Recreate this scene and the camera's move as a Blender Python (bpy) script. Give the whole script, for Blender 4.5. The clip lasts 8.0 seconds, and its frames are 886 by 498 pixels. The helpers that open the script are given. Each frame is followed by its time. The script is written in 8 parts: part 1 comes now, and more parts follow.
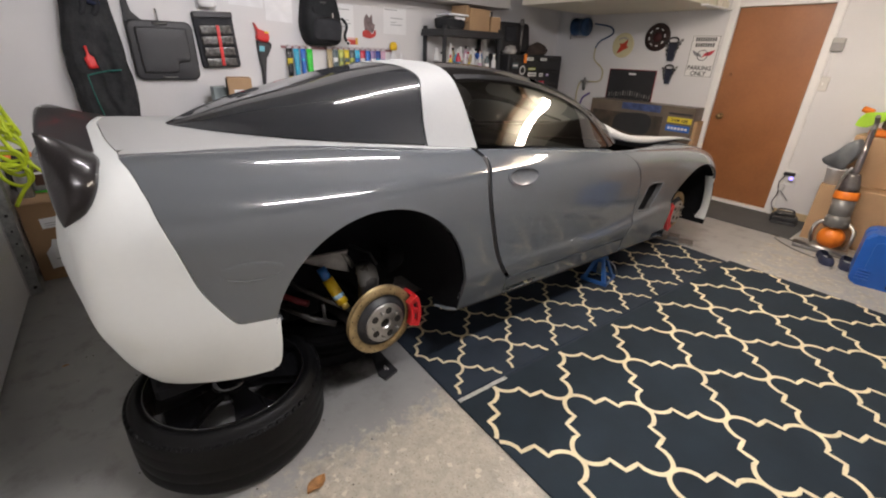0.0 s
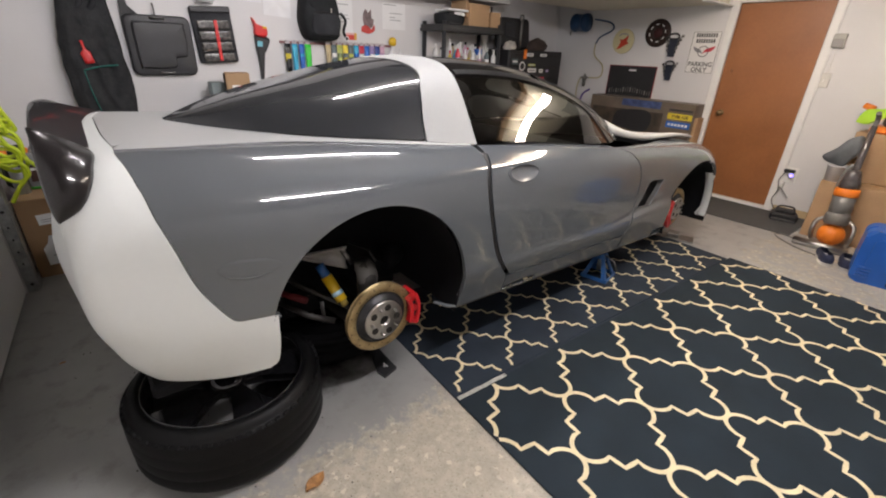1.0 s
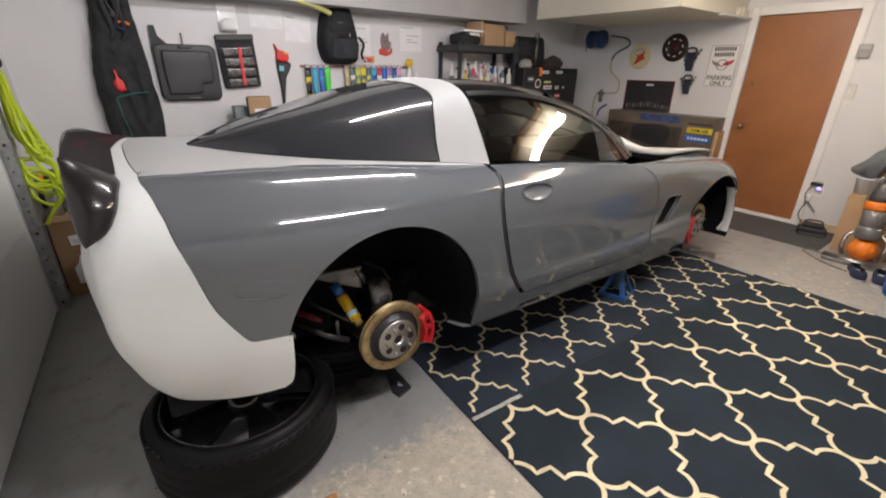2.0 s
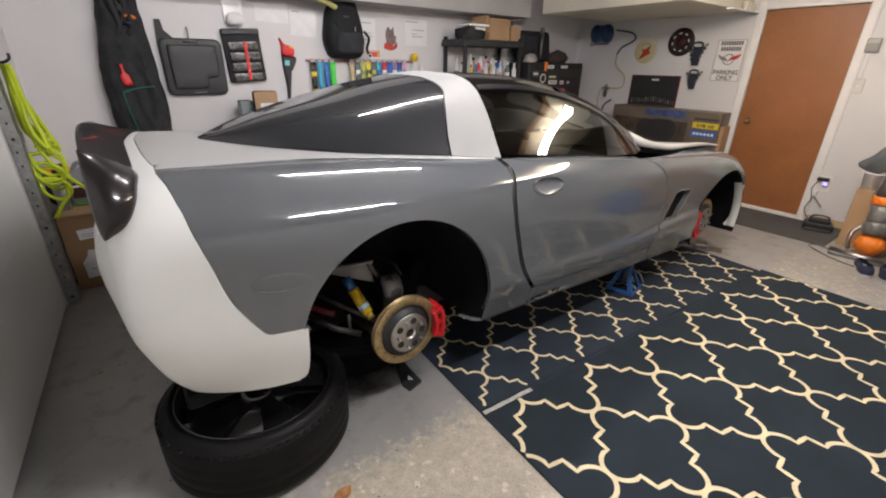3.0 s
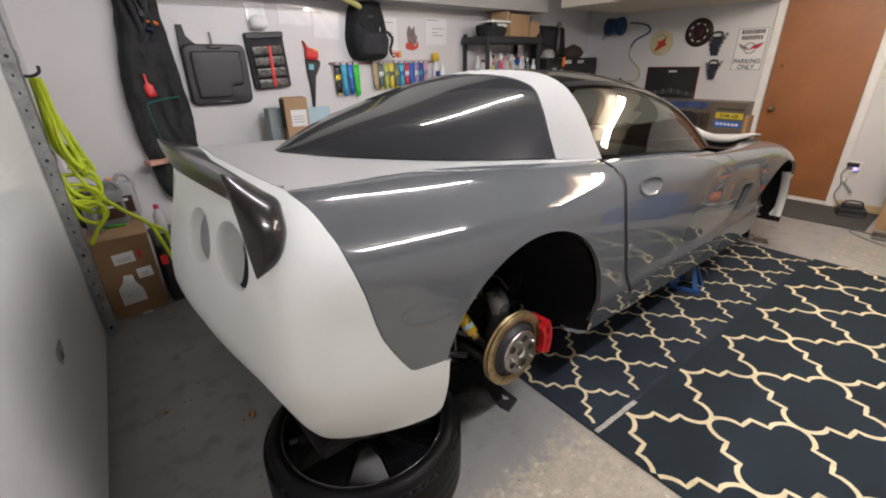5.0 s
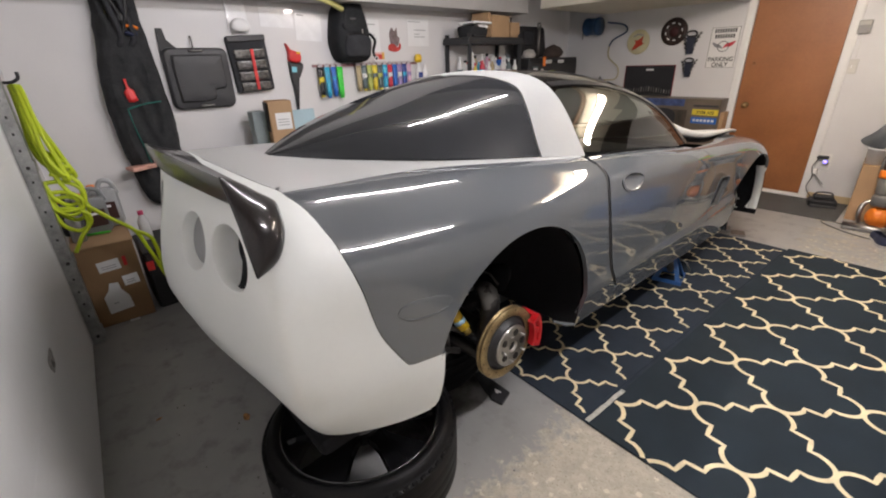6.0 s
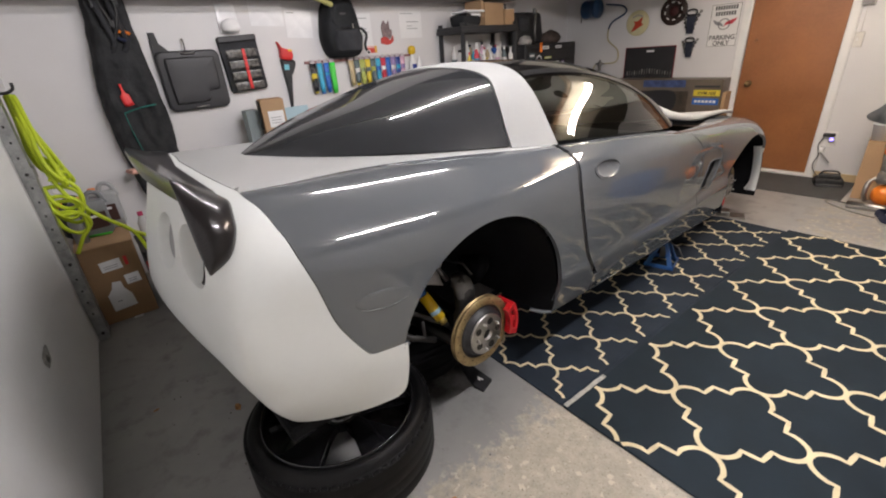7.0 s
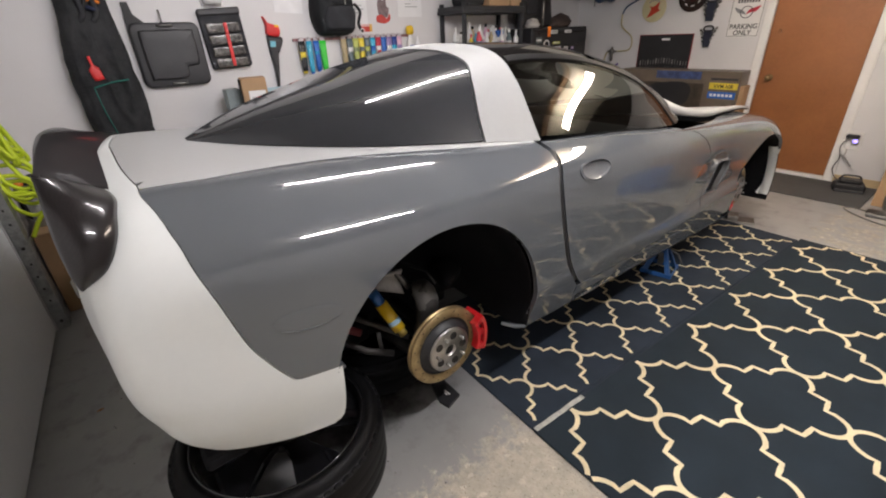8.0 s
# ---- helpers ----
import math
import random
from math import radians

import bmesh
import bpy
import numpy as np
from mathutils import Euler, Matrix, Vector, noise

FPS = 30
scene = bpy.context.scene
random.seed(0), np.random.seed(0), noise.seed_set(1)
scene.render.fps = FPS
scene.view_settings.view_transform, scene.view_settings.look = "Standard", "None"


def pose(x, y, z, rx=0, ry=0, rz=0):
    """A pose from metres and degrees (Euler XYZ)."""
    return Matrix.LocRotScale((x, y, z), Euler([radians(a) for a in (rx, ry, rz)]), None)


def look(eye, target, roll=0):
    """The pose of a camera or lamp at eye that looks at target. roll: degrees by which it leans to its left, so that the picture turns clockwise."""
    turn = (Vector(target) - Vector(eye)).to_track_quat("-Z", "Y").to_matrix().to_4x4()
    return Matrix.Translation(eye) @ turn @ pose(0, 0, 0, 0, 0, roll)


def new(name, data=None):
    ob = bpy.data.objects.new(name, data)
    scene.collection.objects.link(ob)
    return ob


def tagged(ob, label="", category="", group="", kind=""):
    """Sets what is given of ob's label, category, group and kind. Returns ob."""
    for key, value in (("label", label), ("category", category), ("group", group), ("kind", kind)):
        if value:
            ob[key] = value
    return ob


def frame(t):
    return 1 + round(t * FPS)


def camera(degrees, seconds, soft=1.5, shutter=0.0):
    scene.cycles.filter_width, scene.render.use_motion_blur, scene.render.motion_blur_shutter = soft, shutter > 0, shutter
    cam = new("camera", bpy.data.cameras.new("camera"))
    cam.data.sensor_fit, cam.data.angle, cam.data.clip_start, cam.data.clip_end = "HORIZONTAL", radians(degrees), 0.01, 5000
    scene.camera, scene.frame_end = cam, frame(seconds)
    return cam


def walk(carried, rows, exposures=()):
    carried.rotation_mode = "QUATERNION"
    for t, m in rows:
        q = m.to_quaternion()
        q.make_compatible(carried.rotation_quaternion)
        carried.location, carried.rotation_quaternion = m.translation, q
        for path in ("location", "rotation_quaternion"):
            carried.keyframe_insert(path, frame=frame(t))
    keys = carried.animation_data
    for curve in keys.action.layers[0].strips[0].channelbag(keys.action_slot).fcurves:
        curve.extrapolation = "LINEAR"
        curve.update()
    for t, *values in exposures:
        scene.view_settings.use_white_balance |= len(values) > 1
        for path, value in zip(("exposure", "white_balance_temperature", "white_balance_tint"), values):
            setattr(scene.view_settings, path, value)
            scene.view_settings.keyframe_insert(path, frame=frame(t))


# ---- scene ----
cam = camera(91.8, 8.0, soft=2.0)
PATH = [
    (0, (0.394, 0.401, 1.395), (-1.007, 1.565, 0.568), 2.1),
    (0.5, (0.39, 0.394, 1.394), (-1.021, 1.552, 0.576), 2.1),
    (1, (0.385, 0.407, 1.39), (-1.008, 1.57, 0.55), 2.2),
    (1.5, (0.398, 0.436, 1.407), (-1.026, 1.585, 0.601), 1.5),
    (1.7, (0.399, 0.434, 1.409), (-1.055, 1.555, 0.617), 0.9),
    (2.8, (0.386, 0.393, 1.41), (-1.095, 1.501, 0.65), 0.9),
    (3, (0.374, 0.387, 1.401), (-1.093, 1.49, 0.606), 0.8),
    (3.5, (0.255, 0.371, 1.39), (-1.262, 1.389, 0.577), -0.7),
    (4, (0.107, 0.334, 1.386), (-1.407, 1.317, 0.525), -1.8),
    (4.5, (0.006, 0.202, 1.393), (-1.448, 1.29, 0.557), -1.2),
    (5.8, (-0.042, 0.051, 1.401), (-1.433, 1.254, 0.615), -1.6),
    (6, (-0.019, 0.063, 1.403), (-1.397, 1.275, 0.606), -1.8),
    (6.5, (0.056, 0.103, 1.414), (-1.354, 1.266, 0.602), -3.7),
    (7, (0.113, 0.166, 1.414), (-1.299, 1.312, 0.58), -4.3),
    (7.5, (0.072, 0.319, 1.376), (-1.308, 1.46, 0.486), -3.5),
    (8, (0.075, 0.419, 1.395), (-1.343, 1.512, 0.503), -2.6),
]
walk(cam, [(t, look(eye, target, roll)) for t, eye, target, roll in PATH])

# ---------------------------------------------------------------- light
world = bpy.data.worlds.new("world")
scene.world = world
world.use_nodes = True
world.node_tree.nodes["Background"].inputs[0].default_value = (0.02, 0.022, 0.025, 1)
world.node_tree.nodes["Background"].inputs[1].default_value = 0.3
scene.view_settings.exposure = 0.50
TUBE_COLOUR = (0.985, 0.945, 0.98)
WARM_TUBE = (1.0, 0.87, 0.7622)

# ---------------------------------------------------------------- materials
MATS = {}


def mat(name, colour, rough=0.5, metal=0.0, vary=0.12, scale=6.0, fine=90.0, bump=0.0, coat=0.0, second=None, spec=0.5):
    """A node material: base colour varied at two scales, roughness varied, fine bump."""
    if name in MATS:
        return MATS[name]
    m = bpy.data.materials.new(name)
    m.use_nodes = True
    nt = m.node_tree
    b = nt.nodes["Principled BSDF"]
    tc = nt.nodes.new("ShaderNodeTexCoord")
    big = nt.nodes.new("ShaderNodeTexNoise")
    big.inputs["Scale"].default_value, big.inputs["Detail"].default_value = scale, 5
    small = nt.nodes.new("ShaderNodeTexNoise")
    small.inputs["Scale"].default_value, small.inputs["Detail"].default_value = fine, 3
    for n in (big, small):
        nt.links.new(tc.outputs["Object"], n.inputs["Vector"])
    add = nt.nodes.new("ShaderNodeMath")
    add.operation = "MULTIPLY_ADD"
    nt.links.new(small.outputs["Fac"], add.inputs[0])
    add.inputs[1].default_value = 0.4
    nt.links.new(big.outputs["Fac"], add.inputs[2])
    ramp = nt.nodes.new("ShaderNodeMapRange")
    ramp.inputs["From Min"].default_value, ramp.inputs["From Max"].default_value = 0.45, 0.95
    nt.links.new(add.outputs[0], ramp.inputs["Value"])
    mix = nt.nodes.new("ShaderNodeMix")
    mix.data_type = "RGBA"
    c = Vector(colour)
    lo, hi = c * (1 - vary), c * (1 + vary)
    if second:
        hi = Vector(second)
    mix.inputs["A"].default_value = (*lo, 1)
    mix.inputs["B"].default_value = (*[min(1.0, v) for v in hi], 1)
    nt.links.new(ramp.outputs["Result"], mix.inputs["Factor"])
    nt.links.new(mix.outputs["Result"], b.inputs["Base Color"])
    rr = nt.nodes.new("ShaderNodeMapRange")
    rr.inputs["To Min"].default_value, rr.inputs["To Max"].default_value = max(0.0, rough * 0.85), min(1.0, rough * 1.15)
    nt.links.new(big.outputs["Fac"], rr.inputs["Value"])
    nt.links.new(rr.outputs["Result"], b.inputs["Roughness"])
    b.inputs["Metallic"].default_value = metal
    b.inputs["Coat Weight"].default_value = coat
    b.inputs["Coat Roughness"].default_value = 0.03
    b.inputs["Specular IOR Level"].default_value = spec
    if bump:
        bp = nt.nodes.new("ShaderNodeBump")
        bp.inputs["Strength"].default_value, bp.inputs["Distance"].default_value = min(1.0, bump), 0.002
        nt.links.new(small.outputs["Fac"], bp.inputs["Height"])
        nt.links.new(bp.outputs["Normal"], b.inputs["Normal"])
    MATS[name] = m
    return m


def emit(name, colour, power):
    m = bpy.data.materials.new(name)
    m.use_nodes = True
    b = m.node_tree.nodes["Principled BSDF"]
    b.inputs["Base Color"].default_value = (*colour, 1)
    b.inputs["Emission Color"].default_value = (*colour, 1)
    b.inputs["Emission Strength"].default_value = power
    return m


def glass(name, tint, ior=2.4):
    """A thin pane: tinted see-through, with the mirror of both its faces."""
    m = bpy.data.materials.new(name)
    m.use_nodes = True
    nt = m.node_tree
    nt.nodes.remove(nt.nodes["Principled BSDF"])
    clear, gloss, fres, mix = (nt.nodes.new("ShaderNode" + k) for k in ("BsdfTransparent", "BsdfGlossy", "Fresnel", "MixShader"))
    clear.inputs["Color"].default_value = (*tint, 1)
    gloss.inputs["Roughness"].default_value = 0.01
    fres.inputs["IOR"].default_value = ior
    nt.links.new(fres.outputs[0], mix.inputs[0])
    nt.links.new(clear.outputs[0], mix.inputs[1])
    nt.links.new(gloss.outputs[0], mix.inputs[2])
    nt.links.new(mix.outputs[0], nt.nodes["Material Output"].inputs["Surface"])
    return m


M_WHITE_WALL = mat("white_wall_paint", (0.70, 0.69, 0.69), 0.6, vary=0.035, scale=2.5, fine=140, bump=0.25)
M_EAST = mat("dull_white_wall_paint", (0.62, 0.605, 0.58), 0.7, vary=0.05, scale=2.5, fine=140, bump=0.25)
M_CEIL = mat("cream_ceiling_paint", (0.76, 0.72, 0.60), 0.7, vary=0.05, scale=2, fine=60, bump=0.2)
# ceiling out of view, darkened in colour to dim its reflection on the car
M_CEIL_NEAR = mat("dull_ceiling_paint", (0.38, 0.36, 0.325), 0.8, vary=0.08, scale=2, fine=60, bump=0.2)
M_BOARDS = mat("bare_ceiling_boards", (0.11, 0.095, 0.08), 0.8, vary=0.25, scale=2, fine=60, bump=0.3)
M_BAND = mat("grey_beam_paint", (0.42, 0.41, 0.40), 0.7, vary=0.1, scale=3, fine=60, bump=0.2)
M_TRIM = mat("white_trim_paint", (0.82, 0.81, 0.79), 0.4, vary=0.04, scale=5, fine=80)
M_GDOOR = mat("white_door_panel_paint", (0.88, 0.88, 0.88), 0.42, vary=0.03, scale=2, fine=50, bump=0.1, spec=0.8)
M_GALV = mat("galvanised_steel", (0.40, 0.41, 0.41), 0.5, 1.0, vary=0.3, scale=25, fine=150, bump=0.15)
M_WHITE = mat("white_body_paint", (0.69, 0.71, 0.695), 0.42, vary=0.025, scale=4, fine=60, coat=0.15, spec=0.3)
# deck and hood white, lowered in colour to offset strong lamp light on top
M_WHITE_DIM = mat("glossy_white_paint", (0.45, 0.455, 0.45), 0.45, vary=0.03, scale=4, fine=60, coat=0.25, spec=0.25)
M_GREY = mat("grey_body_paint", (0.100, 0.109, 0.120), 0.6, 0.0, vary=0.03, scale=3, fine=300, coat=1.0, spec=0.0)
M_GREY.node_tree.nodes["Principled BSDF"].inputs["Coat IOR"].default_value = 1.76
M_GREY.node_tree.nodes["Principled BSDF"].inputs["Coat Roughness"].default_value = 0.004
M_BLACK = mat("black_rubber", (0.012, 0.012, 0.013), 0.55, vary=0.3, scale=12, fine=120, bump=0.2)
M_LINER = mat("black_wheel_liner", (0.006, 0.006, 0.007), 0.9, vary=0.4, scale=9, fine=80, bump=0.4, spec=0.15)
M_TYRE = mat("tyre_rubber", (0.0045, 0.0045, 0.005), 0.48, vary=0.35, scale=7, fine=70, bump=0.3, second=(0.008, 0.008, 0.0085), spec=0.14)
M_GLOSSBLACK = mat("gloss_black_paint", (0.008, 0.008, 0.009), 0.12, vary=0.2, coat=1.0)
M_MATBLACK = mat("matt_black_plastic", (0.02, 0.02, 0.022), 0.5, vary=0.2, scale=10, fine=200, bump=0.1)
M_TINT = mat("dark_tinted_glass", (0.026, 0.0275, 0.031), 0.04, vary=0.05, coat=0.0, spec=0.6)
M_ALU = mat("machined_aluminium", (0.42, 0.41, 0.39), 0.34, 1.0, vary=0.15, scale=30, fine=200)
M_CAST = mat("cast_aluminium", (0.24, 0.235, 0.225), 0.5, 1.0, vary=0.25, scale=20, fine=150, bump=0.3)
M_ROTOR = mat("rusty_disc_face", (0.36, 0.25, 0.12), 0.42, 0.75, vary=0.3, scale=14, fine=120, second=(0.55, 0.42, 0.22))
M_STEEL = mat("dark_steel", (0.055, 0.052, 0.05), 0.5, 0.8, vary=0.3, scale=18, fine=120, bump=0.2)
M_RED = mat("red_caliper_paint", (0.55, 0.012, 0.018), 0.3, vary=0.15, scale=12, coat=0.6)
M_YELLOW = mat("yellow_damper_paint", (0.80, 0.52, 0.02), 0.35, vary=0.1, coat=0.4)
M_BLUE = mat("blue_paint", (0.02, 0.10, 0.30), 0.4, vary=0.15, coat=0.3)
M_RUGNAVY = mat("navy_rug_pile", (0.0165, 0.0245, 0.033), 0.9, vary=0.25, scale=5, fine=400, bump=0.6, spec=0.2)
M_RUGFADED = mat("faded_navy_rug_pile", (0.021, 0.029, 0.042), 0.9, vary=0.35, scale=4, fine=400, bump=0.6, spec=0.2)
M_RUGCREAM = mat("cream_rug_pile", (0.78, 0.67, 0.44), 0.95, vary=0.15, scale=20, fine=400, bump=0.6, spec=0.15)
M_OAK = mat("varnished_brown_door", (0.29, 0.113, 0.040), 0.38, vary=0.14, scale=3, fine=40, coat=0.2)
M_CARD = mat("brown_cardboard", (0.42, 0.27, 0.15), 0.85, vary=0.1, scale=6, fine=120, bump=0.15)

# ---------------------------------------------------------------- mesh helpers


def link(name, mesh, material, parent=None, label=""):
    if material:
        mesh.materials.append(material)
    ob = new(name, mesh)
    if parent is not None:
        ob.parent = parent
    if label:
        tagged(ob, label)
    return ob


def part(name, bm, material, parent, label="", smooth=False):
    """One mesh object made from a bmesh, under a thing or a part."""
    me = bpy.data.meshes.new(name)
    bmesh.ops.recalc_face_normals(bm, faces=bm.faces)
    bm.to_mesh(me)
    bm.free()
    if smooth:
        me.polygons.foreach_set("use_smooth", [True] * len(me.polygons))
    return link(name, me, material, parent, label)


def thing(name, at, label, category, group="", kind=""):
    ob = new(name)
    ob.location = at
    ob.empty_display_size = 0.1
    return tagged(ob, label, category, group, kind)


def turned(ob, rz=0, rx=0, ry=0):
    ob.rotation_euler = [radians(v) for v in (rx, ry, rz)]
    return ob


def box(bm, x0, x1, y0, y1, z0, z1, bevel=0.0, m=None, segs=1):
    r = bmesh.ops.create_cube(bm, size=1.0)
    vs = r["verts"]
    t = Matrix.Translation(((x0 + x1) / 2, (y0 + y1) / 2, (z0 + z1) / 2)) @ Matrix.Diagonal((abs(x1 - x0), abs(y1 - y0), abs(z1 - z0), 1))
    bmesh.ops.transform(bm, matrix=t, verts=vs)
    if bevel:
        es = list({e for v in vs for e in v.link_edges})
        r2 = bmesh.ops.bevel(bm, geom=es, offset=bevel, segments=segs, profile=0.5, affect="EDGES")
        vs = list({v for f in r2["faces"] for v in f.verts} | {v for v in vs if v.is_valid})
    if m is not None:
        bmesh.ops.transform(bm, matrix=m, verts=vs)
    return bm


def boxed(x0, x1, y0, y1, z0, z1, bevel=0.0, m=None, segs=1):
    return box(bmesh.new(), x0, x1, y0, y1, z0, z1, bevel, m, segs)


def lathe(bm, profile, n=32, m=None, close=False):
    """Turns (radius, height) pairs round the z axis; a radius of 0 closes to a point."""
    rings = []
    for r, z in profile:
        rings.append([bm.verts.new((r * math.cos(2 * math.pi * k / n), r * math.sin(2 * math.pi * k / n), z)) for k in range(n)] if r > 1e-6 else [bm.verts.new((0, 0, z))])
    for a, b in zip(rings, rings[1:] + ([rings[0]] if close else [])):
        for k in range(n):
            k2 = (k + 1) % n
            if len(a) > 1 and len(b) > 1:
                bm.faces.new((a[k], a[k2], b[k2], b[k]))
            elif len(a) > 1:
                bm.faces.new((a[k], a[k2], b[0]))
            elif len(b) > 1:
                bm.faces.new((a[0], b[k2], b[k]))
    if m is not None:
        bmesh.ops.transform(bm, matrix=m, verts=[v for ring in rings for v in ring])
    return bm


def tube(bm, pts, r, n=10, caps=True):
    """A round tube of radius r (or a radius for each point) along points."""
    pts = [Vector(p) for p in pts]
    rings, up = [], Vector((0, 0, 1))
    for k, p in enumerate(pts):
        d = (pts[min(k + 1, len(pts) - 1)] - pts[max(k - 1, 0)]).normalized()
        if k == 0:
            side = d.cross(up if abs(d.z) < 0.9 else Vector((1, 0, 0))).normalized()
        else:
            side = (side - d * side.dot(d)).normalized()
        o = d.cross(side)
        rk = r[k] if isinstance(r, (list, tuple)) else r
        rings.append([bm.verts.new(p + rk * (math.cos(2 * math.pi * j / n) * side + math.sin(2 * math.pi * j / n) * o)) for j in range(n)])
    for a, b in zip(rings, rings[1:]):
        for j in range(n):
            bm.faces.new((a[j], a[(j + 1) % n], b[(j + 1) % n], b[j]))
    if caps:
        bm.faces.new(rings[0][::-1])
        bm.faces.new(rings[-1])
    return bm


def smoothed(pts, per=8):
    """A Catmull-Rom line through points."""
    p = [Vector(q) for q in pts]
    out = []
    for k in range(len(p) - 1):
        a, b, c, d = p[max(k - 1, 0)], p[k], p[k + 1], p[min(k + 2, len(p) - 1)]
        for j in range(per):
            t = j / per
            out.append(0.5 * (2 * b + (c - a) * t + (2 * a - 5 * b + 4 * c - d) * t * t + (3 * b - a - 3 * c + d) * t**3))
    return out + [p[-1]]


def prism(bm, outline, depth, m=None, bevel=0.0):
    """An outline in x, z pushed out along y from 0 to depth."""
    a = [bm.verts.new((x, 0, z)) for x, z in outline]
    b = [bm.verts.new((x, depth, z)) for x, z in outline]
    n = len(a)
    fs = [bm.faces.new(a), bm.faces.new(b[::-1])]
    for k in range(n):
        bm.faces.new((a[k], b[k], b[(k + 1) % n], a[(k + 1) % n]))
    vs = a + b
    if bevel:
        es = [e for f in fs for e in f.edges]
        r = bmesh.ops.bevel(bm, geom=es, offset=bevel, segments=2, profile=0.5, affect="EDGES")
        vs = list({v for f in r["faces"] for v in f.verts} | {v for v in vs if v.is_valid})
    if m is not None:
        bmesh.ops.transform(bm, matrix=m, verts=vs)
    return bm


def rounded(w, h, r, n=5):
    """A rounded rectangle about 0, 0."""
    out = []
    for cx, cy, a0 in ((w / 2 - r, h / 2 - r, 0), (-w / 2 + r, h / 2 - r, 90), (-w / 2 + r, -h / 2 + r, 180), (w / 2 - r, -h / 2 + r, 270)):
        for k in range(n + 1):
            a = radians(a0 + 90 * k / n)
            out.append((cx + r * math.cos(a), cy + r * math.sin(a)))
    return out


def writing(name, text, size, at, turn, material, parent=None, bold=0.0, stretch=1.0):
    c = bpy.data.curves.new(name, "FONT")
    c.body, c.size, c.align_x, c.align_y, c.extrude, c.offset = text, size, "CENTER", "CENTER", 0.0006, bold
    ob = new(name, c)
    dg = bpy.context.evaluated_depsgraph_get()
    me = bpy.data.meshes.new_from_object(ob.evaluated_get(dg))
    bpy.data.objects.remove(ob)
    out = link(name, me, material, parent)
    out.matrix_basis = Matrix.LocRotScale(at, Euler([radians(v) for v in turn]), (stretch, 1, 1))
    return out


# ---------------------------------------------------------------- the room
WX, WY, GY, RX, TOP = -3.73, 5.73, -0.175, 2.3, 2.42
SKEW = Matrix.Translation((-1.35, GY, 0)) @ pose(0, 0, 0, 0, 0, -3.4) @ Matrix.Translation((1.35, -GY, 0))


def structure(name, bm, material, label):
    return tagged(part(name, bm, material, None), label, name.rstrip("_0123456789").replace("_", " "), kind="structure")


DX0, DX1, DTOP = -1.555, -0.79, 1.915
bm = boxed(WX - 0.12, WX, GY - 0.5, WY + 0.12, -0.05, TOP)
structure("wall_west", bm, M_WHITE_WALL, "white painted garage wall hung with bags and tools")
bm = box(box(boxed(WX, DX0, WY, WY + 0.12, -0.05, TOP), DX1, RX, WY, WY + 0.12, -0.05, TOP), DX0, DX1, WY, WY + 0.12, DTOP, TOP)
structure("wall_north", bm, M_WHITE_WALL, "white painted end wall with a brown door")
structure("wall_east", boxed(RX, RX + 0.12, GY - 0.5, WY + 0.12, -0.05, TOP), M_EAST, "plain dull white garage side wall")
bm = box(box(boxed(WX - 0.1, -2.84, GY - 0.12, GY, -0.05, TOP), 1.75, RX + 0.1, GY - 0.12, GY, -0.05, TOP), -2.84, 1.75, GY - 0.12, GY, 2.15, TOP)
structure("wall_south", bm, M_WHITE_WALL, "white painted wall round the garage door").matrix_basis = SKEW
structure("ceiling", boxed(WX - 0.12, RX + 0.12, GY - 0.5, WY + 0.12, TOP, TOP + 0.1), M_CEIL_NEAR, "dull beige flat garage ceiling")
structure("ceiling_boards", boxed(WX + 0.32, RX, 2.62, WY, TOP - 0.012, TOP - 0.002), M_BOARDS, "dark unpainted boards over the far end of the ceiling")
bm = bmesh.new()
for outline in ([(-1.66, 3.80), (-0.57, 3.50), (-0.57, 4.50), (-1.66, 5.26)], [(-0.566, 3.50), (1.05, 3.05), (1.05, 3.90), (-0.566, 4.97)]):
    face = bm.faces.new([bm.verts.new((x, y, TOP - 0.03)) for x, y in outline])
    bm.normal_update()
    bmesh.ops.solidify(bm, geom=[face], thickness=0.014)
structure("ceiling_panel", bm, M_CEIL, "cream painted boards on the ceiling round a lamp")
batten = boxed(-1.15, 1.65, -0.05, 0.05, TOP - 0.045, TOP - 0.014, 0.003, Matrix.Translation((-0.55, 3.42, 0)) @ pose(0, 0, 0, 0, 0, -15.5))
structure("ceiling_batten", batten, M_CARD, "tan wooden batten along the cream ceiling boards")
structure("ceiling_bulkhead", boxed(-3.25, -1.68, 4.42, WY, 1.905, TOP, 0.004), M_CEIL, "cream painted low bulkhead over the end wall")
structure("ceiling_beam", boxed(WX, WX + 0.32, GY, 4.42, 1.875, TOP, 0.004), M_BAND, "grey painted beam along the top of the wall")


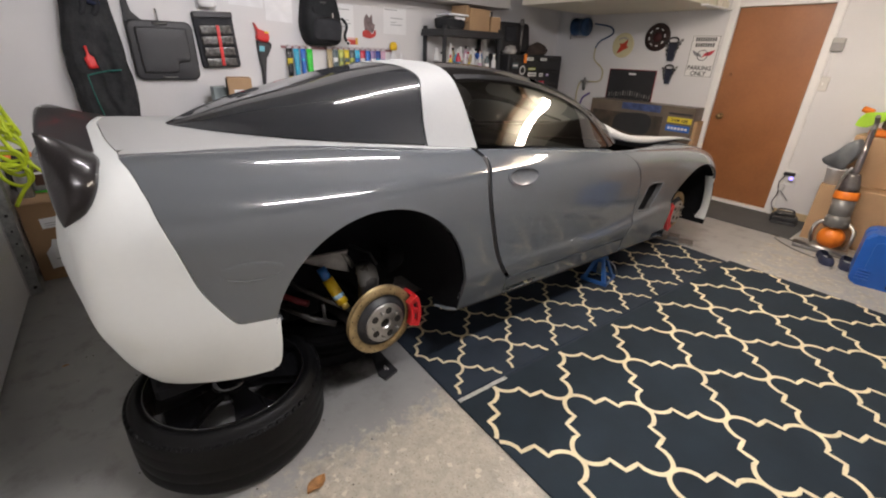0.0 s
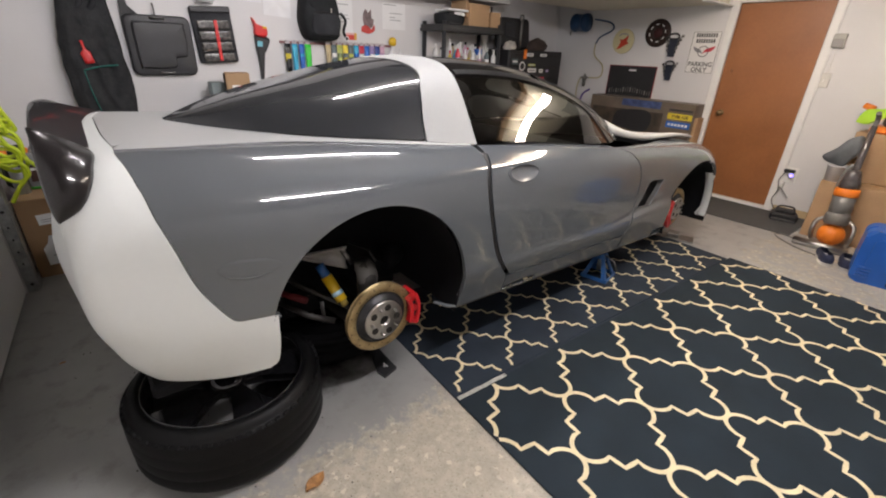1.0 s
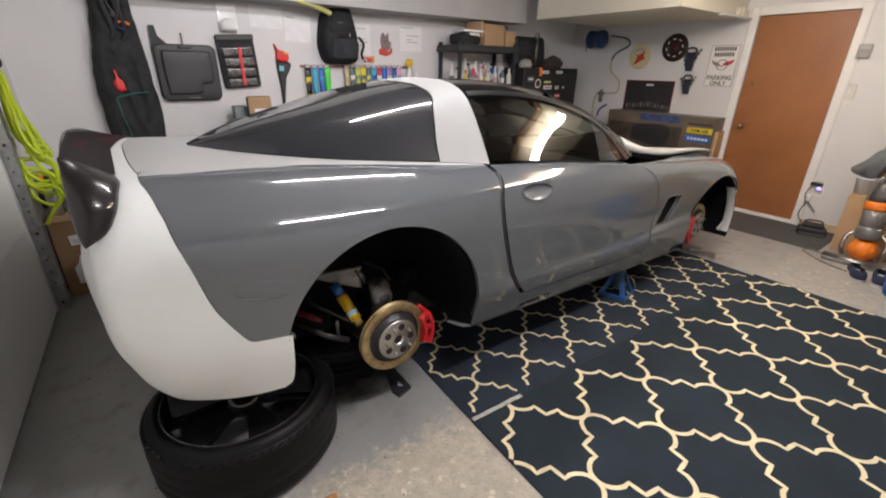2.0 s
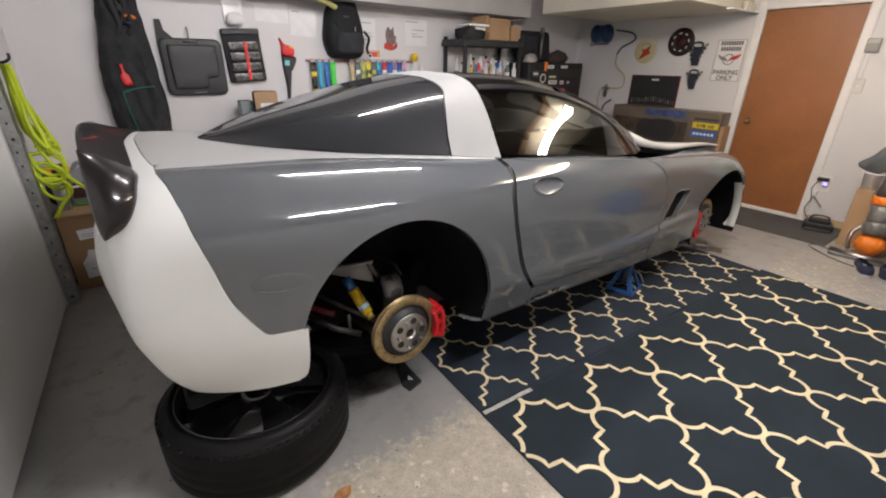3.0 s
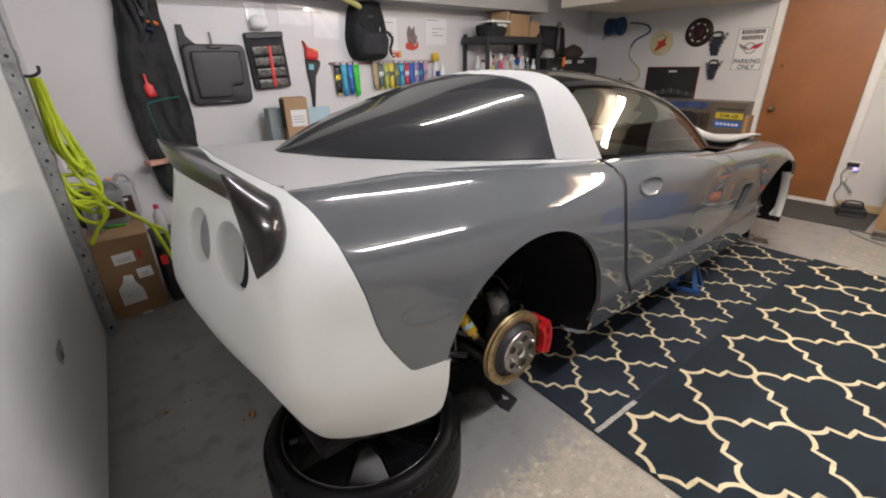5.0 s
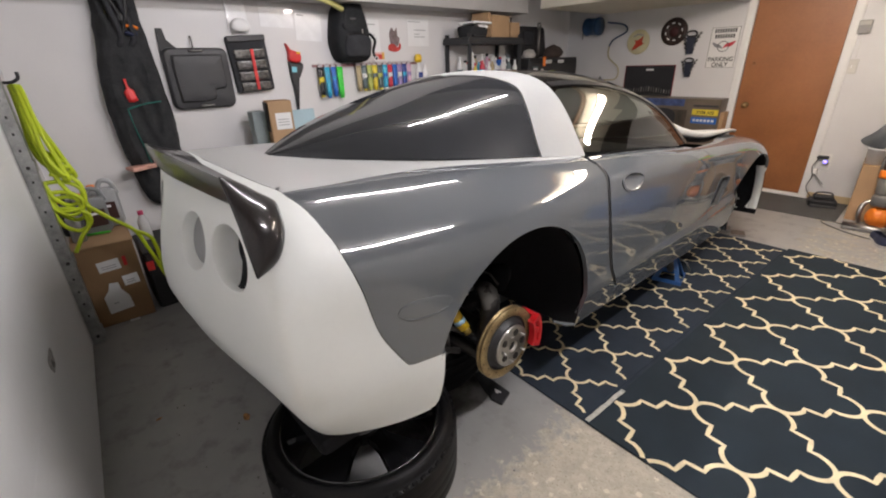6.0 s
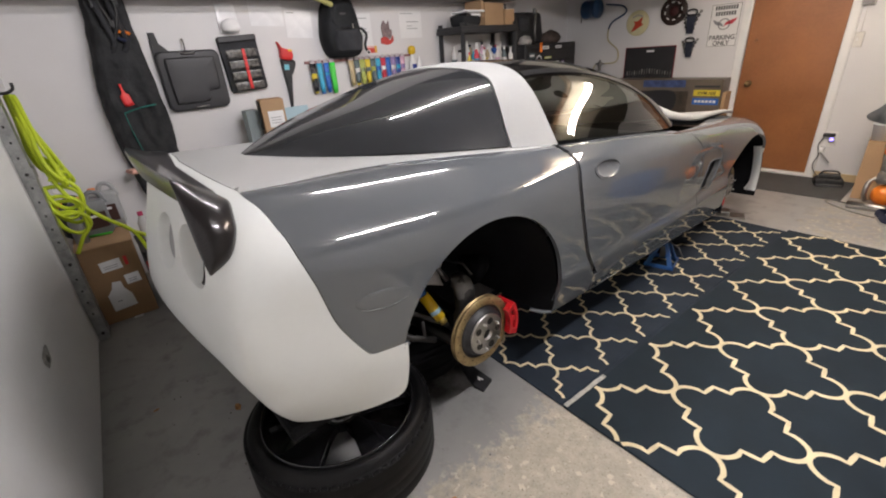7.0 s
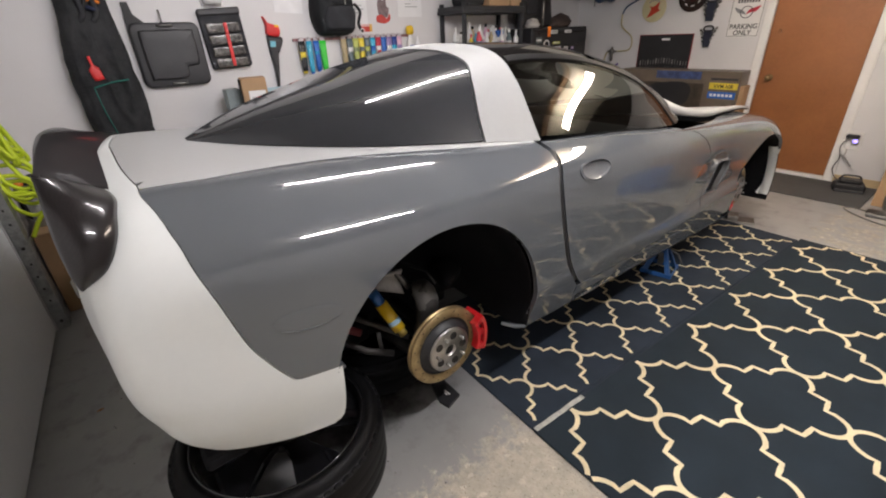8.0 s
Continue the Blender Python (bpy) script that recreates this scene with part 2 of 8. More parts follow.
def floor_material():
    """Worn grey floor paint, with bare speckled aggregate where it has come off."""
    m = bpy.data.materials.new("worn_painted_concrete")
    m.use_nodes = True
    nt = m.node_tree
    b = nt.nodes["Principled BSDF"]
    nd, ln = nt.nodes.new, nt.links.new
    tc = nd("ShaderNodeTexCoord")

    def noise_node(scale, detail=6, rough=0.6):
        n = nd("ShaderNodeTexNoise")
        n.inputs["Scale"].default_value, n.inputs["Detail"].default_value, n.inputs["Roughness"].default_value = scale, detail, rough
        ln(tc.outputs["Object"], n.inputs["Vector"])
        return n

    def mixer(fac, a, c):
        x = nd("ShaderNodeMix")
        x.data_type = "RGBA"
        ln(fac, x.inputs["Factor"])
        for key, v in (("A", a), ("B", c)):
            if isinstance(v, tuple):
                x.inputs[key].default_value = (*v, 1)
            else:
                ln(v, x.inputs[key])
        return x.outputs["Result"]

    def ranged(v, lo, hi, to0=0.0, to1=1.0):
        r = nd("ShaderNodeMapRange")
        ln(v, r.inputs["Value"])
        for key, val in (("From Min", lo), ("From Max", hi), ("To Min", to0), ("To Max", to1)):
            r.inputs[key].default_value = val
        return r.outputs["Result"]

    big, mid, fine = noise_node(1.3), noise_node(9), noise_node(160, 3)
    paint = mixer(ranged(big.outputs["Fac"], 0.35, 0.7), (0.265, 0.264, 0.26), (0.375, 0.37, 0.36))
    paint = mixer(ranged(mid.outputs["Fac"], 0.52, 0.75), paint, (0.205, 0.20, 0.192))
    warp = nd("ShaderNodeVectorMath")
    warp.operation = "MULTIPLY_ADD"
    ln(noise_node(45, 2).outputs["Color"], warp.inputs[0])
    warp.inputs[1].default_value = (0.012, 0.012, 0.012)
    ln(tc.outputs["Object"], warp.inputs[2])

    def pebbles(scale):
        v = nd("ShaderNodeTexVoronoi")
        v.inputs["Scale"].default_value = scale
        ln(warp.outputs[0], v.inputs["Vector"])
        return v

    vor, chips = pebbles(130), pebbles(58)
    grainy = noise_node(26, 4, 0.7)
    stone = mixer(ranged(grainy.outputs["Fac"], 0.32, 0.68), (0.37, 0.335, 0.275), (0.52, 0.475, 0.39))
    stone = mixer(ranged(vor.outputs["Color"], 0.2, 0.95, 0.0, 0.35), stone, (0.56, 0.52, 0.44))
    stone = mixer(ranged(chips.outputs["Color"], 0.82, 0.88, 0.0, 0.75), stone, (0.68, 0.63, 0.52))
    stone = mixer(ranged(noise_node(110, 2).outputs["Fac"], 0.63, 0.69), stone, (0.20, 0.18, 0.145))
    stone = mixer(ranged(mid.outputs["Fac"], 0.5, 0.75, 0.0, 0.7), stone, (0.33, 0.305, 0.26))
    # the paint ends in a ragged line along the car; beyond it the concrete is bare
    sep = nd("ShaderNodeSeparateXYZ")
    ln(tc.outputs["Object"], sep.inputs[0])

    def calc(op, a, c):
        x = nd("ShaderNodeMath")
        x.operation = op
        for k, v in enumerate((a, c)):
            if isinstance(v, (int, float)):
                x.inputs[k].default_value = v
            else:
                ln(v, x.inputs[k])
        return x.outputs[0]

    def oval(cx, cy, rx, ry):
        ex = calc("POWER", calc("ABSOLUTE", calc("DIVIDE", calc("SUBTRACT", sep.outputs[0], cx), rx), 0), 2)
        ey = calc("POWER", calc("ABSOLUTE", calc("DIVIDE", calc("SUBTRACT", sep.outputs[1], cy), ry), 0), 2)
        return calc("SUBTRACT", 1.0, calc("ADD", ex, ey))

    near = calc("MULTIPLY", calc("SUBTRACT", calc("ADD", sep.outputs[0], 0.775), calc("MULTIPLY", sep.outputs[1], 0.02)), 2.4)
    near = calc("MINIMUM", calc("MAXIMUM", near, -1.0), 0.55)
    near = calc("SUBTRACT", near, ranged(sep.outputs[1], 2.6, 3.8, 0.0, 0.5))
    wear = calc("ADD", near, calc("MULTIPLY", calc("SUBTRACT", mid.outputs["Fac"], 0.5), 0.9))
    wear = calc("ADD", wear, calc("MULTIPLY", calc("SUBTRACT", grainy.outputs["Fac"], 0.5), 0.7))
    wear = calc("ADD", wear, calc("MULTIPLY", calc("SUBTRACT", chips.outputs["Color"], 0.5), 0.16))
    # oil with the shade under the car's rear put into the floor colour
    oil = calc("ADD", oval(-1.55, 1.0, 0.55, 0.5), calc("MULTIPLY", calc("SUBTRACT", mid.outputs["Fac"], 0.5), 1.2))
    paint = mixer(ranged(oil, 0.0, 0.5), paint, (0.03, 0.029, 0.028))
    bare = ranged(wear, -0.04, 0.22)
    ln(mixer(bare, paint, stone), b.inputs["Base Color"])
    ln(ranged(bare, 0, 1, 0.42, 0.85), b.inputs["Roughness"])
    h = calc("ADD", calc("MULTIPLY", vor.outputs["Distance"], bare), calc("MULTIPLY", fine.outputs["Fac"], 0.4))
    bp = nd("ShaderNodeBump")
    bp.inputs["Strength"].default_value, bp.inputs["Distance"].default_value = 0.5, 0.003
    ln(h, bp.inputs["Height"])
    ln(bp.outputs["Normal"], b.inputs["Normal"])
    return m


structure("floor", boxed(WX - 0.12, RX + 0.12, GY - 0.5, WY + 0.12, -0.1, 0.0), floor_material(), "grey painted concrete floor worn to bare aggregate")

def flat_ring(a, b):
    return [(a * math.cos(t) * (1 + 0.2 * math.sin(3 * t)), b * math.sin(t) * (1 + 0.25 * math.cos(2 * t))) for t in np.linspace(0, 2 * math.pi, 20, endpoint=False)]


# the garage door: sections with a stile at the side, and its bolts
door = tagged(new("garage_door"), "closed white sectional garage door with flat panels", "garage door", kind="structure")
BOLTS = (-1.79,)
for k in range(4):
    z0 = 0.02 + k * 0.53
    part("panel", boxed(-2.82, 1.74, GY - 0.05, GY + 0.0, z0, z0 + 0.5296, 0.0006), M_GDOOR, door)
    for x in BOLTS if k == 0 else ():
        bm = lathe(bmesh.new(), [(0, 0.006), (0.006, 0.006), (0.007, 0.003), (0.016, 0.002), (0.016, 0), (0, 0)], 12, pose(x, GY + 0.001, z0 + 0.492 - (0.02 if x == -1.86 else 0), -90))
        part("bolt", bm, M_CAST, door, "grey carriage bolt", True)
        part("grease_smear", prism(bmesh.new(), flat_ring(0.055, 0.04), 0.0008, pose(x, GY + 0.0014, z0 + 0.50, 0)), mat("dark_grease", (0.33, 0.32, 0.31), 0.5, vary=0.5, scale=40), door, "dark greasy smear")

door.matrix_basis = SKEW

# the vertical track with its angle bracket and rollers' plates
rail = tagged(new("door_track"), "galvanised steel garage door track on an angle bracket", "door track", kind="structure")
RXL = -2.90
part("angle", box(boxed(RXL - 0.03, RXL + 0.05, GY + 0.052, GY + 0.056, 0.0, 2.4), RXL + 0.046, RXL + 0.050, GY + 0.002, GY + 0.053, 0.0, 2.4), M_GALV, rail)
part("channel", box(box(boxed(RXL - 0.014, RXL + 0.02, GY + 0.008, GY + 0.011, 0.02, 2.4), RXL + 0.018, RXL + 0.021, GY + 0.011, GY + 0.045, 0.02, 2.4), RXL - 0.014, RXL + 0.02, GY + 0.045, GY + 0.048, 0.02, 2.4), M_GALV, rail)
for z in (0.05, 0.50, 1.0, 1.46, 1.95):
    bm = box(boxed(RXL - 0.04, RXL + 0.055, GY + 0.056, GY + 0.061, z - 0.03, z + 0.03, 0.003), RXL + 0.050, RXL + 0.055, GY + 0.006, GY + 0.060, z - 0.03, z + 0.03, 0.002)
    bracket = part("bracket", bm, M_GALV, rail)
    part("bolt", lathe(bmesh.new(), [(0, 0.009), (0.008, 0.009), (0.009, 0.0), (0, 0)], 6, pose(RXL + 0.055, GY + 0.032, z, 0, 90, 0)), M_STEEL, bracket)
for k in range(30):
    if k % 6:
        part("slot_hole", boxed(RXL + 0.0502, RXL + 0.0508, GY + 0.024, GY + 0.033, 0.10 + k * 0.075, 0.112 + k * 0.075), M_BLACK, rail)

rail.matrix_basis = SKEW

# the end wall's door with its frame
d1 = tagged(new("door_1"), "closed plain brown varnished flush door in white trim", "door", kind="structure")
part("slab", boxed(DX0 + 0.004, DX1 - 0.004, WY + 0.012, WY + 0.052, 0.035, DTOP - 0.004, 0.003), M_OAK, d1)
part("threshold", boxed(DX0 - 0.01, DX1 + 0.01, WY - 0.03, WY + 0.11, 0.0, 0.032, 0.006), M_TRIM, d1)
part("door_knob", lathe(bmesh.new(), [(0, 0.062), (0.016, 0.060), (0.026, 0.048), (0.026, 0.036), (0.012, 0.024), (0.010, 0.006), (0.030, 0.005), (0.031, 0), (0, 0)], 20, pose(-1.46, WY + 0.012, 0.89, 90)), mat("worn_brass", (0.38, 0.27, 0.14), 0.45, 1.0, vary=0.2), d1, "round worn brass knob", True)
part("deadbolt", lathe(bmesh.new(), [(0, 0.012), (0.013, 0.011), (0.016, 0), (0, 0)], 16, pose(-1.475, WY + 0.012, 1.30, 90)), M_OAK, d1, "small round bolt plate", True)
for name, x0, x1, z0, z1 in (("casing", DX0 - 0.075, DX0, 0, DTOP + 0.075), ("casing", DX1, DX1 + 0.075, 0, DTOP + 0.075), ("head_casing", DX0, DX1, DTOP, DTOP + 0.075)):
    bm = box(boxed(x0, x1, WY - 0.016, WY, z0, z1, 0.004), x0 + 0.01, x1 - 0.01, WY - 0.021, WY - 0.014, z0, z1, 0.003)
    part(name, bm, M_TRIM, d1)

# a doormat along the end wall
mat1 = thing("floor_mat", (-1.0, 5.36, 0), "dark grey ribbed rubber mat before the door", "mat")
part("pad", boxed(-0.62, 0.62, -0.33, 0.33, 0, 0.008, 0.003), mat("grey_rubber_mat", (0.07, 0.07, 0.07), 0.8, vary=0.2, fine=200, bump=0.5), mat1)

# ---------------------------------------------------------------- the two rugs


def trellis(w, h, ox, oy, bulgy, pitch, line, skew):
    """Ribbons of a stepped quatrefoil trellis on a rug w x h, with a node at ox, oy; bulgy picks which cells bulge."""
    hx, hy = pitch[0] / 2, pitch[1] / 2
    shape = [(0, 0), (0.04, 0.030), (0.09, 0.052), (0.15, 0.058), (0.22, 0.047), (0.29, 0.015), (0.345, -0.045), (0.42, 0.015), (0.5, 0.075), (0.58, 0.015), (0.655, -0.045), (0.71, 0.015), (0.78, 0.047), (0.85, 0.058), (0.91, 0.052), (0.96, 0.030), (1, 0)]
    bm = bmesh.new()
    n = int(max(w, h) / min(hx, hy)) + 4
    for i in range(-n, n):
        for j in range(-n, n):
            if (i + j) % 2:
                continue
            for sx, sy in ((1, 1), (1, -1)):
                p, d = Vector((ox + i * hx, oy + j * hy)), Vector((sx * hx, sy * hy))
                if not (-hx < p.x < w + hx and -hy < p.y < h + hy):
                    continue
                e = Vector((-d.y, d.x))
                # every second cell bulges outwards
                side = -1 if (j + (1 if sy > 0 else 0)) % 2 == bulgy else 1
                pts = [p + d * a + e * (b * side) for a, b in shape]
                pts = [Vector((q.x, q.y + skew * (q.x - ox))) for q in pts]
                prev = None
                for k, q in enumerate(pts):
                    t = (pts[min(k + 1, len(pts) - 1)] - pts[max(k - 1, 0)]).normalized()
                    o = Vector((-t.y, t.x)) * line
                    ins = 0.006 < q.x < w - 0.006 and 0.006 < q.y < h - 0.006
                    if not ins:
                        prev = None
                        continue
                    z = 0.0088 if sy > 0 else 0.0092
                    cur = (bm.verts.new((q.x - o.x, q.y - o.y, z)), bm.verts.new((q.x + o.x, q.y + o.y, z)))
                    if prev:
                        f = bm.faces.new((prev[0], cur[0], cur[1], prev[1]))
                        if f.normal.z < 0:
                            f.normal_flip()
                    prev = cur
    return bm


def rug(at, rz, w, h, ox, oy, bulgy, pitch, line, label, pile, skew=0.0):
    r = turned(thing("rug", at, label, "rug", "trellis rugs on the floor"), rz)
    part("backing", boxed(0, w, 0, h, 0, 0.008, 0.003), pile, r)
    me = bpy.data.meshes.new("trellis_pattern")
    bm = trellis(w, h, ox, oy, bulgy, pitch, line, skew)
    bm.normal_update()
    bm.to_mesh(me)
    bm.free()
    link("trellis_pattern", me, M_RUGCREAM, r, "cream trellis lines woven into the pile")
    return r


rug((-0.657, 1.386, 0), -3.0, 1.95, 2.68, 0.018, 0.198, 1, (0.472, 0.457), 0.0092, "large navy rug with a cream trellis pattern", M_RUGNAVY, 0.03)
small_rug = rug((-1.567, 1.44, 0.0), -3.3, 0.895, 2.64, 0.7206, 0.1658, 1, (0.354, 0.326), 0.0070, "faded navy runner rug with cream trellis under the car", M_RUGFADED)
part("hem", boxed(0.8952, 0.935, 0.002, 2.618, 0, 0.0055, 0.001), M_RUGFADED, small_rug)
tape = turned(thing("tape_strip", (-0.651, 1.39, 0.009), "strip of pale grey tape along the rugs' seam", "tape"), -3.2)
bm = boxed(-0.012, 0.008, 0.004, 0.285, 0, 0.002)
bmesh.ops.subdivide_edges(bm, edges=[e for e in bm.edges if e.calc_length() > 0.1], cuts=14)
for v in bm.verts:
    v.co.x += 0.003 * noise.noise((v.co.x * 40, v.co.y * 25, 1.7))
part("strip", bm, mat("pale_tape", (0.42, 0.41, 0.37), 0.6, vary=0.35, scale=30, fine=120), tape)

# ---------------------------------------------------------------- the car
# Guide lines run from the nose along the right side and round the tail to the middle: (out from the middle, ahead of the rear axle, height).
CAR_X, CAR_Y, LIFT, RAKE = -1.70, 1.174, 0.20, 0.046
G_SILL = [(0.70, 3.20, 0.17), (0.85, 2.95, 0.17), (0.88, 2.655, 0.17), (0.875, 2.2, 0.165), (0.875, 1.6, 0.165), (0.875, 1.05, 0.165), (0.875, 0.45, 0.165), (0.88, 0, 0.17), (0.885, -0.430, 0.200), (0.830, -0.645, 0.196), (0.792, -0.746, 0.211), (0.725, -0.792, 0.216), (0.568, -0.809, 0.222), (0.335, -0.844, 0.254), (0, -0.854, 0.254)]
G_CREASE = [(0.74, 3.3, 0.3), (0.885, 2.95, 0.29), (0.91, 2.655, 0.31), (0.897, 2.2, 0.375), (0.901, 1.6, 0.338), (0.907, 1.05, 0.333), (0.913, 0.45, 0.33), (0.925, 0, 0.33), (0.910, -0.430, 0.330), (0.861, -0.687, 0.325), (0.833, -0.802, 0.329), (0.769, -0.843, 0.335), (0.603, -0.864, 0.341), (0.354, -0.898, 0.345), (0, -0.911, 0.345)]
G_LEDGE = [(0.745, 3.32, 0.36), (0.888, 2.95, 0.35), (0.915, 2.655, 0.365), (0.878, 2.2, 0.42), (0.889, 1.6, 0.376), (0.900, 1.05, 0.371), (0.9115, 0.45, 0.37), (0.928, 0, 0.375), (0.913, -0.430, 0.375), (0.868, -0.699, 0.375), (0.841, -0.810, 0.382), (0.782, -0.860, 0.390), (0.621, -0.883, 0.396), (0.364, -0.915, 0.400), (0, -0.929, 0.400)]
G_LOW = [(0.75, 3.33, 0.42), (0.89, 2.95, 0.42), (0.92, 2.655, 0.43), (0.876, 2.2, 0.47), (0.888, 1.6, 0.445), (0.899, 1.05, 0.44), (0.912, 0.45, 0.44), (0.931, 0, 0.435), (0.915, -0.430, 0.430), (0.872, -0.709, 0.430), (0.851, -0.823, 0.439), (0.797, -0.873, 0.450), (0.634, -0.897, 0.457), (0.369, -0.931, 0.460), (0, -0.946, 0.460)]
G_MID = [(0.73, 3.3, 0.55), (0.89, 2.95, 0.56), (0.93, 2.655, 0.57), (0.880, 2.2, 0.58), (0.888, 1.6, 0.585), (0.8985, 1.05, 0.588), (0.910, 0.45, 0.595), (0.932, 0, 0.6), (0.915, -0.430, 0.600), (0.873, -0.710, 0.610), (0.858, -0.821, 0.615), (0.813, -0.869, 0.620), (0.649, -0.884, 0.626), (0.380, -0.906, 0.630), (0, -0.911, 0.630)]
G_HIGH = [(0.66, 3.2, 0.62), (0.83, 2.95, 0.67), (0.885, 2.655, 0.7), (0.866, 2.2, 0.7), (0.875, 1.6, 0.719), (0.882, 1.05, 0.735), (0.891, 0.45, 0.750), (0.912, 0, 0.755), (0.893, -0.430, 0.755), (0.856, -0.700, 0.760), (0.838, -0.788, 0.763), (0.780, -0.845, 0.765), (0.631, -0.866, 0.768), (0.430, -0.868, 0.770), (0, -0.872, 0.770)]
G_SHOULDER = [(0.55, 3.1, 0.66), (0.72, 2.93, 0.72), (0.79, 2.655, 0.759), (0.81, 2.2, 0.771), (0.831, 1.6, 0.789), (0.838, 1.05, 0.803), (0.842, 0.45, 0.814), (0.835, 0, 0.823), (0.790, -0.430, 0.842), (0.730, -0.660, 0.865), (0.720, -0.741, 0.867), (0.680, -0.800, 0.865), (0.568, -0.825, 0.866), (0.400, -0.830, 0.867), (0, -0.835, 0.866)]
G_DECK = [(0.40, 3.0, 0.68), (0.55, 2.9, 0.74), (0.62, 2.655, 0.769), (0.70, 2.2, 0.783), (0.755, 1.6, 0.80), (0.76, 1.05, 0.835), (0.74, 0.45, 0.855), (0.71, 0, 0.875), (0.650, -0.400, 0.885), (0.580, -0.580, 0.885), (0.539, -0.634, 0.885), (0.480, -0.680, 0.885), (0.393, -0.716, 0.886), (0.280, -0.740, 0.886), (0, -0.760, 0.884)]
G_INNER = [(0.20, 2.9, 0.69), (0.30, 2.85, 0.75), (0.35, 2.655, 0.79), (0.40, 2.2, 0.82), (0.50, 1.6, 0.82), (0.60, 1.05, 0.83), (0.60, 0.45, 0.85), (0.49, 0, 0.862), (0.350, -0.220, 0.868), (0.250, -0.330, 0.870), (0.210, -0.367, 0.871), (0.170, -0.400, 0.872), (0.128, -0.432, 0.874), (0.085, -0.460, 0.875), (0, -0.490, 0.876)]
GUIDES = np.array([G_SILL, G_CREASE, G_LEDGE, G_LOW, G_MID, G_HIGH, G_SHOULDER, G_DECK, G_INNER])
U_KNOTS, V_KNOTS = np.array([0, 1, 2, 3, 4, 5, 6, 7, 8, 9, 9.5, 10, 10.5, 11, 12.0]), np.array([0, 1, 1.5, 2, 3, 4, 5, 6, 7.0])


def natural(x):
    """Second derivatives at knots x, as weights of their values, for a line that bends without breaks."""
    n, h = len(x), np.diff(x)
    a, b = np.eye(n), np.zeros((n, n))
    for k in range(1, n - 1):
        a[k, k - 1 : k + 2] = h[k - 1], 2 * (h[k - 1] + h[k]), h[k]
        b[k, k - 1 : k + 2] = 6 / h[k - 1], -6 / h[k - 1] - 6 / h[k], 6 / h[k]
    return np.linalg.solve(a, b)


def weights(t, x, bend):
    """Natural spline weights of the knots x at t."""
    t = np.clip(np.asarray(t, float), x[0], x[-1] - 1e-9)
    k = np.searchsorted(x, t, "right") - 1
    h = (x[k + 1] - x[k])[:, None]
    f = (t - x[k])[:, None] / h
    eye = np.eye(len(x))
    return eye[k] * (1 - f) + eye[k + 1] * f + h * h / 6 * (((1 - f) ** 3 - (1 - f)) * bend[k] + (f**3 - f) * bend[k + 1])


U_BEND, V_BEND = natural(U_KNOTS), natural(V_KNOTS)


def body(uv):
    """Points of the body's right half; u along it from the nose, v up from the sill."""
    uv = np.atleast_2d(uv)
    wu, wv = weights(uv[:, 0], U_KNOTS, U_BEND), weights(uv[:, 1], V_KNOTS, V_BEND)
    p = ((wv @ GUIDES.reshape(len(GUIDES), -1)).reshape(len(uv), -1, 3) * wu[:, :, None]).sum(1)
    p[:, 0] = np.maximum(p[:, 0], 0)
    return p


C_Y = [-0.53, -0.47, -0.38, -0.25, 0.0, 0.3, 0.525, 1.0, 1.5, 1.8, 2.05, 2.2]
C_W = [0.01, 0.10, 0.21, 0.345, 0.55, 0.68, 0.735, 0.785, 0.775, 0.66, 0.42, 0.01]
C_B = [0.872, 0.872, 0.872, 0.871, 0.868, 0.864, 0.852, 0.83, 0.803, 0.81, 0.825, 0.83]
C_T_Y = [-0.53, -0.3, 0.0, 0.3, 0.5, 0.8, 1.1, 1.4, 1.7, 2.0, 2.2]
C_T = [0.874, 0.965, 1.055, 1.135, 1.172, 1.195, 1.185, 1.13, 1.035, 0.925, 0.832]


def eased(x, xs, ys):
    """A smooth line through knots."""
    xs, ys = np.array(xs), np.array(ys)
    m = np.gradient(ys, xs)
    k = np.clip(np.searchsorted(xs, x) - 1, 0, len(xs) - 2)
    h = xs[k + 1] - xs[k]
    t = np.clip((x - xs[k]) / h, 0, 1)
    return (2 * t**3 - 3 * t**2 + 1) * ys[k] + (t**3 - 2 * t**2 + t) * h * m[k] + (3 * t**2 - 2 * t**3) * ys[k + 1] + (t**3 - t**2) * h * m[k + 1]


def cabin(uv):
    """Points of the cabin's right half; u is the place along the car, v goes from the belt (0) to the middle of the roof (1)."""
    uv = np.atleast_2d(uv)
    y = uv[:, 0]
    w, b, t = (eased(y, xs, ys) for xs, ys in ((C_Y, C_W), (C_Y, C_B), (C_T_Y, C_T)))
    v = uv[:, 1].clip(0, 1)
    h = 1 - (1 - v) ** 2.2  # straight flanks that turn over into the roof
    return np.stack([w * (1 - 0.30 * h) * (1 - h**5) ** 0.30, y, b + (t - b) * h], -1)


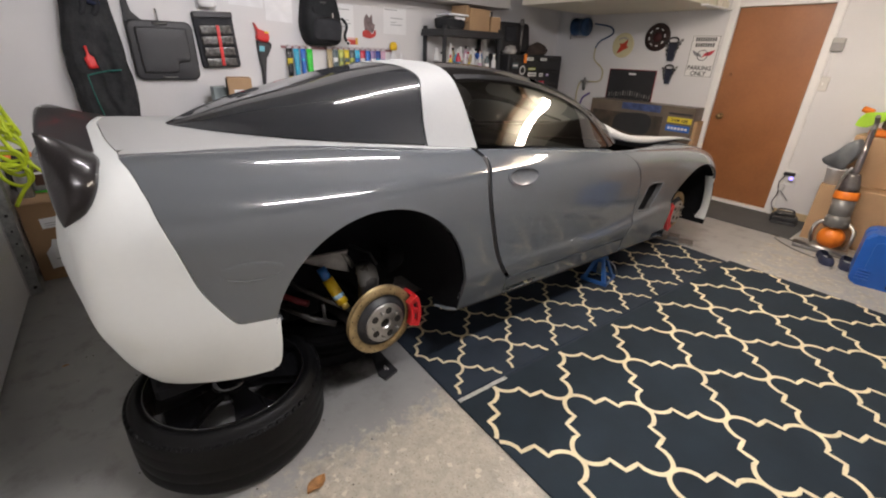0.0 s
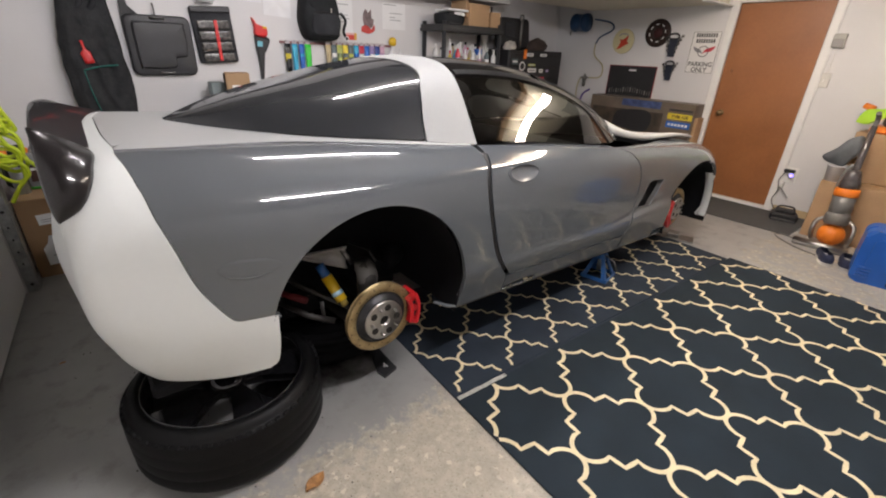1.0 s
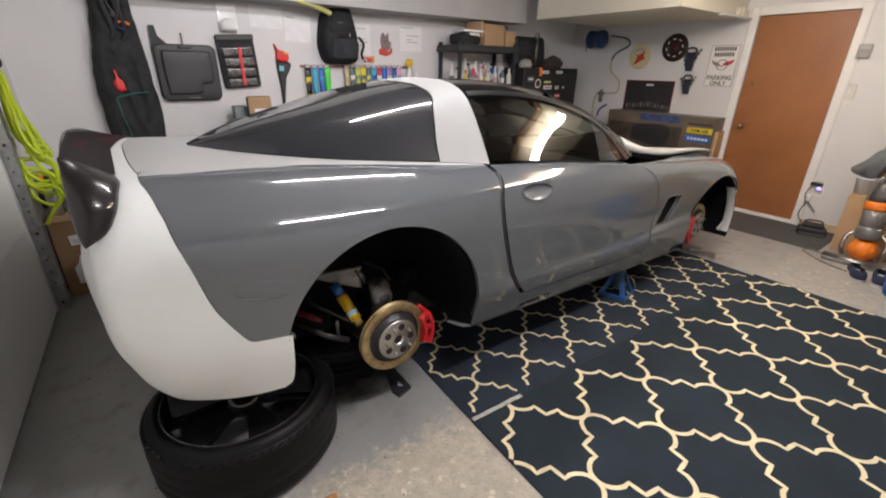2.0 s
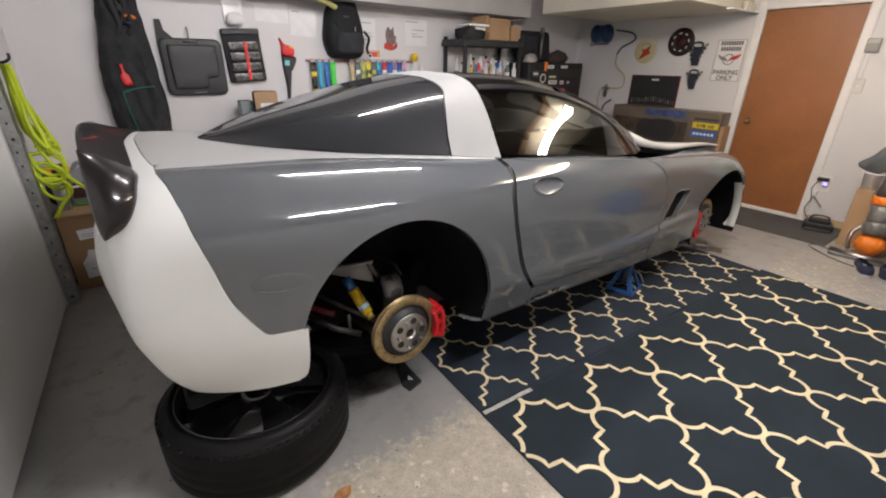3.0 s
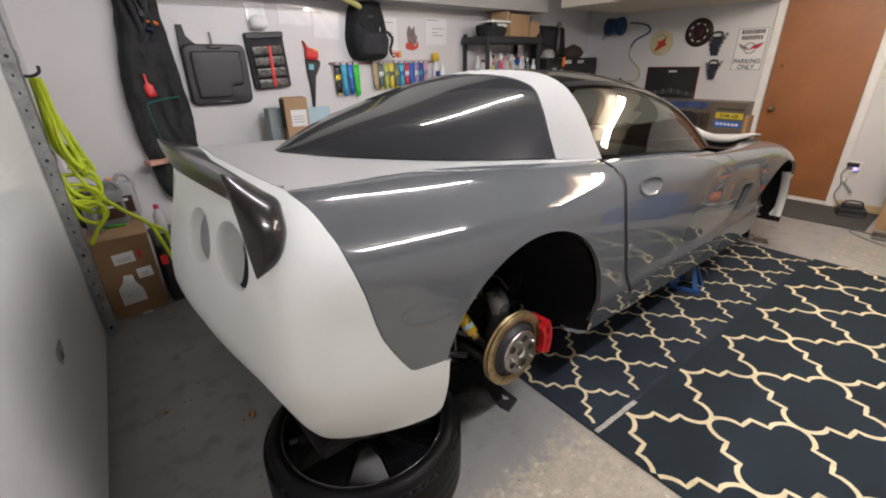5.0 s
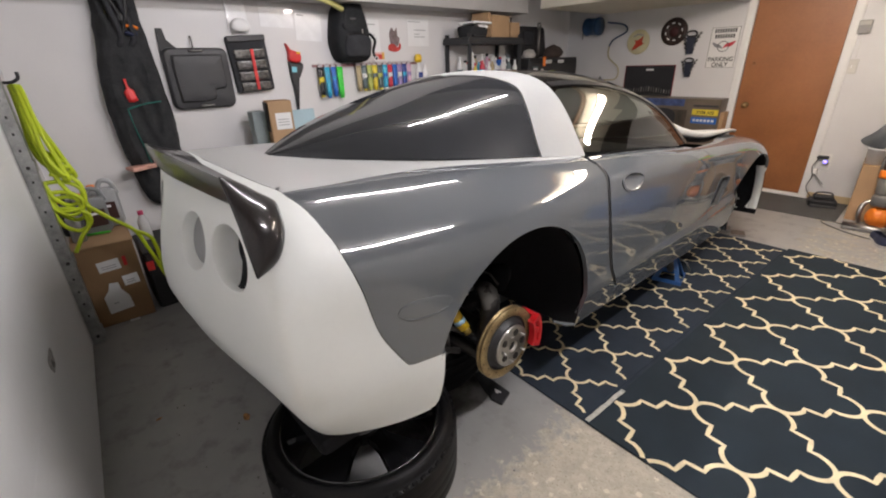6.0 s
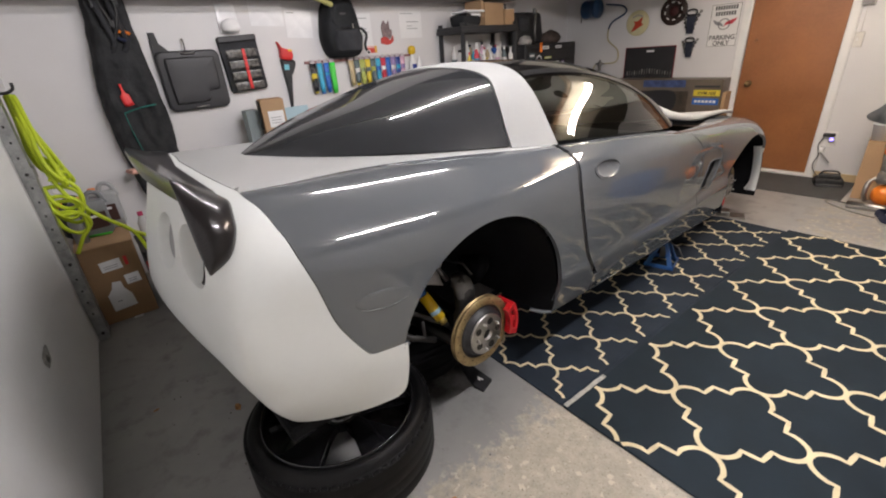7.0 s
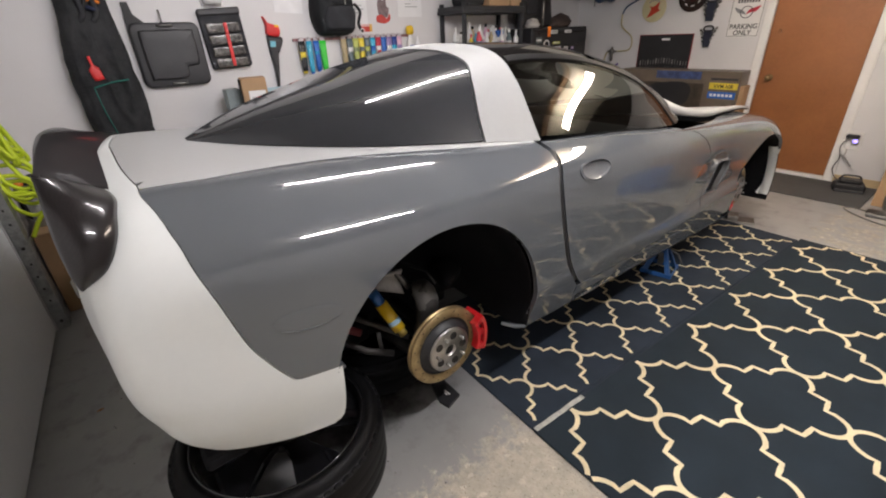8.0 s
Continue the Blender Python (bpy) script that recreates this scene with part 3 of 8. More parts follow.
def find_uv(surface, targets, us, vs, weight=(0.05, 1, 1)):
    """The u, v whose points lie nearest to the targets."""
    gu, gv = np.meshgrid(us, vs, indexing="ij")
    grid = np.stack([gu.ravel(), gv.ravel()], -1)
    pts = surface(grid)
    wt = np.sqrt(np.array(weight))
    out = []
    for q in targets:
        k = ((((pts - q) * wt) ** 2).sum(1)).argmin()
        best, su, sv = grid[k], us[1] - us[0], vs[1] - vs[0]
        for _ in range(6):
            su, sv = su / 2.5, sv / 2.5
            near = best + np.stack(np.meshgrid([-2 * su, -su, 0, su, 2 * su], [-2 * sv, -sv, 0, sv, 2 * sv], indexing="ij"), -1).reshape(-1, 2)
            best = near[(((surface(near) - q) * wt) ** 2).sum(1).argmin()]
        out.append(best)
    return np.array(out)


BU, BV = np.arange(0, 12.01, 0.05), np.arange(0, 6.01, 0.05)


def on_side(*yz):
    """u, v of side-view places (ahead, height) on the body, joined by straight steps of about 15 mm."""
    pts = []
    for (y0, z0), (y1, z1) in zip(yz, yz[1:]):
        n = max(1, int(math.hypot(y1 - y0, z1 - z0) / 0.015))
        pts += [(0.9, y0 + (y1 - y0) * k / n, z0 + (z1 - z0) * k / n) for k in range(n)]
    pts.append((0.9, *yz[-1]))
    return find_uv(body, np.array(pts), BU, BV[:105])


def steps(*uv, n=14):
    """Straight steps through u, v places."""
    out = []
    for a, b in zip(uv, uv[1:]):
        out += [np.array(a) + (np.array(b) - np.array(a)) * k / n for k in range(n)]
    return np.array(out + [np.array(uv[-1])])


def curve2(pts, per=8):
    return [(p.x, p.y) for p in smoothed([(a, b, 0) for a, b in pts], per)]


def arc(cy, cz, r, a0, a1, n=40):
    return [(cy + r * math.cos(radians(a0 + (a1 - a0) * k / n)), cz + r * math.sin(radians(a0 + (a1 - a0) * k / n))) for k in range(n + 1)]


def inside(pts, poly):
    x, y = pts[:, 0][:, None], pts[:, 1][:, None]
    a, b = poly, np.roll(poly, -1, 0)
    cross = (a[:, 1] > y) != (b[:, 1] > y)
    with np.errstate(divide="ignore", invalid="ignore"):
        at = (b[:, 0] - a[:, 0]) * (y - a[:, 1]) / (b[:, 1] - a[:, 1]) + a[:, 0]
    return (cross & (x < at)).sum(1) % 2 == 1


def raked(p):
    """The car stands nose down on its stands."""
    p = np.array(p, float)
    p[..., 2] += LIFT - RAKE * p[..., 1]
    return p


def panel(name, surface, outline, material, parent, metric, step=0.02, holes=(), rim=0.018, both=False, left=False, label="", inset=0.0):
    """A skin panel: the part of a surface inside an outline in u, v, with turned-in edges and true normals."""
    from mathutils.geometry import delaunay_2d_cdt

    outline, s = np.array(outline, float), np.array(metric, float)
    keep = np.r_[True, (np.abs(np.diff(outline, axis=0)) > 1e-5).any(1)]
    outline = outline[keep]
    if np.abs(outline[0] - outline[-1]).max() < 1e-5:
        outline = outline[:-1]
    loops = [outline * s] + [np.array(h) * s for h in holes]
    lo, hi = loops[0].min(0), loops[0].max(0)
    gx, gy = np.meshgrid(np.arange(lo[0], hi[0], step), np.arange(lo[1], hi[1], step), indexing="ij")
    grid = np.stack([gx.ravel(), gy.ravel()], -1)
    ok = inside(grid, loops[0])
    for h in loops[1:]:
        ok &= ~inside(grid, h)
    grid = grid[ok]
    rimpts = np.concatenate(loops)
    if len(grid):
        near = np.concatenate([((g[:, None] - rimpts[None]) ** 2).sum(-1).min(1) for g in np.array_split(grid, max(1, len(grid) // 400))])
        grid = grid[near > (0.45 * step) ** 2]
    verts = np.concatenate([rimpts, grid])
    edges, base = [], 0
    for lp in loops:
        edges += [(base + k, base + (k + 1) % len(lp)) for k in range(len(lp))]
        base += len(lp)
    vo, _, fo, *_ = delaunay_2d_cdt([Vector(v) for v in verts], edges, [], 0, 1e-6)
    vo = np.array([tuple(v) for v in vo])
    fo = np.array([f for f in fo if len(f) == 3])
    mid = vo[fo].mean(1)
    ok = inside(mid, loops[0])
    for h in loops[1:]:
        ok &= ~inside(mid, h)
    fo = fo[ok]
    uv = vo / s
    p = surface(uv)
    d = 1e-3
    du, dv = surface(uv + (d, 0)) - surface(uv - (d, 0)), surface(uv + (0, d)) - surface(uv - (0, d))
    nr = np.cross(du, dv)
    nr /= np.linalg.norm(nr, axis=1, keepdims=True) + 1e-12
    out = p - np.array([0, np.clip(p[:, 1].mean(), 0, 1.5), 0.35])
    if (nr * out).sum() < 0:
        nr = -nr
    p = p - nr * inset
    tri_n = np.cross(p[fo[:, 1]] - p[fo[:, 0]], p[fo[:, 2]] - p[fo[:, 0]])
    flip = (tri_n * nr[fo[:, 0]]).sum(1) < 0
    fo[flip] = fo[flip][:, ::-1]
    faces, normals = [tuple(f) for f in fo], list(nr)
    if rim:
        count = {}
        for a, b, c in faces:
            for e in ((a, b), (b, c), (c, a)):
                count[e] = 1
        border = [e for e in count if (e[1], e[0]) not in count and not (both and p[e[0], 0] < 0.004 and p[e[1], 0] < 0.004)]
        copy, extra = {}, []
        for v in sorted({v for e in border for v in e}):
            copy[v] = len(p) + len(extra)
            extra.append(p[v] - nr[v] * rim)
        p = np.concatenate([p, extra])
        for a, b in border:
            faces.append((b, a, copy[a], copy[b]))
    sides = [1, -1] if both else [-1 if left else 1]
    allv, allf, alln = [], [], []
    skin = len(fo)
    for sg in sides:
        q = p.copy()
        q[:, 0] *= sg
        if sg < 0:  # the far side sits lower, and the loose tail cover hangs forward there
            q[:, 2] -= 0.11 * p[:, 0] ** 1.5
            q[:, 1] += 0.12 * p[:, 0] * np.clip((-p[:, 1] - 0.45) / 0.35, 0, 1)
        o = len(allv)
        # the two halves share their middle line
        shared = {k: k for k in np.flatnonzero(np.abs(p[:, 0]) < 1e-4)} if o else {}
        index, more = {}, []
        for k in range(len(p)):
            index[k] = shared.get(k, o + len(more))
            if k not in shared:
                more.append(k)
        rk = raked(q)
        allv += [tuple(rk[k]) for k in more]
        nn = np.array(normals) * (sg, 1, 1)
        nn[:, 1] += RAKE * nn[:, 2]
        nn /= np.linalg.norm(nn, axis=1, keepdims=True) + 1e-12
        nn[np.abs(nn).sum(1) < 0.5] = (0, 0, 1)
        for k, f in enumerate(faces):
            g = f if sg > 0 else f[::-1]
            allf.append(tuple(index[v] for v in g))
            if k < skin:
                alln += [tuple(nn[v]) for v in g]
            else:
                fn = np.cross(rk[g[1]] - rk[g[0]], rk[g[2]] - rk[g[1]])
                fn /= np.linalg.norm(fn) + 1e-12
                alln += [tuple(fn)] * len(g)
    me = bpy.data.meshes.new(name)
    me.from_pydata(allv, [], allf)
    me.polygons.foreach_set("use_smooth", [True] * len(me.polygons))
    me.update()
    me.normals_split_custom_set(alln)
    return link(name, me, material, parent, label)


car = thing("car", (CAR_X, CAR_Y, 0), "grey and white sports coupe on stands without wheels", "car")
BM = (0.38, 0.15)
RA = (-0.06, 0.308, 0.402)  # rear arch: ahead, height, radius
FA = (2.642, 0.272, 0.386)

rear_arch_top = arc(*RA, -12, 196, 70)
seam = curve2([(-0.725, 0.868), (-0.695, 0.79), (-0.664, 0.68), (-0.634, 0.56), (-0.604, 0.495), (-0.566, 0.433), (-0.549, 0.418), (-0.522, 0.415), (-0.436, 0.412)], 10)
corner_uv = np.array([9.62, 5.48])
seam_uv = np.concatenate([np.array(curve2([(9.62, 5.48), (9.33, 5.02), (9.18, 4.72), (9.09, 4.50), (8.995, 4.26), (8.88, 3.80)], 8)), on_side(*seam[20:])])
GAP = curve2([(0.500, 0.850), (0.492, 0.822), (0.475, 0.792), (0.462, 0.750), (0.460, 0.70), (0.472, 0.61), (0.494, 0.52), (0.518, 0.44), (0.545, 0.378), (0.578, 0.322), (0.630, 0.262)], 3)
pillar_uv = np.array([on_side((0.489, 0.845), (0.489, 0.846))[0][0], 5.97])

# quarter panel: from the door's gap over the arch to the seam
top_line = np.array(curve2([tuple(pillar_uv), (6.5, 6.06), (7.0, 6.13), (7.5, 6.17), (8.0, 6.08), (8.5, 5.9), (9.0, 5.66), tuple(corner_uv)], 10))
arch_front = on_side((0.335, 0.168), *arc(*RA, -12, 168, 66))
door_gap = on_side(*[(a - 0.011, b) for a, b in GAP])
quarter = np.concatenate([top_line, seam_uv[1:], on_side((-0.436, 0.412), (-0.430, 0.404))[1:], arch_front[::-1], on_side((0.335, 0.168), (0.619, 0.168), (0.619, 0.262))[1:], door_gap[::-1][1:]])
panel("quarter_panel", body, quarter, M_GREY, car, BM, label="gloss grey rear quarter panel")

# the seam between tail cover and deck runs straight across, just ahead of the spoiler
top_seam = find_uv(body, np.array([(w, -0.737 + 0.14 * max(0.0, w - 0.28) ** 2, 0.885) for w in np.linspace(0, 0.615, 26)]), BU[184:], np.arange(5.2, 6.8, 0.05), (1, 1, 0.02))
top_seam[0][0] = 12.0
top_seam = np.concatenate([top_seam, [corner_uv]])
# tail cover, with its four oval lamp openings
low_arch = on_side((-0.436, 0.395), (-0.439, 0.30), (-0.443, 0.25), (-0.448, 0.225), (-0.458, 0.210), (-0.475, 0.203))
u_low = low_arch[-1][0]
holes = []
for cw, cz in ((0.608, 0.738), (0.325, 0.708)):
    ring = [(cw + 0.118 * math.cos(a), -0.88, cz + 0.082 * math.sin(a)) for a in np.linspace(0, 2 * math.pi, 40, endpoint=False)]
    holes.append(find_uv(body, np.array(ring), BU[200:], BV, (1, 0.05, 1)))
fascia = np.concatenate([seam_uv + (0.012, 0), low_arch + (0.01, 0), steps((u_low, 0), (10, 0), (12, 0), n=30), steps((12, 0), tuple(top_seam[0]), n=50)[1:-1], top_seam[:-1]])
panel("rear_fascia", body, fascia, M_WHITE, car, BM, holes=holes, both=True, label="unpainted white plastic tail cover", step=0.018)
for sg in (1,):
    for hole, dark in zip(holes, (True, False)):
        ring = body(hole)
        c = ring.mean(0)
        deep = 0.065 if dark else 0.032
        bm = bmesh.new()
        rows = []
        for depth, grow in ((0, 1.0), (0.005, 0.965), (deep * 0.3, 0.94), (deep, 0.90)):
            rows.append([bm.verts.new(raked((sg * (c[0] + (q[0] - c[0]) * grow), q[1] + depth, c[2] + (q[2] - c[2]) * grow))) for q in ring])
        for a, b in zip(rows, rows[1:]):
            for k in range(len(a)):
                bm.faces.new((a[k], a[(k + 1) % len(a)], b[(k + 1) % len(a)], b[k]))
        cup = part("lamp_cup", bm, M_WHITE, car, "", True)
        bm = bmesh.new()
        bm.faces.new([bm.verts.new((v[0], v[1], v[2])) for v in [raked((sg * (c[0] + (q[0] - c[0]) * 0.90), q[1] + deep, c[2] + (q[2] - c[2]) * 0.90)) for q in ring]])
        bm.normal_update()
        bmesh.ops.solidify(bm, geom=list(bm.faces), thickness=0.004)
        # a black crescent sheet stands in for the shade in the outer recess
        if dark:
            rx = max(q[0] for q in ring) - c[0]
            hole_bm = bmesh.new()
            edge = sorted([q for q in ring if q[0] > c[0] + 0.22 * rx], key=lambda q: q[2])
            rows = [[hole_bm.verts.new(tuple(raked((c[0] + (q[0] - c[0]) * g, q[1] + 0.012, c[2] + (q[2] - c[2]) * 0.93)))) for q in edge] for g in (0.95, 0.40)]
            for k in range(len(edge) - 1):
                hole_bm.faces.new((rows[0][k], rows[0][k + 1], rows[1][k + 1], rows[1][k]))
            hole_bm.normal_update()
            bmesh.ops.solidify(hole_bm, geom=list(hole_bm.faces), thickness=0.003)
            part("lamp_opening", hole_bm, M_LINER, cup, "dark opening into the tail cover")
        # the backs are coloured black and dark grey for the shade in the recesses
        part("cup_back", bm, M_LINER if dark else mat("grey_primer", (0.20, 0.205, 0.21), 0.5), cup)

# rear deck between the tail cover and the hatch glass, with the white shoulder strip
deck = np.concatenate([top_line[::-1] + (0, 0.015), steps(pillar_uv + (0, 0.015), (pillar_uv[0], 7.0), n=12)[1:], steps((pillar_uv[0], 7.0), (12, 7.0), n=60)[1:], steps((12, 7.0), tuple(top_seam[0] + (0, 0.02)), n=8)[1:-1], top_seam[:-1] + (0, 0.02)])
panel("rear_deck", body, deck, M_WHITE_DIM, car, BM, both=True, label="white rear deck round the hatch")

# door, fender and sill of each side
door_line = on_side(*[(a + 0.015, b) for a, b in GAP])
front_line = curve2([(1.51, 0.808), (1.63, 0.772), (1.715, 0.715), (1.758, 0.645), (1.773, 0.575), (1.77, 0.49), (1.757, 0.40), (1.735, 0.33), (1.68, 0.262)], 6)
belt_uv = np.array([on_side((0.515, 0.845), (0.515, 0.846))[0][0], 5.95])
b2 = on_side(front_line[0], front_line[0])[0]
door_top = steps(b2, (b2[0] + 0.04, 5.90), ((b2[0] + belt_uv[0]) / 2, 5.93), (belt_uv[0] - 0.02, 5.95), belt_uv, n=16)
door_poly = np.concatenate([door_line, on_side((0.645, 0.262), (1.68, 0.262))[1:], on_side(*front_line[::-1])[1:], door_top[1:]])
sill_poly = on_side((0.624, 0.167), (0.624, 0.258), (1.682, 0.255), (1.682, 0.167), (0.624, 0.167))
duct = curve2([(2.10, 0.572), (1.93, 0.578), (1.885, 0.535), (1.84, 0.46), (1.82, 0.425), (1.85, 0.410), (1.97, 0.404), (2.01, 0.425), (2.08, 0.51), (2.10, 0.572)], 6)
fl = [(a + 0.010, b) for a, b in front_line]
farch = arc(*FA, 180 + 20, 40, 60)
fender_top = steps((0.6, 6.0), (1.2, 6.05), (2, 6.0), (3.0, 5.95), b2 + (-0.03, 0.10), n=14)
fend = np.concatenate([on_side(*fl), on_side((1.69, 0.262), (1.69, 0.167), (2.28, 0.167), (2.31, 0.20))[1:], on_side(*farch)[1:], on_side(farch[-1], (2.98, 0.56), (3.10, 0.57))[1:], steps(on_side((3.10, 0.57), (3.10, 0.57))[0], (0.6, 6.0), n=16)[1:], fender_top[1:]])
def oval(cu, ru, rv, n=40):
    return np.array([(cu[0] + ru * math.cos(a), cu[1] + rv * math.sin(a)) for a in np.linspace(0, 2 * math.pi, n, endpoint=False)])


hc = on_side((0.685, 0.750), (0.685, 0.751))[0]
for left in (False, True):
    panel("door", body, door_poly, M_GREY, car, BM, left=left, holes=() if left else [oval(hc, 0.156, 0.345)], label="gloss grey door panel")
    panel("sill", body, sill_poly, M_GREY, car, BM, left=left)
    panel("front_fender", body, fend, M_GREY, car, BM, holes=() if left else [on_side(*duct)], left=left, label="gloss grey front fender with a side vent")
    if left:
        panel("quarter_panel", body, quarter, M_GREY, car, BM, left=True)
# white nose cover ahead of the front arch
nose = np.concatenate([on_side(*arc(*FA, -24, 40, 24)), on_side(arc(*FA, 40, 41, 1)[0], (2.98, 0.555), (3.10, 0.562))[1:], steps(on_side((3.10, 0.562), (3.10, 0.562))[0], (0, 5.0), (0, 0), n=10)[1:], steps((0, 0), (0.9, 0), n=12)[1:]])
for left in (False, True):
    panel("front_fascia", body, nose, M_WHITE, car, BM, left=left, label="white front bumper cover")

# glasshouse
CM = (1.0, 0.75)
hoop_back = [(0.30, 0.0), (0.325, 0.18), (0.37, 0.40), (0.42, 0.58), (0.435, 0.8), (0.44, 1.0)]
hoop_front = [(0.525, 0.0), (0.535, 0.2), (0.552, 0.40), (0.575, 0.55), (0.60, 0.75), (0.61, 1.0)]
hb, hf = curve2(hoop_back, 8), curve2(hoop_front, 8)
panel("hatch_glass", cabin, np.concatenate([steps((-0.515, 0.03), (-0.3, 0.012), (0.29, 0.012), n=24), [(a - 0.006, b) for a, b in hb[1:]], steps((0.449, 1.0), (-0.515, 1.0), n=40)[1:], steps((-0.515, 1.0), (-0.515, 0.03), n=12)[1:-1]]), M_TINT, car, CM, both=True, label="large dark tinted rear hatch glass")
# the hoop's white is darkened in colour to offset the lamp light on it
panel("roof_hoop", cabin, np.concatenate([hf, hb[::-1]]), mat("satin_offwhite_paint", (0.34, 0.345, 0.34), 0.5, vary=0.04, scale=4, fine=60, spec=0.25), car, CM, both=True, label="white painted roof hoop behind the doors", inset=-0.004)
glass_top = curve2([(0.585, 0.52), (0.75, 0.52), (0.95, 0.50), (1.15, 0.45), (1.35, 0.36), (1.47, 0.22), (1.545, 0.02)], 8)
M_SIDE = glass("side_window_glass", (0.40, 0.44, 0.42), 2.1)
for left in (False, True):
    g = panel("door_glass", cabin, np.concatenate([steps((1.545, 0.02), (0.54, 0.02), n=40), [(a + 0.006, b) for a, b in hf if 0.02 < b < 0.50], [p for p in glass_top[:-1]]]), M_SIDE, car, CM, left=left, label="lightly tinted side window", rim=0.004)
panel("roof_panel", cabin, np.concatenate([[(a + 0.006, b) for a, b in hf if b > 0.57], steps((0.616, 1.0), (1.22, 1.0), n=24), steps((1.22, 1.0), (1.24, 0.8), (1.10, 0.545), n=10)[1:], [p for p in curve2([(1.10, 0.545), (0.95, 0.575), (0.75, 0.588), (0.60, 0.588)], 6)]]), M_GLOSSBLACK, car, CM, both=True, label="gloss black removable roof panel")
shield = np.concatenate([steps((1.25, 1.0), (1.27, 0.8), (1.15, 0.53), n=10), curve2([(1.15, 0.53), (1.37, 0.435), (1.49, 0.295), (1.60, 0.075), (1.62, 0.02)], 8), steps((1.62, 0.02), (2.18, 0.02), (2.18, 1.0), (1.25, 1.0), n=30)[1:]])
panel("windscreen", cabin, shield, glass("windscreen_glass", (0.6, 0.63, 0.62)), car, CM, both=True, rim=0.004, label="curved windscreen")
rail_out = curve2([(0.60, 0.585), (0.75, 0.585), (0.95, 0.57), (1.15, 0.52), (1.37, 0.43), (1.49, 0.29), (1.60, 0.07), (1.625, 0.015)], 8)
rail_in = [(a, b) for a, b in curve2([(0.59, 0.525), (0.75, 0.525), (0.95, 0.505), (1.15, 0.455), (1.35, 0.365), (1.475, 0.225), (1.555, 0.015)], 8)]
for left in (False, True):
    panel("windscreen_pillar", cabin, np.concatenate([rail_out, rail_in[::-1]]), mat("gloss_black_trim", (0.012, 0.012, 0.013), 0.35, vary=0.2, spec=0.4, coat=0.2), car, CM, left=left, label="black windscreen pillar with rubber seal", inset=-0.004, step=0.012)

# inner shell behind the gaps, wheel housings, underside
shell_out = np.concatenate([steps((1.1, 0.15), (9.8, 0.15), n=80), steps((9.8, 0.15), (9.8, 5.6), n=20)[1:], steps((9.8, 5.6), (1.1, 5.6), n=80)[1:], steps((1.1, 5.6), (1.1, 0.15), n=20)[1:-1]])
shell_holes = [on_side(*arc(RA[0], RA[1] - 0.02, RA[2] + 0.02, 0, 354, 60)), on_side(*arc(FA[0], FA[1], FA[2] + 0.02, 0, 354, 60))]
panel("inner_shell", body, shell_out, M_LINER, car, BM, step=0.05, holes=shell_holes, rim=0, both=True, inset=0.028, label="dark inner body shell")


def housing(name, cy, cz, r, sg, deep=0.44):
    bm = bmesh.new()
    rows = []
    line = [(cy + r * math.cos(radians(a)), cz + r * math.sin(radians(a))) for a in range(-22, 203, 5)]
    for w, grow in ((0.888, 0.998), (0.86, 1.0), (0.80, 1.03), (deep, 1.03)):
        rows.append([bm.verts.new(raked((sg * w, cy + (a - cy) * grow, cz + (b - cz) * grow))) for a, b in line])
    for a, b in zip(rows, rows[1:]):
        for k in range(len(a) - 1):
            bm.faces.new((a[k], a[k + 1], b[k + 1], b[k]))
    bm.faces.new(rows[-1])
    return part(name, bm, M_LINER, car, "black plastic wheel housing", True)


for sg in (1, -1):
    housing("wheel_housing", *RA, sg)
    housing("wheel_housing", *FA, sg)
# the white bumper cover's turned-in flange at the front of the front arches
for sg in (1, -1):
    bm = bmesh.new()
    rows = [[bm.verts.new(raked((sg * w, FA[0] + FA[2] * g * math.cos(radians(a)), FA[1] + FA[2] * g * math.sin(radians(a))))) for a in range(-16, 45, 3)] for w, g in ((0.884, 0.996), (0.872, 0.978), (0.832, 0.972), (0.829, 0.984))]
    for a, b in zip(rows, rows[1:]):
        for k in range(len(a) - 1):
            bm.faces.new((a[k], a[k + 1], b[k + 1], b[k]))
    part("arch_flange", bm, M_WHITE, car, "white turned-in edge of the front bumper cover", True)
# the turned-in lip at the foot of the rear arch
bm = bmesh.new()
tube(bm, [raked((0.885, 0.318, 0.180)), raked((0.87, 0.28, 0.188)), raked((0.835, 0.235, 0.205))], [0.006, 0.009, 0.006], 6)
part("arch_flap", bm, M_GREY, car)
bm = bmesh.new()
for y0, y1 in ((0.42, 2.2), (-0.80, -0.46)):
    box(bm, -0.80, 0.80, y0, y1, 0.17 + LIFT - RAKE * (y0 + y1) / 2, 0.22 + LIFT - RAKE * (y0 + y1) / 2, 0.01)
part("underbody", bm, M_LINER, car, "black underbody pan")
bm = bmesh.new()
tube(bm, [raked((0.84, 0.36, 0.16)), raked((0.84, 1.2, 0.155)), raked((0.84, 2.25, 0.16))], 0.022, 8)
part("sill_seam", bm, M_BLACK, car, "black pinch seam under the sill", True)

# door gap seal
guv = on_side(*GAP)
gp = body(guv)
bm = tube(bmesh.new(), [tuple(raked((p[0] - 0.012, p[1], p[2]))) for p in gp[::3]], 0.0125, 8)
part("door_seal", bm, M_BLACK, car, "black rubber door seal", True)


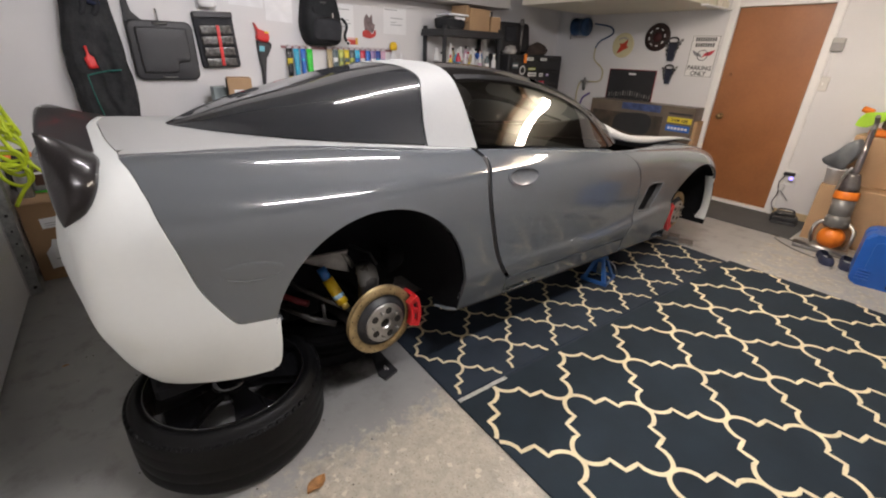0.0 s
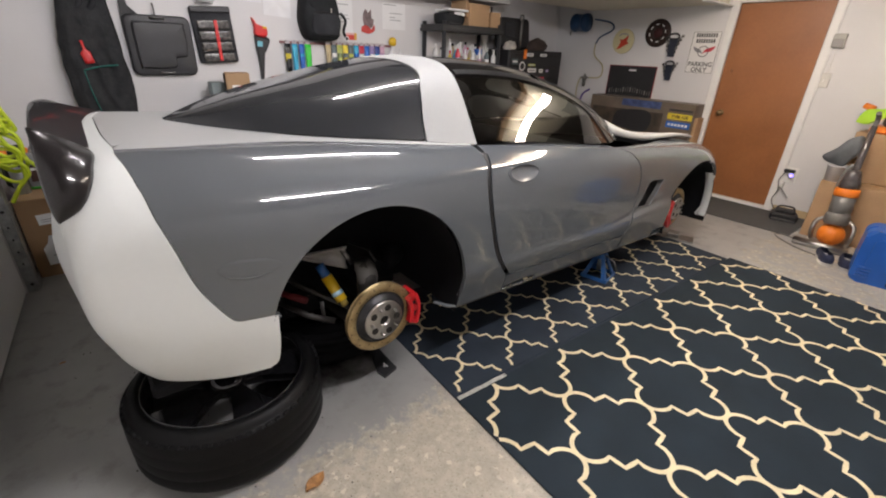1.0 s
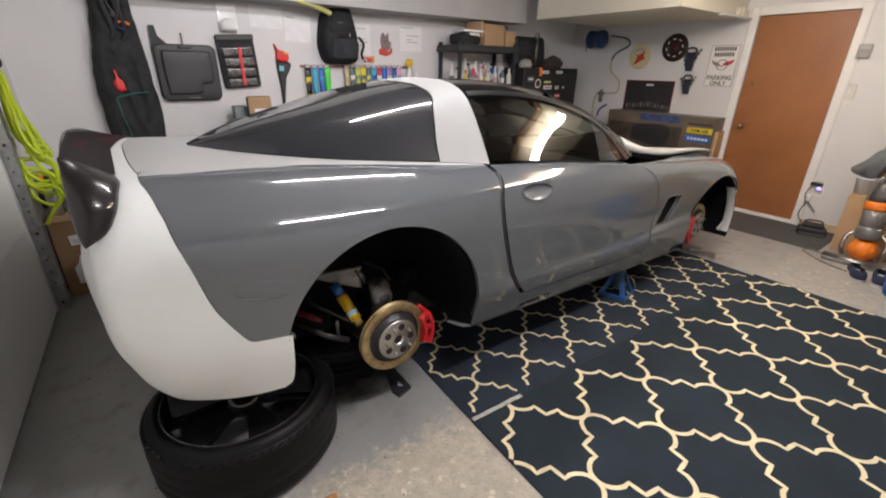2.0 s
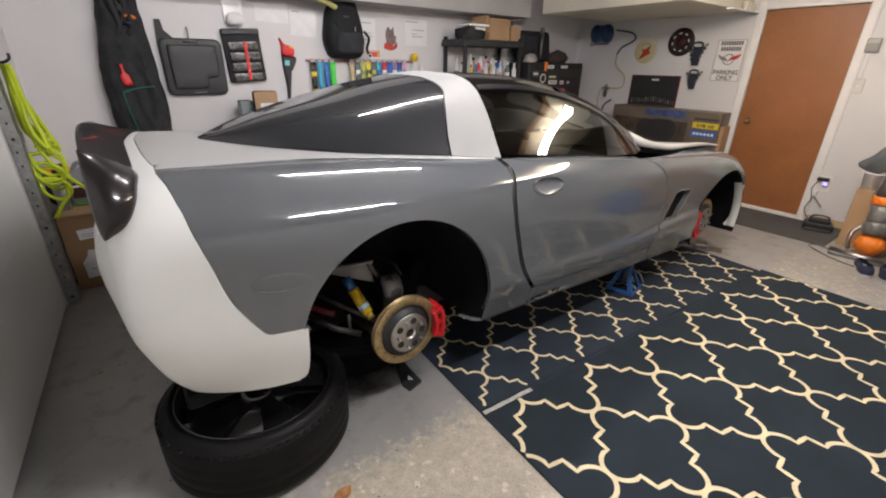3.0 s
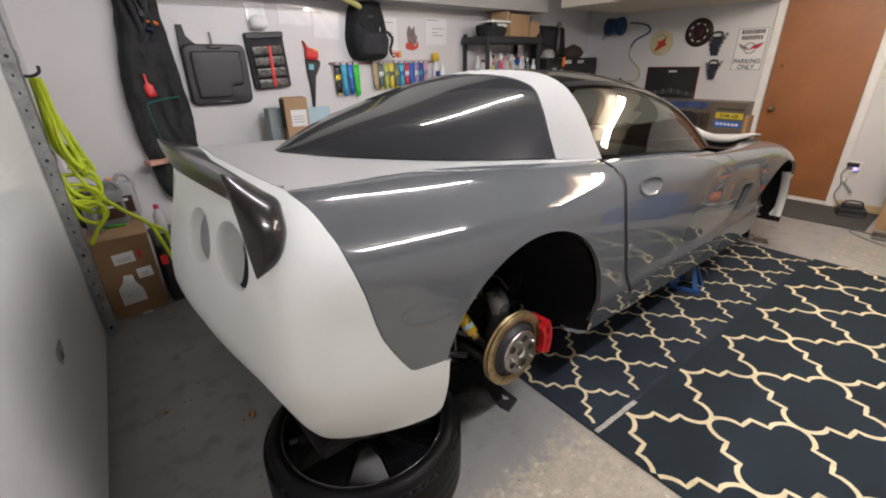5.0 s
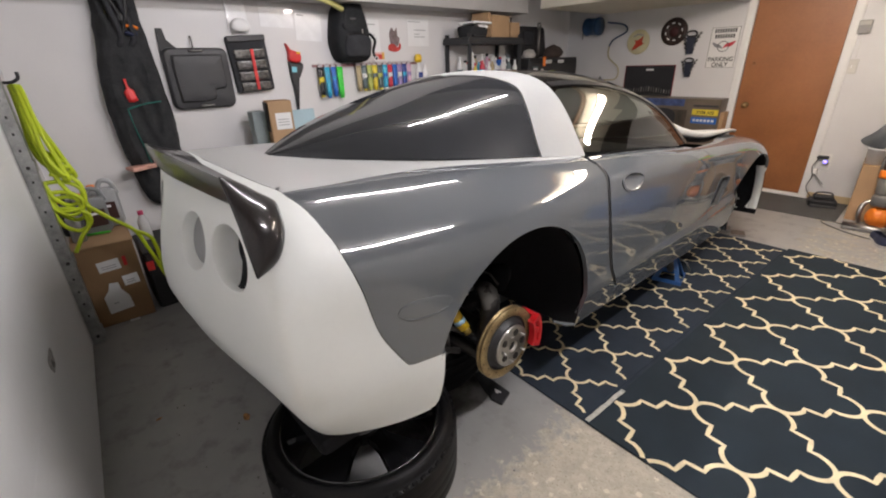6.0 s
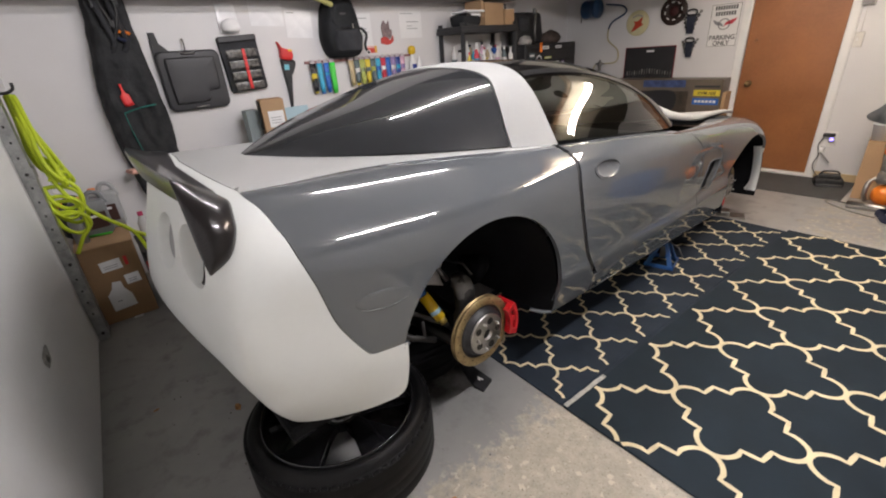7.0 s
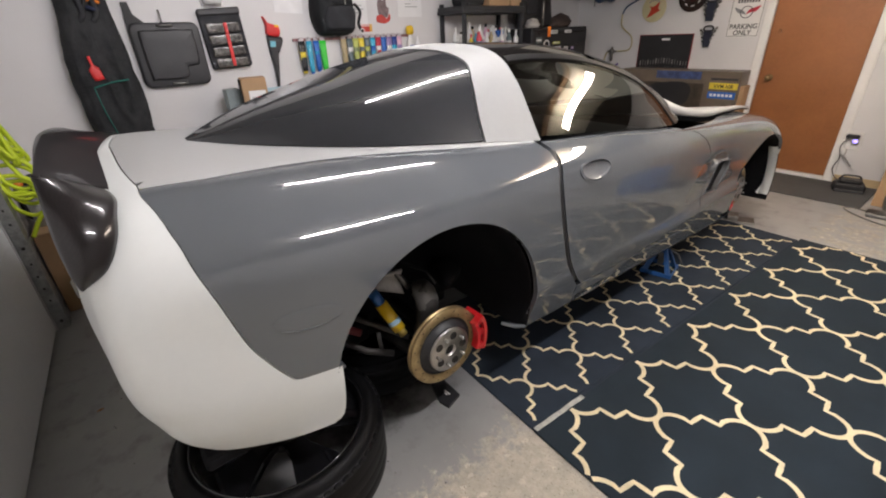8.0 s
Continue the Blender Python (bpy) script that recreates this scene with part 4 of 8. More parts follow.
def dished(cu, ru, rv, depth):
    def f(uv):
        uv = np.atleast_2d(uv)
        p = body(uv)
        d = 1e-3
        n = np.cross(body(uv + (d, 0)) - body(uv - (d, 0)), body(uv + (0, d)) - body(uv - (0, d)))
        n /= np.linalg.norm(n, axis=1, keepdims=True) + 1e-12
        n[n[:, 0] < 0] *= -1
        q = (((uv - cu) / (ru, rv)) ** 2).sum(1)
        return p - n * (depth * (1 - q).clip(0, 1) ** 0.7)[:, None]

    return f


bezel = panel("door_handle", body, oval(hc, 0.176, 0.385), M_GREY, car, BM, step=0.008, holes=[oval(hc, 0.153, 0.340)], inset=-0.004, rim=0.008, label="oval grey door handle recess")
panel("handle_cup", dished(hc, 0.156, 0.345, 0.020), oval(hc, 0.156, 0.345), mat("handle_cup_grey", (0.13, 0.137, 0.147), 0.4, vary=0.15, scale=20, coat=0.5), bezel, BM, step=0.006, inset=-0.0045, rim=0)
mc = on_side((-0.50, 0.585), (-0.50, 0.586))[0]
panel("side_marker", dished(mc, 0.27, 0.16, -0.0022), oval(mc, 0.27, 0.16), M_GREY, car, BM, step=0.008, rim=0.004, inset=-0.0012, label="smooth grey oval marker cover")
lip = [tuple(raked(p + (0.0015, 0, 0))) for p in body(oval(mc, 0.272, 0.162)[24:37])]
part("marker_lip", tube(bmesh.new(), lip, [0.0022 * math.sin(math.pi * (k + 0.6) / (len(lip) + 0.2)) + 0.0004 for k in range(len(lip))], 8), M_GREY, car, "rounded lower edge of the marker cover", True)

# the vent behind the front arch
dv = body(on_side(*duct))
bm = bmesh.new()
rows = [[bm.verts.new(tuple(raked((p[0] - d, p[1] + (0.0 if d < 0.02 else -0.015), p[2])))) for p in dv[::2]] for d in (0.0, 0.02, 0.07)]
for a, b in zip(rows, rows[1:]):
    for k in range(len(a)):
        bm.faces.new((a[k], a[(k + 1) % len(a)], b[(k + 1) % len(a)], b[k]))
bm.faces.new(rows[-1])
vent = part("side_vent", bm, mat("shaded_grey_plastic", (0.016, 0.017, 0.018), 0.5, vary=0.2), car, "dark vent behind the front wheel arch", True)
ring = [tuple(raked((p[0] - 0.002, p[1], p[2]))) for p in dv[::2]]
part("vent_lip", tube(bmesh.new(), ring, 0.005, 8, caps=False), M_GREY, vent, "rounded grey lip of the vent", True)

# tail spoiler in carbon weave with its corner caps


def carbon_material():
    m = bpy.data.materials.new("carbon_weave")
    m.use_nodes = True
    nt = m.node_tree
    b = nt.nodes["Principled BSDF"]
    tc, w1, w2 = nt.nodes.new("ShaderNodeTexCoord"), nt.nodes.new("ShaderNodeTexWave"), nt.nodes.new("ShaderNodeTexChecker")
    w1.inputs["Scale"].default_value, w2.inputs["Scale"].default_value = 260, 380
    for n in (w1, w2):
        nt.links.new(tc.outputs["Object"], n.inputs["Vector"])
    w2.inputs["Color1"].default_value, w2.inputs["Color2"].default_value = (0.009, 0.0075, 0.008, 1), (0.0145, 0.012, 0.0125, 1)
    nt.links.new(w2.outputs["Color"], b.inputs["Base Color"])
    b.inputs["Roughness"].default_value = 0.3
    b.inputs["Specular IOR Level"].default_value = 0.15
    b.inputs["Coat Weight"].default_value, b.inputs["Coat Roughness"].default_value = 0.5, 0.03
    return m


M_CARBON = carbon_material()
spoiler = new("spoiler")
spoiler.parent = car
tagged(spoiler, "carbon weave tail spoiler with a drooping corner cap")
bm = bmesh.new()
rows = []
for k in range(33):
    w = -0.72 + 1.43 * k / 32
    fold = max(0.0, 0.12 - w) / 0.84  # the far half curls forward round the tail
    y1, z1 = -0.888 + 0.095 * fold**1.4 + 0.016 * min(1.0, max(0.0, (w - 0.15) / 0.5)) ** 1.5, 0.953 - 0.022 * max(0.0, 0.35 - w) - 0.10 * fold**2.2
    cut = max(0.0, (w - 0.62) / 0.09)  # the mitre towards the corner cap
    z0 = 0.859 + 0.030 * (w + 0.15) / 0.9
    low = 0.11 * max(0.0, -w) ** 1.5
    z0 -= low
    sec = [(-0.770 - 0.100 * cut + 0.1 * fold, 0.889 + 0.064 * cut - low), (-0.800 - 0.070 * cut + 0.1 * fold, 0.898 + 0.056 * cut - low), (-0.845 - 0.026 * cut + 0.1 * fold, 0.922 + 0.031 * cut - low - 0.02 * fold), (y1 + 0.010, z1 - 0.004), (y1, z1), (y1 - 0.002, z1 - 0.006), (y1 + 0.004, (z0 + z1) / 2), (y1 + 0.016, z0), (y1 + 0.03, z0 + 0.004)]
    rows.append([bm.verts.new(tuple(raked((w, y, z)))) for y, z in sec])
for a, b in zip(rows, rows[1:]):
    for k in range(len(a) - 1):
        bm.faces.new((a[k], a[k + 1], b[k + 1], b[k]))
bmesh.ops.recalc_face_normals(bm, faces=bm.faces)
blade = part("blade", bm, M_CARBON, spoiler, "", True)
blade.data.set_sharp_from_angle(angle=radians(38))
# the corner cap: a bulging shell from the mitre down to a point beside the lamps
bm = bmesh.new()
left_edge = smoothed([(0.705, -0.872, 0.957), (0.745, -0.874, 0.905), (0.775, -0.875, 0.865), (0.794, -0.875, 0.82), (0.804, -0.873, 0.780), (0.800, -0.869, 0.751)], 6)
right_edge = smoothed([(0.625, -0.772, 0.888), (0.695, -0.764, 0.884), (0.742, -0.772, 0.866), (0.784, -0.786, 0.829), (0.806, -0.817, 0.782), (0.802, -0.866, 0.749)], 6)
rows = []
n = len(left_edge)
for k in range(n):
    row = []
    for j in range(17):
        f = j / 16
        q = left_edge[k].lerp(right_edge[k], f)
        out = 0.020 * math.sin(math.pi * f) ** 0.75 * math.sin(math.pi * min(1, 0.10 + 0.9 * k / (n - 1))) ** 0.6
        row.append(bm.verts.new(tuple(raked(q + Vector((out, -out * 0.15, out * 0.85))))))
    rows.append(row)
for a, b in zip(rows, rows[1:]):
    for j in range(16):
        bm.faces.new((a[j], a[j + 1], b[j + 1], b[j]))
bmesh.ops.recalc_face_normals(bm, faces=bm.faces)
bm.normal_update()
bmesh.ops.solidify(bm, geom=list(bm.faces), thickness=0.005)
part("corner_cap", bm, M_CARBON, spoiler, "glossy carbon corner cap", True)

# hood, propped a little at its rear edge
H_Y = [1.70, 1.86, 2.06, 2.4, 2.655, 2.95, 3.12]
H_W = [0.60, 0.645, 0.665, 0.66, 0.648, 0.615, 0.57]
H_E = [0.888, 0.853, 0.828, 0.819, 0.808, 0.780, 0.757]


def bonnet(uv):
    """The hood from its right edge (v = 0) over the middle (1) to its left edge (2); it lies tilted, lower on the far side."""
    uv = np.atleast_2d(uv)
    w, e = eased(uv[:, 0], H_Y, H_W), eased(uv[:, 0], H_Y, H_E)
    v = uv[:, 1].clip(0, 2)
    return np.stack([w * (1 - v), uv[:, 0], e - 0.105 * v + 0.022 * np.sin(v * np.pi / 2) + 0.085 * ((2.14 - uv[:, 0]) / 0.42).clip(0, 1) ** 1.2 * np.tanh(9 * v)], -1)


panel("hood", bonnet, np.concatenate([steps((1.70, 0), (3.12, 0), n=50), steps((3.12, 0), (3.12, 2), n=24)[1:], steps((3.12, 2), (1.70, 2), n=50)[1:], np.array(curve2([(1.70, 2), (1.78, 1.5), (1.82, 1), (1.78, 0.5), (1.70, 0)], 10))[1:-1]]), M_WHITE_DIM, car, (1.0, 0.6), step=0.03, rim=0.012, label="white hood standing slightly open")
us = np.linspace(1.74, 3.08, 36)
deep = ((2.95 - us) / 0.7).clip(0.25, 1)


def edge_strip(spec):
    """A strip along the hood's right edge; rows of (v, outwards, down)."""
    bm = bmesh.new()
    rows = []
    for v, out, down in spec:
        p = bonnet(np.stack([us, np.full(36, v)], -1)) + np.stack([np.full(36, out), np.zeros(36), -down * deep], -1)
        rows.append([bm.verts.new(tuple(q)) for q in raked(p)])
    for a, b in zip(rows, rows[1:]):
        for k in range(35):
            bm.faces.new((a[k], a[k + 1], b[k + 1], b[k]))
    bm.normal_update()
    bmesh.ops.solidify(bm, geom=list(bm.faces), thickness=0.006)
    return bm


part("hood_edge", edge_strip(((0.02, 0.004, 0.0), (0.0, 0.006, 0.006), (0.0, 0.009, 0.016), (0.0, 0.007, 0.028), (0.0, 0.0, 0.032))), M_WHITE_DIM, car, "rolled white edge of the hood", True)
# a black strip stands in for the shadow gap below the hood
bm = edge_strip(((0.0, -0.006, 0.026), (0.0, -0.004, 0.045), (0.0, -0.004, 0.064)))
part("hood_seal", bm, M_LINER, car, "black rubber seal below the hood's edge", True)
bm = bmesh.new()
box(bm, -0.62, 0.66, 1.66, 3.0, 0.50 + LIFT - RAKE * 2.3, 0.60 + LIFT - RAKE * 2.3, 0.01)
part("engine_bay", bm, M_LINER, car, "dark engine bay below the hood")

# cabin inside: dash, seats, wheel
bm = boxed(-0.70, 0.70, 1.30, 1.62, 0.55 + 0.12, 0.78 + 0.12, 0.05, segs=2)
part("dashboard", bm, M_MATBLACK, car, "black dashboard", True)
for x in (-0.36, 0.36):
    bm = box(bmesh.new(), x - 0.24, x + 0.24, 0.62, 1.12, 0.50, 0.62, 0.05, segs=2)
    box(bm, x - 0.23, x + 0.23, 0.52, 0.66, 0.58, 1.02, 0.05, Matrix.Translation((0, 0.59, 0.6)) @ pose(0, 0, 0, 18) @ Matrix.Translation((0, -0.59, -0.6)), segs=2)
    box(bm, x - 0.12, x + 0.12, 0.42, 0.50, 1.04, 1.20, 0.03, segs=2)
    part("seat", bm, M_MATBLACK, car, "black bucket seat", True)
bm = bmesh.new()
ring = [(-0.36 + 0.18 * math.cos(a), 1.20 + 0.07 * math.sin(a) + 0.02, 0.93 + 0.165 * math.sin(a)) for a in np.linspace(0, 2 * math.pi, 33)]
tube(bm, ring, 0.014, 8, caps=False)
tube(bm, [(-0.53, 1.22, 0.93), (-0.19, 1.22, 0.93)], 0.02, 8)
part("steering_wheel", bm, M_BLACK, car, "black steering wheel", True)


# brakes and links: built round the hub, the axle along x
def brake(hx, hy, hz, sg, front):
    """A hub with its drilled disc and red caliper; sg is the side."""
    m = Matrix.Translation((hx - CAR_X, hy - CAR_Y, hz)) @ pose(0, 0, 0, 0, 90 * sg, 0)
    disc = part("brake_disc", lathe(bmesh.new(), [(0.116, -0.048), (0.150, -0.048), (0.153, -0.046), (0.153, -0.040), (0.140, -0.039), (0.140, -0.032), (0.153, -0.031), (0.153, -0.024), (0.151, -0.022), (0.118, -0.022), (0.116, -0.024), (0.116, -0.048)], 64, m), M_ROTOR, car, "tan-rusted ventilated brake disc", True)
    part("disc_hat", lathe(bmesh.new(), [(0.1165, -0.026), (0.112, -0.030), (0.104, -0.028), (0.101, -0.022), (0.097, -0.020), (0.094, -0.006), (0.090, -0.004), (0.0, -0.004)], 48, m), M_MATBLACK, disc, "black disc hat", True)
    hub = part("hub", lathe(bmesh.new(), [(0.0, -0.012), (0.021, -0.012), (0.022, 0.006), (0.026, 0.0075), (0.031, 0.004), (0.080, 0.004), (0.087, 0.001), (0.088, -0.014), (0.080, -0.016), (0.0, -0.016)], 48, m), M_ALU, car, "machined aluminium hub face", True)
    for k in range(5):
        a = radians(72 * k + 20)
        hole = lathe(bmesh.new(), [(0.0, 0.0046), (0.0115, 0.0046), (0.0118, 0.0062), (0.0145, 0.0058), (0.015, 0.004)], 14, m @ Matrix.Translation((0.058 * math.cos(a), 0.058 * math.sin(a), 0.0)))
        part("bolt_hole", hole, M_STEEL, hub)
        a += radians(36)
        stud = tube(bmesh.new(), [m @ Vector((0.060 * math.cos(a), 0.060 * math.sin(a), 0.0)), m @ Vector((0.060 * math.cos(a), 0.060 * math.sin(a), 0.024))], 0.0055, 8)
        part("stud", stud, M_ALU, hub, "", True)
    part("axle_nut", lathe(bmesh.new(), [(0, 0.0), (0.008, 0.0), (0.009, -0.003), (0.015, -0.003), (0.016, -0.012)], 6, m), M_STEEL, hub)
    for k in range(12):
        a = radians(30 * k)
        for rr, da in ((0.126, 0), (0.141, 12)):
            q = m @ Vector((rr * math.cos(a + radians(da)), rr * math.sin(a + radians(da)), -0.0218))
            part("drilling", lathe(bmesh.new(), [(0, 0.0006), (0.0028, 0.0006), (0.003, 0)], 8, Matrix.Translation(q) @ pose(0, 0, 0, 0, 90 * sg, 0)), M_BLACK, disc)
    # caliper: a block bent along the disc's edge; its outer face is a frame with two deep windows and a middle rib
    mid = 3 if not front else 188

    wide = 1.55 if front else 1.0

    def arc_block(bm, a0, a1, r0, r1, z0, z1, n=6):
        a0, a1 = a0 * wide, a1 * wide
        rows = []
        for k in range(n + 1):
            a = radians(mid + a0 + (a1 - a0) * k / n)
            rows.append([bm.verts.new((hx - CAR_X + sg * z, hy - CAR_Y + r * math.cos(a), hz + r * math.sin(a))) for r, z in ((r0, z0), (r0, z1), (r1, z1), (r1, z0))])
        faces = [bm.faces.new((a[k], a[(k + 1) % 4], b[(k + 1) % 4], b[k])) for a, b in zip(rows, rows[1:]) for k in range(4)]
        faces += [bm.faces.new(rows[0]), bm.faces.new(rows[-1][::-1])]
        return bm

    bm = arc_block(bmesh.new(), -27, 27, 0.122, 0.174, -0.07, -0.052, 10)
    arc_block(bm, -27, 27, 0.1555, 0.174, -0.0525, -0.010, 10)
    arc_block(bm, -27, 27, 0.122, 0.138, -0.012, 0.020, 10)
    arc_block(bm, -27, 27, 0.158, 0.174, -0.012, 0.018, 10)
    arc_block(bm, -27, -18, 0.137, 0.159, -0.012, 0.0195)
    arc_block(bm, 19, 27, 0.137, 0.159, -0.012, 0.0195)
    arc_block(bm, -4, 5, 0.137, 0.159, -0.012, 0.014)
    bmesh.ops.recalc_face_normals(bm, faces=bm.faces)
    bmesh.ops.bevel(bm, geom=list(bm.edges), offset=0.0025, segments=1, affect="EDGES")
    cal = part("brake_caliper", bm, M_RED, car, "bright red painted brake caliper")
    for da in (-11, 12):
        part("brake_pad", arc_block(bmesh.new(), da - 6, da + 6, 0.138, 0.158, -0.020, 0.002), M_MATBLACK, cal, "black pad in the caliper's window")
    return hub


HX, HY, HZ = -0.892, 1.174, 0.378
brake(HX, HY, HZ, 1, False)
brake(-0.905, 3.829, 0.338, 1, True)
brake(2 * CAR_X - HX, HY, HZ, -1, False)
brake(2 * CAR_X + 0.905, 3.829, 0.338, -1, True)


def local(x, y, z):
    return (x - CAR_X, y - CAR_Y, z)


def rods(name, pts, r, material, label="", n=10):
    return part(name, tube(bmesh.new(), [local(*p) for p in pts], r, n), material, car, label, True)


# knuckle, damper, arms and shaft of the rear right corner
bm = bmesh.new()
tube(bm, smoothed([local(-0.985, 1.14, 0.30), local(-0.99, 1.15, 0.40), local(-1.0, 1.16, 0.48), local(-1.01, 1.165, 0.545), local(-1.035, 1.150, 0.585)], 5), [0.05] * 8 + [0.042] * 7 + [0.034] * 5 + [0.02], 12)
part("knuckle", bm, M_STEEL, car, "dark cast knuckle", True)
bm = bmesh.new()
for k, (h, w0, w1, d) in enumerate(((0.485, -1.02, -0.965, 0.035), (0.535, -1.03, -0.968, 0.045), (0.575, -1.045, -0.985, 0.045), (0.598, -1.06, -1.005, 0.034))):
    ring = [bm.verts.new(local(w0 + (w1 - w0) * (0.5 + 0.5 * math.cos(a)), 1.165 - 0.10 * max(0, h - 0.56) + d * math.sin(a), h)) for a in np.linspace(0, 2 * math.pi, 16, endpoint=False)]
    if k:
        for j in range(16):
            bm.faces.new((last[j], last[(j + 1) % 16], ring[(j + 1) % 16], ring[j]))
    last = ring
bm.faces.new(last)
part("knuckle_horn", bm, mat("weathered_cast_metal", (0.12, 0.115, 0.108), 0.6, 0.3, vary=0.12, scale=14, fine=140, bump=0.3), car, "weathered cast horn of the knuckle", True)
# a tapered, dished web: the upper arm
bm = bmesh.new()
rows = []
for k in range(9):
    f = k / 8
    c = Vector((-1.20 + 0.12 * f, 0.955 + 0.165 * f, 0.600 + 0.0 * f))
    h = 0.008 + 0.062 * f**0.8
    rows.append([bm.verts.new(local(c.x - 0.02 * math.sin(math.pi * j / 6), c.y, c.z - h * 0.7 + 1.5 * h * j / 6)) for j in range(7)])
for a, b in zip(rows, rows[1:]):
    for j in range(6):
        bm.faces.new((a[j], a[j + 1], b[j + 1], b[j]))
bm.normal_update()
bmesh.ops.solidify(bm, geom=list(bm.faces), thickness=0.012)
part("upper_arm", bm, mat("silver_cast_arm", (0.36, 0.35, 0.34), 0.5, 0.4, vary=0.2, scale=20, fine=140, bump=0.2), car, "silver cast upper arm", True)
rods("arm_bush", [(-1.10, 1.10, 0.645), (-1.07, 1.135, 0.575)], 0.011, M_CAST, "bright bush pin", 12)
damper = rods("damper", [(-1.045, 1.066, 0.436), (-1.100, 1.030, 0.535)], 0.0235, M_YELLOW, "yellow damper body", 16)
part("blue_collar", tube(bmesh.new(), [local(-1.100, 1.030, 0.535), local(-1.125, 1.014, 0.580)], 0.0195, 14), M_BLUE, damper, "blue damper top", True)
part("label_band", tube(bmesh.new(), [local(-1.057, 1.058, 0.458), local(-1.066, 1.0525, 0.474)], 0.0242, 14), mat("pale_blue_label", (0.35, 0.55, 0.7), 0.4), damper, "", True)
part("lower_eye", tube(bmesh.new(), [local(-1.033, 1.074, 0.415), local(-1.047, 1.065, 0.440)], 0.017, 10), mat("brass_sleeve", (0.45, 0.32, 0.08), 0.45, 0.6), damper, "brass sleeve at the damper's foot", True)
rods("lower_arm", [(-0.97, 1.16, 0.27), (-1.15, 1.12, 0.29), (-1.40, 1.08, 0.31)], [0.028, 0.024, 0.03], M_STEEL, "dark lower arm")
rods("tie_rod", [(-1.02, 1.085, 0.405), (-1.15, 0.93, 0.50), (-1.35, 0.85, 0.55)], 0.010, M_STEEL)
rods("drive_shaft", [(-0.98, 1.174, 0.378), (-1.10, 1.174, 0.40), (-1.45, 1.174, 0.42)], [0.05, 0.022, 0.022], M_STEEL, "dark steel drive shaft")
rods("cv_boot", [(-1.02, 1.174, 0.382), (-1.06, 1.174, 0.39), (-1.10, 1.174, 0.40)], [0.052, 0.042, 0.028], M_BLACK, "rubber boot")
rods("sway_bar", [(-1.03, 1.02, 0.36), (-1.06, 0.93, 0.40), (-1.20, 0.84, 0.44), (-1.5, 0.83, 0.44)], 0.013, M_STEEL, "dark steel sway bar")
rods("sway_link", [(-1.05, 0.985, 0.36), (-1.06, 0.985, 0.45)], 0.008, M_STEEL)
rods("brake_line", [(-0.99, 1.20, 0.60), (-1.03, 1.19, 0.64), (-1.12, 1.15, 0.65)], 0.005, M_BLACK)
rods("coolant_pipe", [(-1.12, 0.945, 0.437), (-1.25, 0.86, 0.45), (-1.5, 0.84, 0.45)], 0.014, mat("dull_red_pipe", (0.14, 0.01, 0.015), 0.6), "dull red pipe")
rods("muffler", [(-1.30, 0.50, 0.44), (-1.34, 0.78, 0.44)], 0.10, M_STEEL, "dark steel exhaust box", 18)
rods("spring", [(-1.02, 1.22, 0.26), (-1.7, 1.24, 0.24)], 0.02, M_BLACK, "black leaf spring")
rods("heat_duct", [(-1.06, 1.30, 0.52), (-1.12, 1.36, 0.54), (-1.22, 1.38, 0.50)], [0.02, 0.055, 0.05], M_LINER, "dark duct behind the disc", 14)
bm = box(bmesh.new(), *[v for p in zip(local(-1.62, 0.86, 0.24), local(-1.30, 1.50, 0.56)) for v in p], 0.03)
box(bm, *[v for p in zip(local(-1.34, 0.90, 0.30), local(-1.22, 1.04, 0.42)) for v in p], 0.02)
part("subframe", bm, M_LINER, car, "dirty black rear subframe")
# the undertray's loose black flap under the disc
strap = thing("plastic_flap", (-1.06, 1.24, 0.0), "black plastic flap lying on the floor under the brake", "plastic strip")
bm = bmesh.new()
top = [(-0.115, 0.012, 0.030), (-0.095, 0.045, 0.034), (-0.03, 0.050, 0.018), (0.075, 0.050, 0.014), (0.098, -0.028, 0.014), (0.048, -0.038, 0.014), (-0.01, -0.020, 0.016)]
a = [bm.verts.new(q) for q in top]
b = [bm.verts.new((x, y, max(0.0, z - 0.014))) for x, y, z in top]
bm.faces.new(a)
bm.faces.new(b[::-1])
for k in range(7):
    bm.faces.new((a[k], b[k], b[(k + 1) % 7], a[(k + 1) % 7]))
part("sheet", bm, M_MATBLACK, strap)
for k, (x, y) in enumerate(((0.018, 0.010), (0.030, 0.002), (0.036, 0.012))):
    part("scratch", boxed(x, x + 0.016, y, y + 0.006, 0.0165, 0.018), M_TRIM, strap, "white scratch on the sheet")

